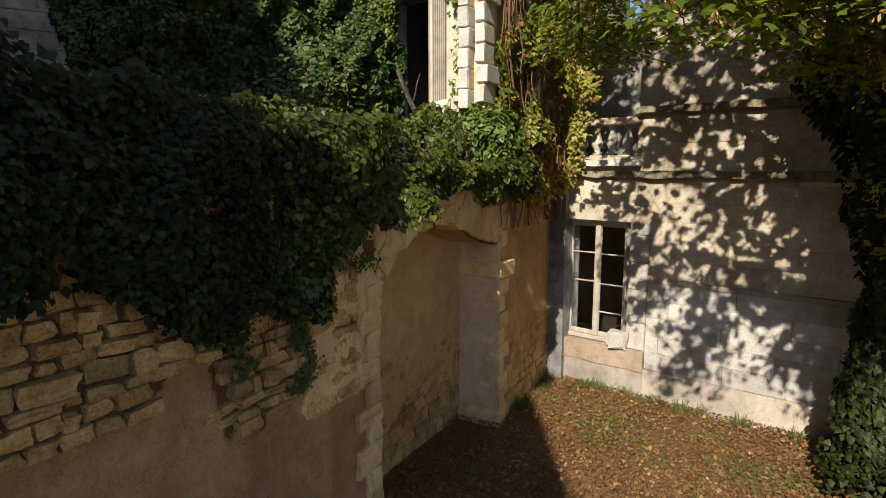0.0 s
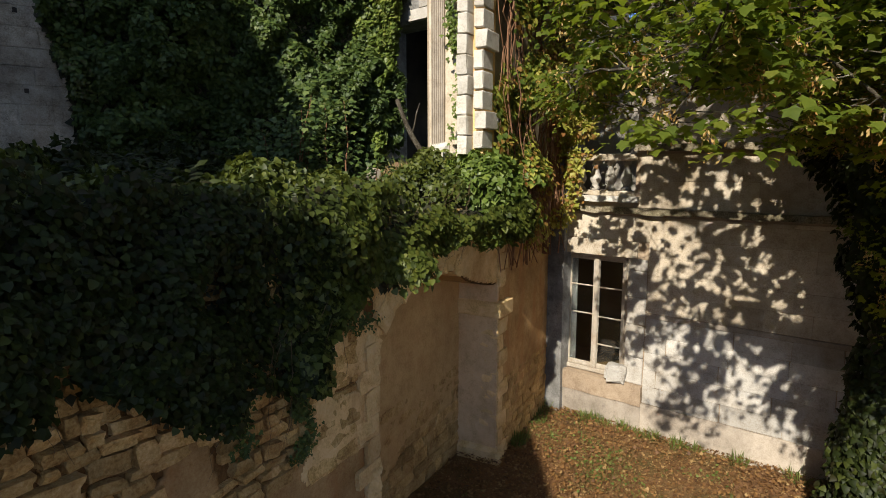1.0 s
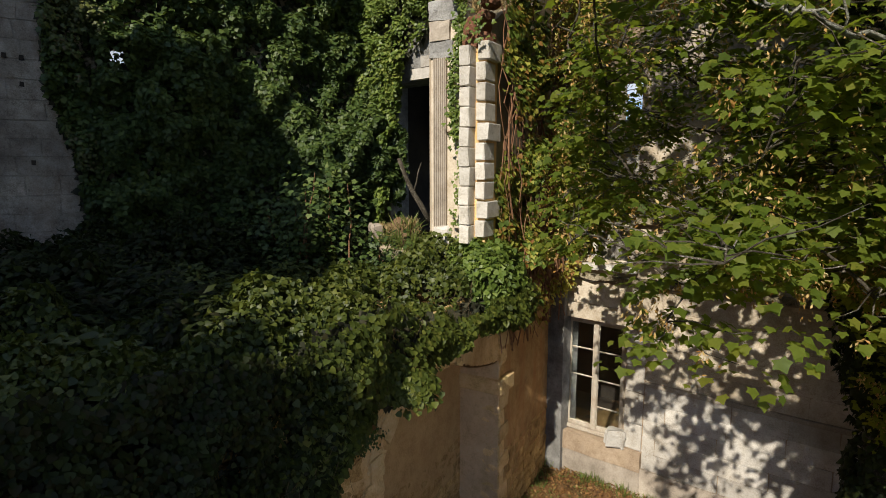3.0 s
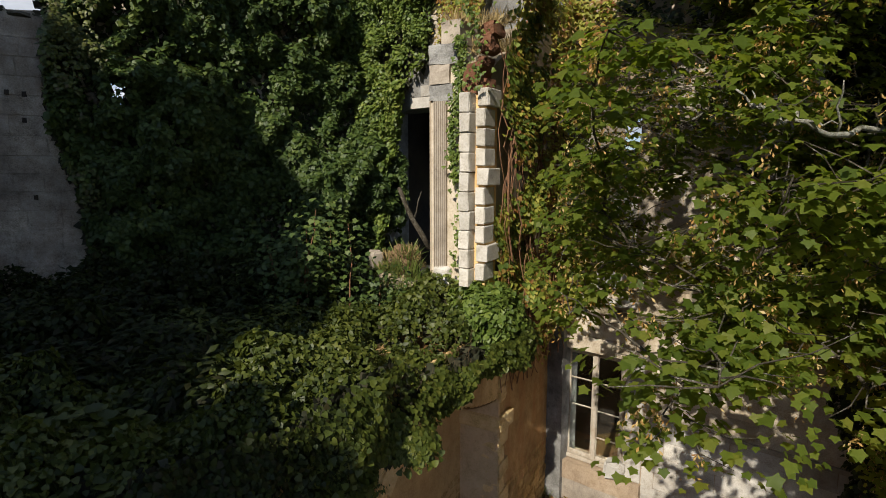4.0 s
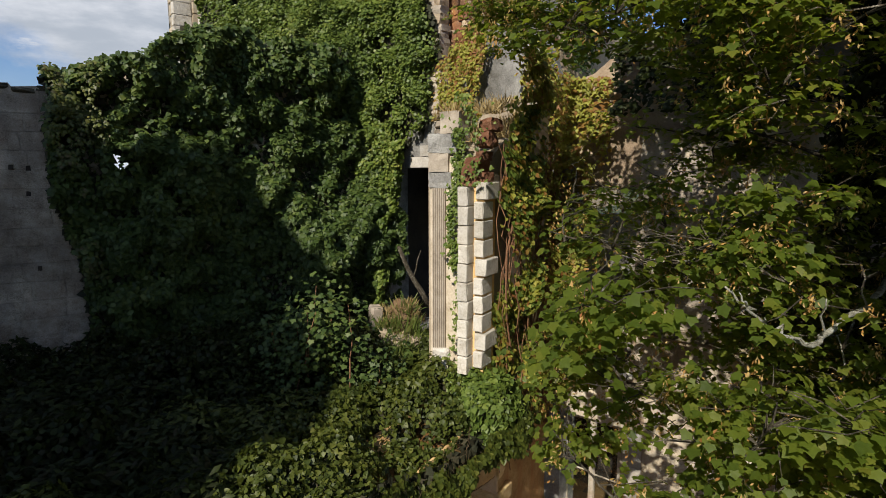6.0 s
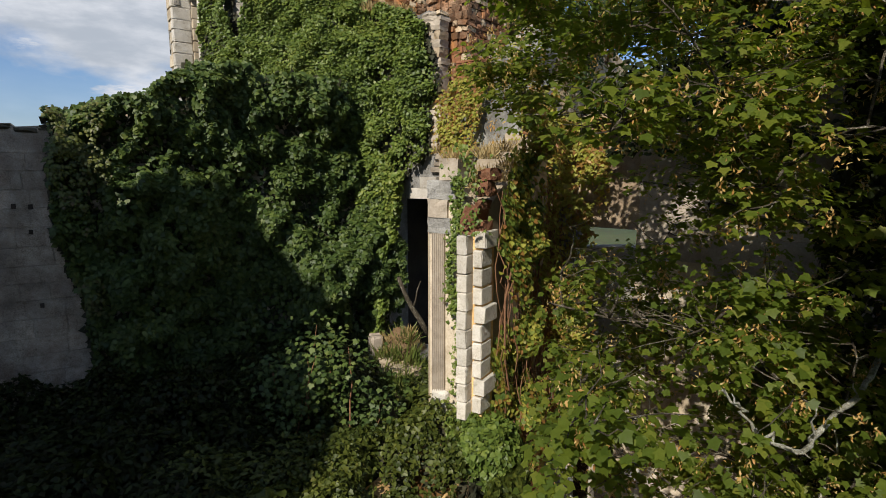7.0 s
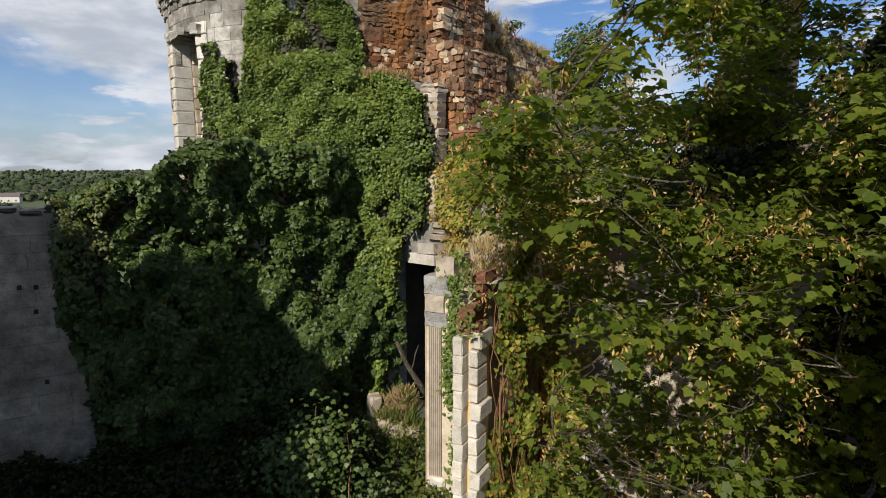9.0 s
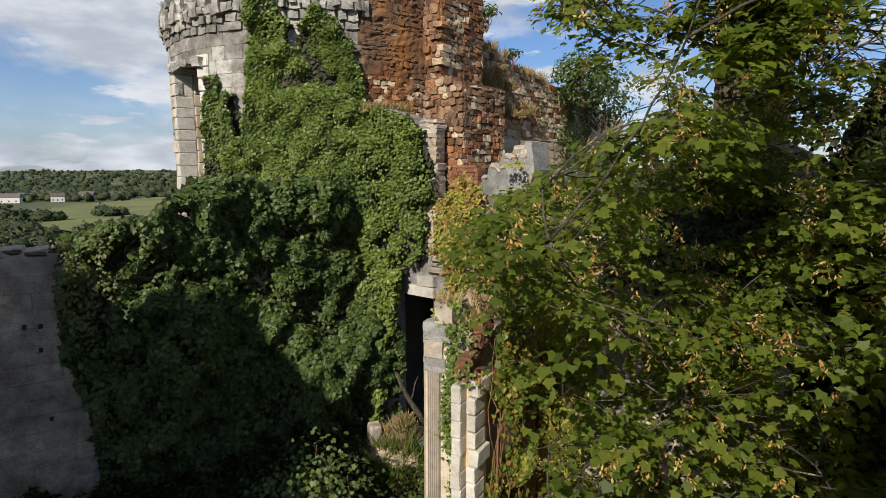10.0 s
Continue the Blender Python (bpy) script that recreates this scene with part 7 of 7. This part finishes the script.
        for q in ((0, 1, 5, 4), (2, 3, 4, 5), (0, 4, 3), (1, 2, 5), (0, 3, 2, 1)):
            bm.faces.new([vs[k] for k in q])
        part("roof", bm, roof_m, root)
        for k in range(3):
            bm = bmesh.new()
            xx = -w / 2 + w * (k + 0.5) / 3
            box(bm, xx - 0.6, xx + 0.6, -d / 2 - 0.06, -d / 2 + 0.1, 1.2, 2.8)
            part("window", bm, dark_m, root)


valley()


# ---- stones of the walls ----
def window_wall_stones():
    k = 0
    for x0, x1, z0, z1, h0, h1, l0, l1 in ((1.80, 6.4, 0.525, 1.995, 0.285, 0.30, 0.55, 0.95), (1.80, 6.4, 2.08, 3.655, 0.29, 0.32, 0.5, 0.95), (-0.1, 1.80, 3.24, 3.655, 0.40, 0.415, 0.5, 0.8),
                                           (1.60, 6.4, 3.795, 4.655, 0.42, 0.44, 0.7, 1.2), (1.54, 7.4, 4.805, 10.9, 0.4, 0.5, 0.8, 1.5)):
        for x, z, l, h in courses(x0, x1, z0, z1, h0, h1, l0, l1):
            if z > 9.0 and z + h / 2 > float(np.interp(x, [1.5, 2.1, 2.7, 3.4, 4.1, 4.9, 5.6, 6.5], [9.3, 9.5, 10.0, 10.5, 10.1, 10.4, 9.8, 9.3])):
                continue
            src = (BLOCK_GREY if random.random() < 0.5 else BLOCK) if z0 > 4.7 else BLOCK if z0 > 2.05 else BLOCK_WHITE
            piece("stone_block", src[k % 4], wall_window, WALL_W, x, -random.uniform(0.0, 0.005), z, l - 0.005, 0.05, h - 0.005)
            k += 1


def plaster_edge(s):
    return float(np.interp(s, [-3.7, -3.07, -2.57, -2.3, -2.1, -1.97, -1.87, -1.5, -1.25, -1.1, -0.95, -0.8], [2.25, 2.34, 2.33, 2.5, 2.64, 2.5, 1.95, 1.88, 2.0, 2.1, 2.1, 2.0]))


def sheet(name, x0, x1, z0, z1, keep, y, step, mat, label, parent, m, relief=0.012):
    """A coat of plaster with a broken edge, on a wall."""
    nx, nz = int((x1 - x0) / step), int((z1 - z0) / step)
    bm = bmesh.new()
    grid = {}

    def vert(i, j):
        if (i, j) not in grid:
            x, z = x0 + i * step + 0.3 * step * noise.noise((i * 0.9, j * 0.9, 3)), z0 + j * step + 0.3 * step * noise.noise((i * 0.9, j * 0.9, 8))
            grid[i, j] = bm.verts.new((x, y + relief * (noise.noise((x * 1.3, z * 1.3, 0)) + 0.4 * noise.noise((x * 6, z * 6, 2))), z))
        return grid[i, j]

    for i in range(nx):
        for j in range(nz):
            if keep(x0 + (i + 0.5) * step, z0 + (j + 0.5) * step):
                bm.faces.new((vert(i, j), vert(i + 1, j), vert(i + 1, j + 1), vert(i, j + 1)))
    edge = [e for e in bm.edges if len(e.link_faces) == 1]
    r = bmesh.ops.extrude_edge_only(bm, edges=edge)
    for v in r["geom"]:
        if isinstance(v, bmesh.types.BMVert):
            v.co.y = max(v.co.y + 0.03, 0.004)
    bmesh.ops.transform(bm, matrix=m, verts=bm.verts)
    return part(name, bm, mat, parent, label, True)


def arch_wall_stones():
    k = 0
    # rough stones where the plaster has gone
    for x, z, l, h in courses(-3.9, -0.95, 1.75, 3.75, 0.075, 0.15, 0.09, 0.31):
        e = plaster_edge(x) + 0.05 * noise.noise((x * 5, z * 5, 0))
        if z < e - 0.05:
            continue
        big = random.uniform(0.86, 0.99)
        piece("rubble_stone", ROUGH_OCHRE[k % 8], wall_arch, WALL_L, x + random.uniform(-0.02, 0.02), -0.045 - random.uniform(0, 0.035), z + random.uniform(-0.015, 0.015), l * big, 0.2, h * big * random.uniform(0.9, 1.05), random.uniform(-0.12, 0.12))
        k += 1
    for _ in range(60):
        x, z = random.uniform(-3.9, -1.0), random.uniform(2.0, 3.4)
        if z > plaster_edge(x):
            w = random.uniform(0.04, 0.08)
            piece("rubble_stone", ROUGH_OCHRE[k % 8], wall_arch, WALL_L, x, -0.02, z, w * 1.4, 0.08, w, random.uniform(-0.6, 0.6))
            k += 1
    sheet("plaster_coat", -3.9, -0.2, -0.05, 2.8, lambda s, z: z < plaster_edge(s) + 0.07 * noise.noise((s * 4, z * 4, 0)) + 0.04 * noise.noise((s * 13, z * 13, 0))  and (s < -0.92 or z < 1.8), -0.03, 0.025, PLASTER, "stained brown plaster with broken edge", wall_arch, WALL_L, 0.022)
    # buff pointing smeared over the stones beside the arch
    sheet("pointing", -1.12, -0.02, 1.72, 3.3, lambda s, z: s > -1.0 + 0.14 * noise.noise((z * 3, 2, 1)) + 0.07 * noise.noise((s * 9, z * 9, 5)) and noise.noise((s * 3.1, z * 3.1, 11)) < 0.32 + 0.1 * noise.noise((s * 14, z * 14, 2)), -0.036, 0.025, POINTING, "buff lime pointing over rough stones", wall_arch, WALL_L, 0.03)
    for x, z, l, h in courses(-1.02, -0.3, 1.7, 3.3, 0.14, 0.26, 0.16, 0.42):
        piece("rubble_stone", ROUGH_OCHRE[k % 8], wall_arch, WALL_L, x, -0.022 - random.uniform(0, 0.034), z, l * 0.96, 0.2, h * 0.94, random.uniform(-0.07, 0.07))
        k += 1
    sheet("pointing", 0.0, 3.1, 2.5, 3.95, lambda s, z: z > arch_z(min(max(s, 0), 3.0)) + 0.025 + 0.02 * noise.noise((s * 9, z * 9, 1)), -0.022, 0.03, POINTING, "buff stained plaster over the arch", wall_arch, WALL_L, 0.03)
    bm = bmesh.new()
    rows = []
    for k in range(31):
        a = ARCH_W * k / 30
        rows.append([bm.verts.new(WALL_L @ Vector((a, y, arch_z(a) - 0.012))) for y in (0.0, 0.2, 0.42, 0.615)])
    for a, b in zip(rows, rows[1:]):
        for k in range(3):
            bm.faces.new((a[k], b[k], b[k + 1], a[k + 1]))
    part("soffit", bm, NICHE, wall_arch, "plastered underside of the broken arch", True)
    # dressed jamb on the near side, worn and out of line
    z, k = 0.0, 0
    while z < 2.62:
        h = random.uniform(0.19, 0.34)
        l = random.uniform(0.30, 0.42) if k % 2 else random.uniform(0.18, 0.26)
        piece("jamb_stone", JAMB[k % 5], wall_arch, WALL_L, -l / 2 + 0.014 + random.uniform(-0.006, 0.006), -0.055 - random.uniform(0, 0.02), z + h / 2, l, 0.42, h * 1.0, random.uniform(-0.02, 0.02))
        z += h
        k += 1
    # broken edge of the arch, near half
    for j in range(10):
        s0 = 0.02 + 0.19 * j
        z0 = arch_z(s0)
        t = math.atan((arch_z(s0 + 0.02) - arch_z(s0 - 0.02)) / 0.04)
        w = random.uniform(0.17, 0.27)
        piece("arch_stone", JAMB[j % 5], wall_arch, WALL_L, s0 - math.sin(t) * 0.1, -0.03 - random.uniform(0, 0.03), z0 + math.cos(t) * 0.1 + random.uniform(-0.02, 0.01), w, 0.4, random.uniform(0.2, 0.28), -t + random.uniform(-0.15, 0.15))
    # far jamb: quoins, impost and reveal
    z, k = 0.02, 0
    while z < 2.2:
        h = 0.245
        l = 0.20 if k % 2 else 0.36
        piece("quoin", JAMB[k % 5], wall_arch, WALL_L, 3.0 + l / 2 - 0.03, -0.055 - random.uniform(0, 0.012), z + h / 2, l, 0.3, h - 0.014, random.uniform(-0.012, 0.012))
        z += h
        k += 1
    while z < 3.8:
        if z > 2.5:
            l = 0.22 if k % 2 else 0.34
            piece("quoin", JAMB[k % 5], wall_arch, WALL_L, 3.0 + l / 2 - 0.03, -0.055 - random.uniform(0, 0.012), z + 0.12, l, 0.3, 0.23)
        z += 0.245
        k += 1
    bm = bmesh.new()
    box(bm, 2.93, 3.42, -0.10, 0.66, 2.26, 2.50, WALL_L, bevel=0.02, wobble=0.008)
    part("impost", bm, OCHRE_JAMB, wall_arch, "projecting impost block")
    bm = bmesh.new()
    box(bm, 2.965, 3.02, -0.035, 0.625, -0.1, 2.78, WALL_L, bevel=0.006)
    part("reveal", bm, REVEAL, wall_arch, "pale plastered reveal")
    bm = bmesh.new()
    box(bm, 2.9, 3.12, -0.10, 0.6, -0.1, 0.22, WALL_L, bevel=0.05, wobble=0.03)
    part("foot_stone", bm, OCHRE_JAMB, wall_arch, "pale worn foot stone")
    sheet("plaster_coat", 3.05, 5.5, 0.3, 3.9, lambda s, z: not (s < 3.12 and z < 2.2) and z > 0.75 + 0.5 * noise.noise((s * 1.6, z * 0.8, 4)) + 0.2 * noise.noise((s * 6, z * 6, 0)), -0.02, 0.04, PLASTER, "brown render with crumbled foot", wall_arch, WALL_L)
    for x, z, l, h in courses(3.1, 5.45, 0.0, 1.25, 0.13, 0.22, 0.15, 0.34):
        piece("rubble_stone", ROUGH_OCHRE[k % 8], wall_arch, WALL_L, x, -0.03, z, l * 0.97, 0.14, h * 0.95, random.uniform(-0.06, 0.06))
        k += 1
    # bared stones low in the niche
    sheet("plaster_coat", 0.0, 3.0, 0.0, 3.6, lambda s, z: z > 0.62 + 0.35 * noise.noise((s * 1.7, 3, 4)) + 0.15 * noise.noise((s * 6, z * 6, 0)) + 0.35 * math.exp(-((s - 2.2) / 0.5) ** 2), -0.02, 0.04, NICHE, "smooth brown plaster", wall_niche, WALL_L @ pose(0, 0.62, 0))
    for x, z, l, h in courses(0.0, 3.0, 0.0, 1.45, 0.15, 0.24, 0.2, 0.45):
        piece("rubble_stone", ROUGH_OCHRE[k % 8], wall_niche, WALL_L @ pose(0, 0.62, 0), x, -0.022, z, l, 0.12, h, random.uniform(-0.05, 0.05))
        k += 1


def far_wall_stones():
    k = 0
    holes = ((-0.02, 7.36), (-0.25, 7.38), (-0.05, 6.94), (0.0, 5.69))
    for x, z, l, h in courses(-2.6, 0.75, 3.9, 8.55, 0.29, 0.33, 0.4, 0.85):
        piece("stone_block", BLOCK_MOSS[k % 2] if z > 8.25 and random.random() < 0.45 else BLOCK_FAR[k % 5], wall_far, WALL_G, x, -random.uniform(0.0, 0.012), z, l - 0.008, 0.1, h - 0.008)
        k += 1
    # putlog holes: near-black boxes on the stones paint their shade
    for hx, hz in holes:
        bm = bmesh.new()
        box(bm, hx - 0.03, hx + 0.03, -0.016, 0.02, hz - 0.045, hz + 0.035, WALL_G, wobble=0.008)
        part("putlog_hole", bm, DARK, wall_far, "small dark patch painted as a putlog hole's shade")
    x = -3.0
    while x < 1.4:
        l = random.uniform(0.16, 0.4)
        piece("coping_stone", ROUGH_MOSS[k % 3], wall_far, WALL_G, x + l / 2, -0.02, 8.62 + random.uniform(-0.02, 0.04), l, 0.64, random.uniform(0.06, 0.11))
        x += l
        k += 1


def tower_stones():
    k = 0
    rest = []
    for z, h in [(10.9 + 0.3 * j, 0.3) for j in range(7)] + [(13.0, 0.17), (13.17, 0.2), (13.37, 0.18)]:
        phi = radians(-80) + random.uniform(0, 0.1)
        while phi < radians(8):
            l = random.uniform(0.35, 0.65) if h > 0.25 else random.uniform(0.18, 0.36)
            mid = math.degrees(phi + l / 2 / TR)
            if not (-62.5 < mid < -41 and z < 12.3):
                top = z > 12.9
                piece("stone_block", ROUGH_TOWER[k % 6] if top else BLOCK_TOWER[k % 5], tower_ob, tower_frame(phi + l / 2 / TR), 0, -0.010 - random.uniform(0, 0.05 if top else 0.008) - 0.28 * max(0.0, z - 12.95), z + h / 2, l * (random.uniform(0.84, 1.0) if top else 1.0) - 0.006, 0.12 + 0.28 * max(0.0, z - 12.95), h * (random.uniform(0.85, 1.1) if top else 1.0) - 0.006, random.uniform(-0.06, 0.06) if top else 0.0)
                k += 1
            phi += l / TR
    # ragged rim
    for row in range(3):
        phi = radians(-85)
        while phi < radians(10):
            l = random.uniform(0.14, 0.3)
            piece("rim_stone", ROUGH_TOWER[k % 6], tower_ob, tower_frame(phi + l / 2 / TR), 0, -0.10 - random.uniform(0, 0.14), 13.5 + 0.19 * row + random.uniform(-0.08, 0.08), l * random.uniform(0.7, 1.1), 0.5, random.uniform(0.14, 0.34), random.uniform(-0.22, 0.22))
            phi += l / TR * (1.0 if row == 0 else random.uniform(1, 1.6 + 0.9 * row))
            k += 1
    # dressed window frame: rough quoins outside, a white edge and a buff reveal
    z = 9.5
    while z < 12.3:
        h = random.uniform(0.22, 0.34)
        piece("quoin", BLOCK_LIME_ROUGH[k % 3], tower_ob, tower_frame(radians(-64.2)), random.uniform(-0.03, 0.03), -0.05 - random.uniform(0, 0.04), z + h / 2, random.choice((0.26, 0.36)), 0.3, h - 0.02)
        piece("jamb_stone", BLOCK_FRAME[k % 4], tower_ob, tower_frame(radians(-60.9)), 0, -0.075 - random.uniform(0, 0.015), z + h / 2, 0.15, 0.42, h - 0.012)
        piece("reveal_stone", BLOCK_LIME_ROUGH[k % 3], tower_ob, tower_frame(radians(-60.0)), 0, 0.36, z + h / 2 + 0.06, 0.12, 0.34, h - 0.012)
        piece("jamb_stone", BLOCK_FRAME[k % 4], tower_ob, tower_frame(radians(-41.8)), 0, -0.06 - random.uniform(0, 0.02), z + h / 2, random.choice((0.26, 0.36)), 0.6, h - 0.012)
        z += h
        k += 1
    for j in range(6):
        piece("lintel_stone", ROUGH_TOWER[j % 4], tower_ob, tower_frame(radians(-61 + 3.6 * j)), 0, -0.14 - random.uniform(0, 0.05), 12.40 + random.uniform(-0.03, 0.05), 0.32, 0.6, random.uniform(0.15, 0.24), random.uniform(-0.15, 0.15))
    # torn red masonry
    bm = bmesh.new()
    cols = []
    for j in range(40):
        m = tower_frame(radians(8 + 68 * j / 39))
        cols.append([bm.verts.new(m @ Vector((0, -0.03 - 0.10 * noise.noise((j * 0.45, i * 0.6, 3)), 10.85 + 4.4 * i / 39))) for i in range(40)])
    for c0, c1 in zip(cols, cols[1:]):
        for i in range(39):
            bm.faces.new((c0[i], c1[i], c1[i + 1], c0[i + 1]))
    part("rubble_bed", bm, RED_RUBBLE, tower_ob, "rusty mortar bed of the torn masonry")
    count = 0
    for x, z, l, h in courses(radians(9) * TR, radians(76) * TR, 10.9, 15.2, 0.07, 0.15, 0.08, 0.24):
        m = tower_frame(x / TR)
        hollow = noise.noise((x * 1.2, z * 1.2, 3))
        if random.random() < 0.08 + 0.25 * (hollow < -0.3):
            continue
        d = -0.035 - 0.07 * hollow - random.uniform(0, 0.025)
        big = random.uniform(0.85, 1.1)
        spin = random.uniform(-0.3, 0.3) if hollow < 0.15 else random.uniform(-0.06, 0.06)
        if count < 290 and z < 13.6:
            piece("rubble_stone", ROUGH_RED[count % 7] if random.random() < 0.75 else ROUGH[count % 6], tower_ob, m, 0, d, z, l * big, 0.3, h * big, spin)
            count += 1
        else:
            rest.append(place(m, 0, d, z, l * big, 0.3, h * big, spin))
    rest_mesh("rubble_rest", ROUGH_RED, rest, RED_RUBBLE, tower_ob)
    n = 0
    for x, z, l, h in courses(1.72, 2.75, 9.2, 13.9, 0.09, 0.17, 0.1, 0.26):
        top = float(np.interp(x, [1.72, 2.05, 2.12, 2.16, 2.6, 2.8], [14.0, 13.75, 13.6, 11.9, 11.8, 11.6]))
        if z < top:
            piece("rubble_stone", (ROUGH if random.random() < 0.18 else ROUGH_RED)[n % 6], wall_stub, WALL_K, x, 0.42 - random.uniform(0, 0.09), z, l * random.uniform(0.85, 1.1), 0.3, h * random.uniform(0.85, 1.1), random.uniform(-0.2, 0.2))
            n += 1
    side = WALL_K @ pose(2.12, 0.42, 0) @ Matrix.Rotation(math.pi / 2, 4, "Z")
    for x, z, l, h in courses(0.0, 1.5, 11.7, 13.7, 0.09, 0.17, 0.1, 0.26):
        piece("rubble_stone", (ROUGH if random.random() < 0.18 else ROUGH_RED)[n % 6], wall_stub, side, x, -0.02 - random.uniform(0, 0.035), z, l * random.uniform(0.9, 1.1), 0.3, h * random.uniform(0.9, 1.1), random.uniform(-0.2, 0.2))
        n += 1
    side = WALL_K @ pose(2.72, 0.42, 0) @ Matrix.Rotation(math.pi / 2, 4, "Z")
    for x, z, l, h in courses(0.0, 1.5, 9.6, 11.7, 0.09, 0.17, 0.1, 0.26):
        piece("rubble_stone", (ROUGH if random.random() < 0.18 else ROUGH_RED)[n % 6], wall_stub, side, x, -0.02 - random.uniform(0, 0.035), z, l * random.uniform(0.85, 1.1), 0.3, h * random.uniform(0.85, 1.1), random.uniform(-0.2, 0.2))
        n += 1
    for x, z, l, h in courses(0.0, 5.2, 9.6, 10.9, 0.2, 0.32, 0.3, 0.55):
        piece("rubble_stone", ROUGH[int(x * 17) % 6], wall_behind, WALL_B, x, -0.04 - random.uniform(0, 0.05), z, l * 1.02, 0.3, h * 1.02, random.uniform(-0.1, 0.1))
    n = 0
    for x, z, l, h in courses(0.0, 5.2, 10.9, 13.4, 0.09, 0.18, 0.12, 0.3):
        if z < behind_top(x) - 0.03:
            piece("rubble_stone", (ROUGH if random.random() < 0.7 else ROUGH_RED)[n % 5], wall_behind, WALL_B, x, -0.04 - random.uniform(0, 0.05), z, l, 0.3, h, random.uniform(-0.15, 0.15))
            n += 1


window_wall_stones()
arch_wall_stones()
far_wall_stones()
tower_stones()
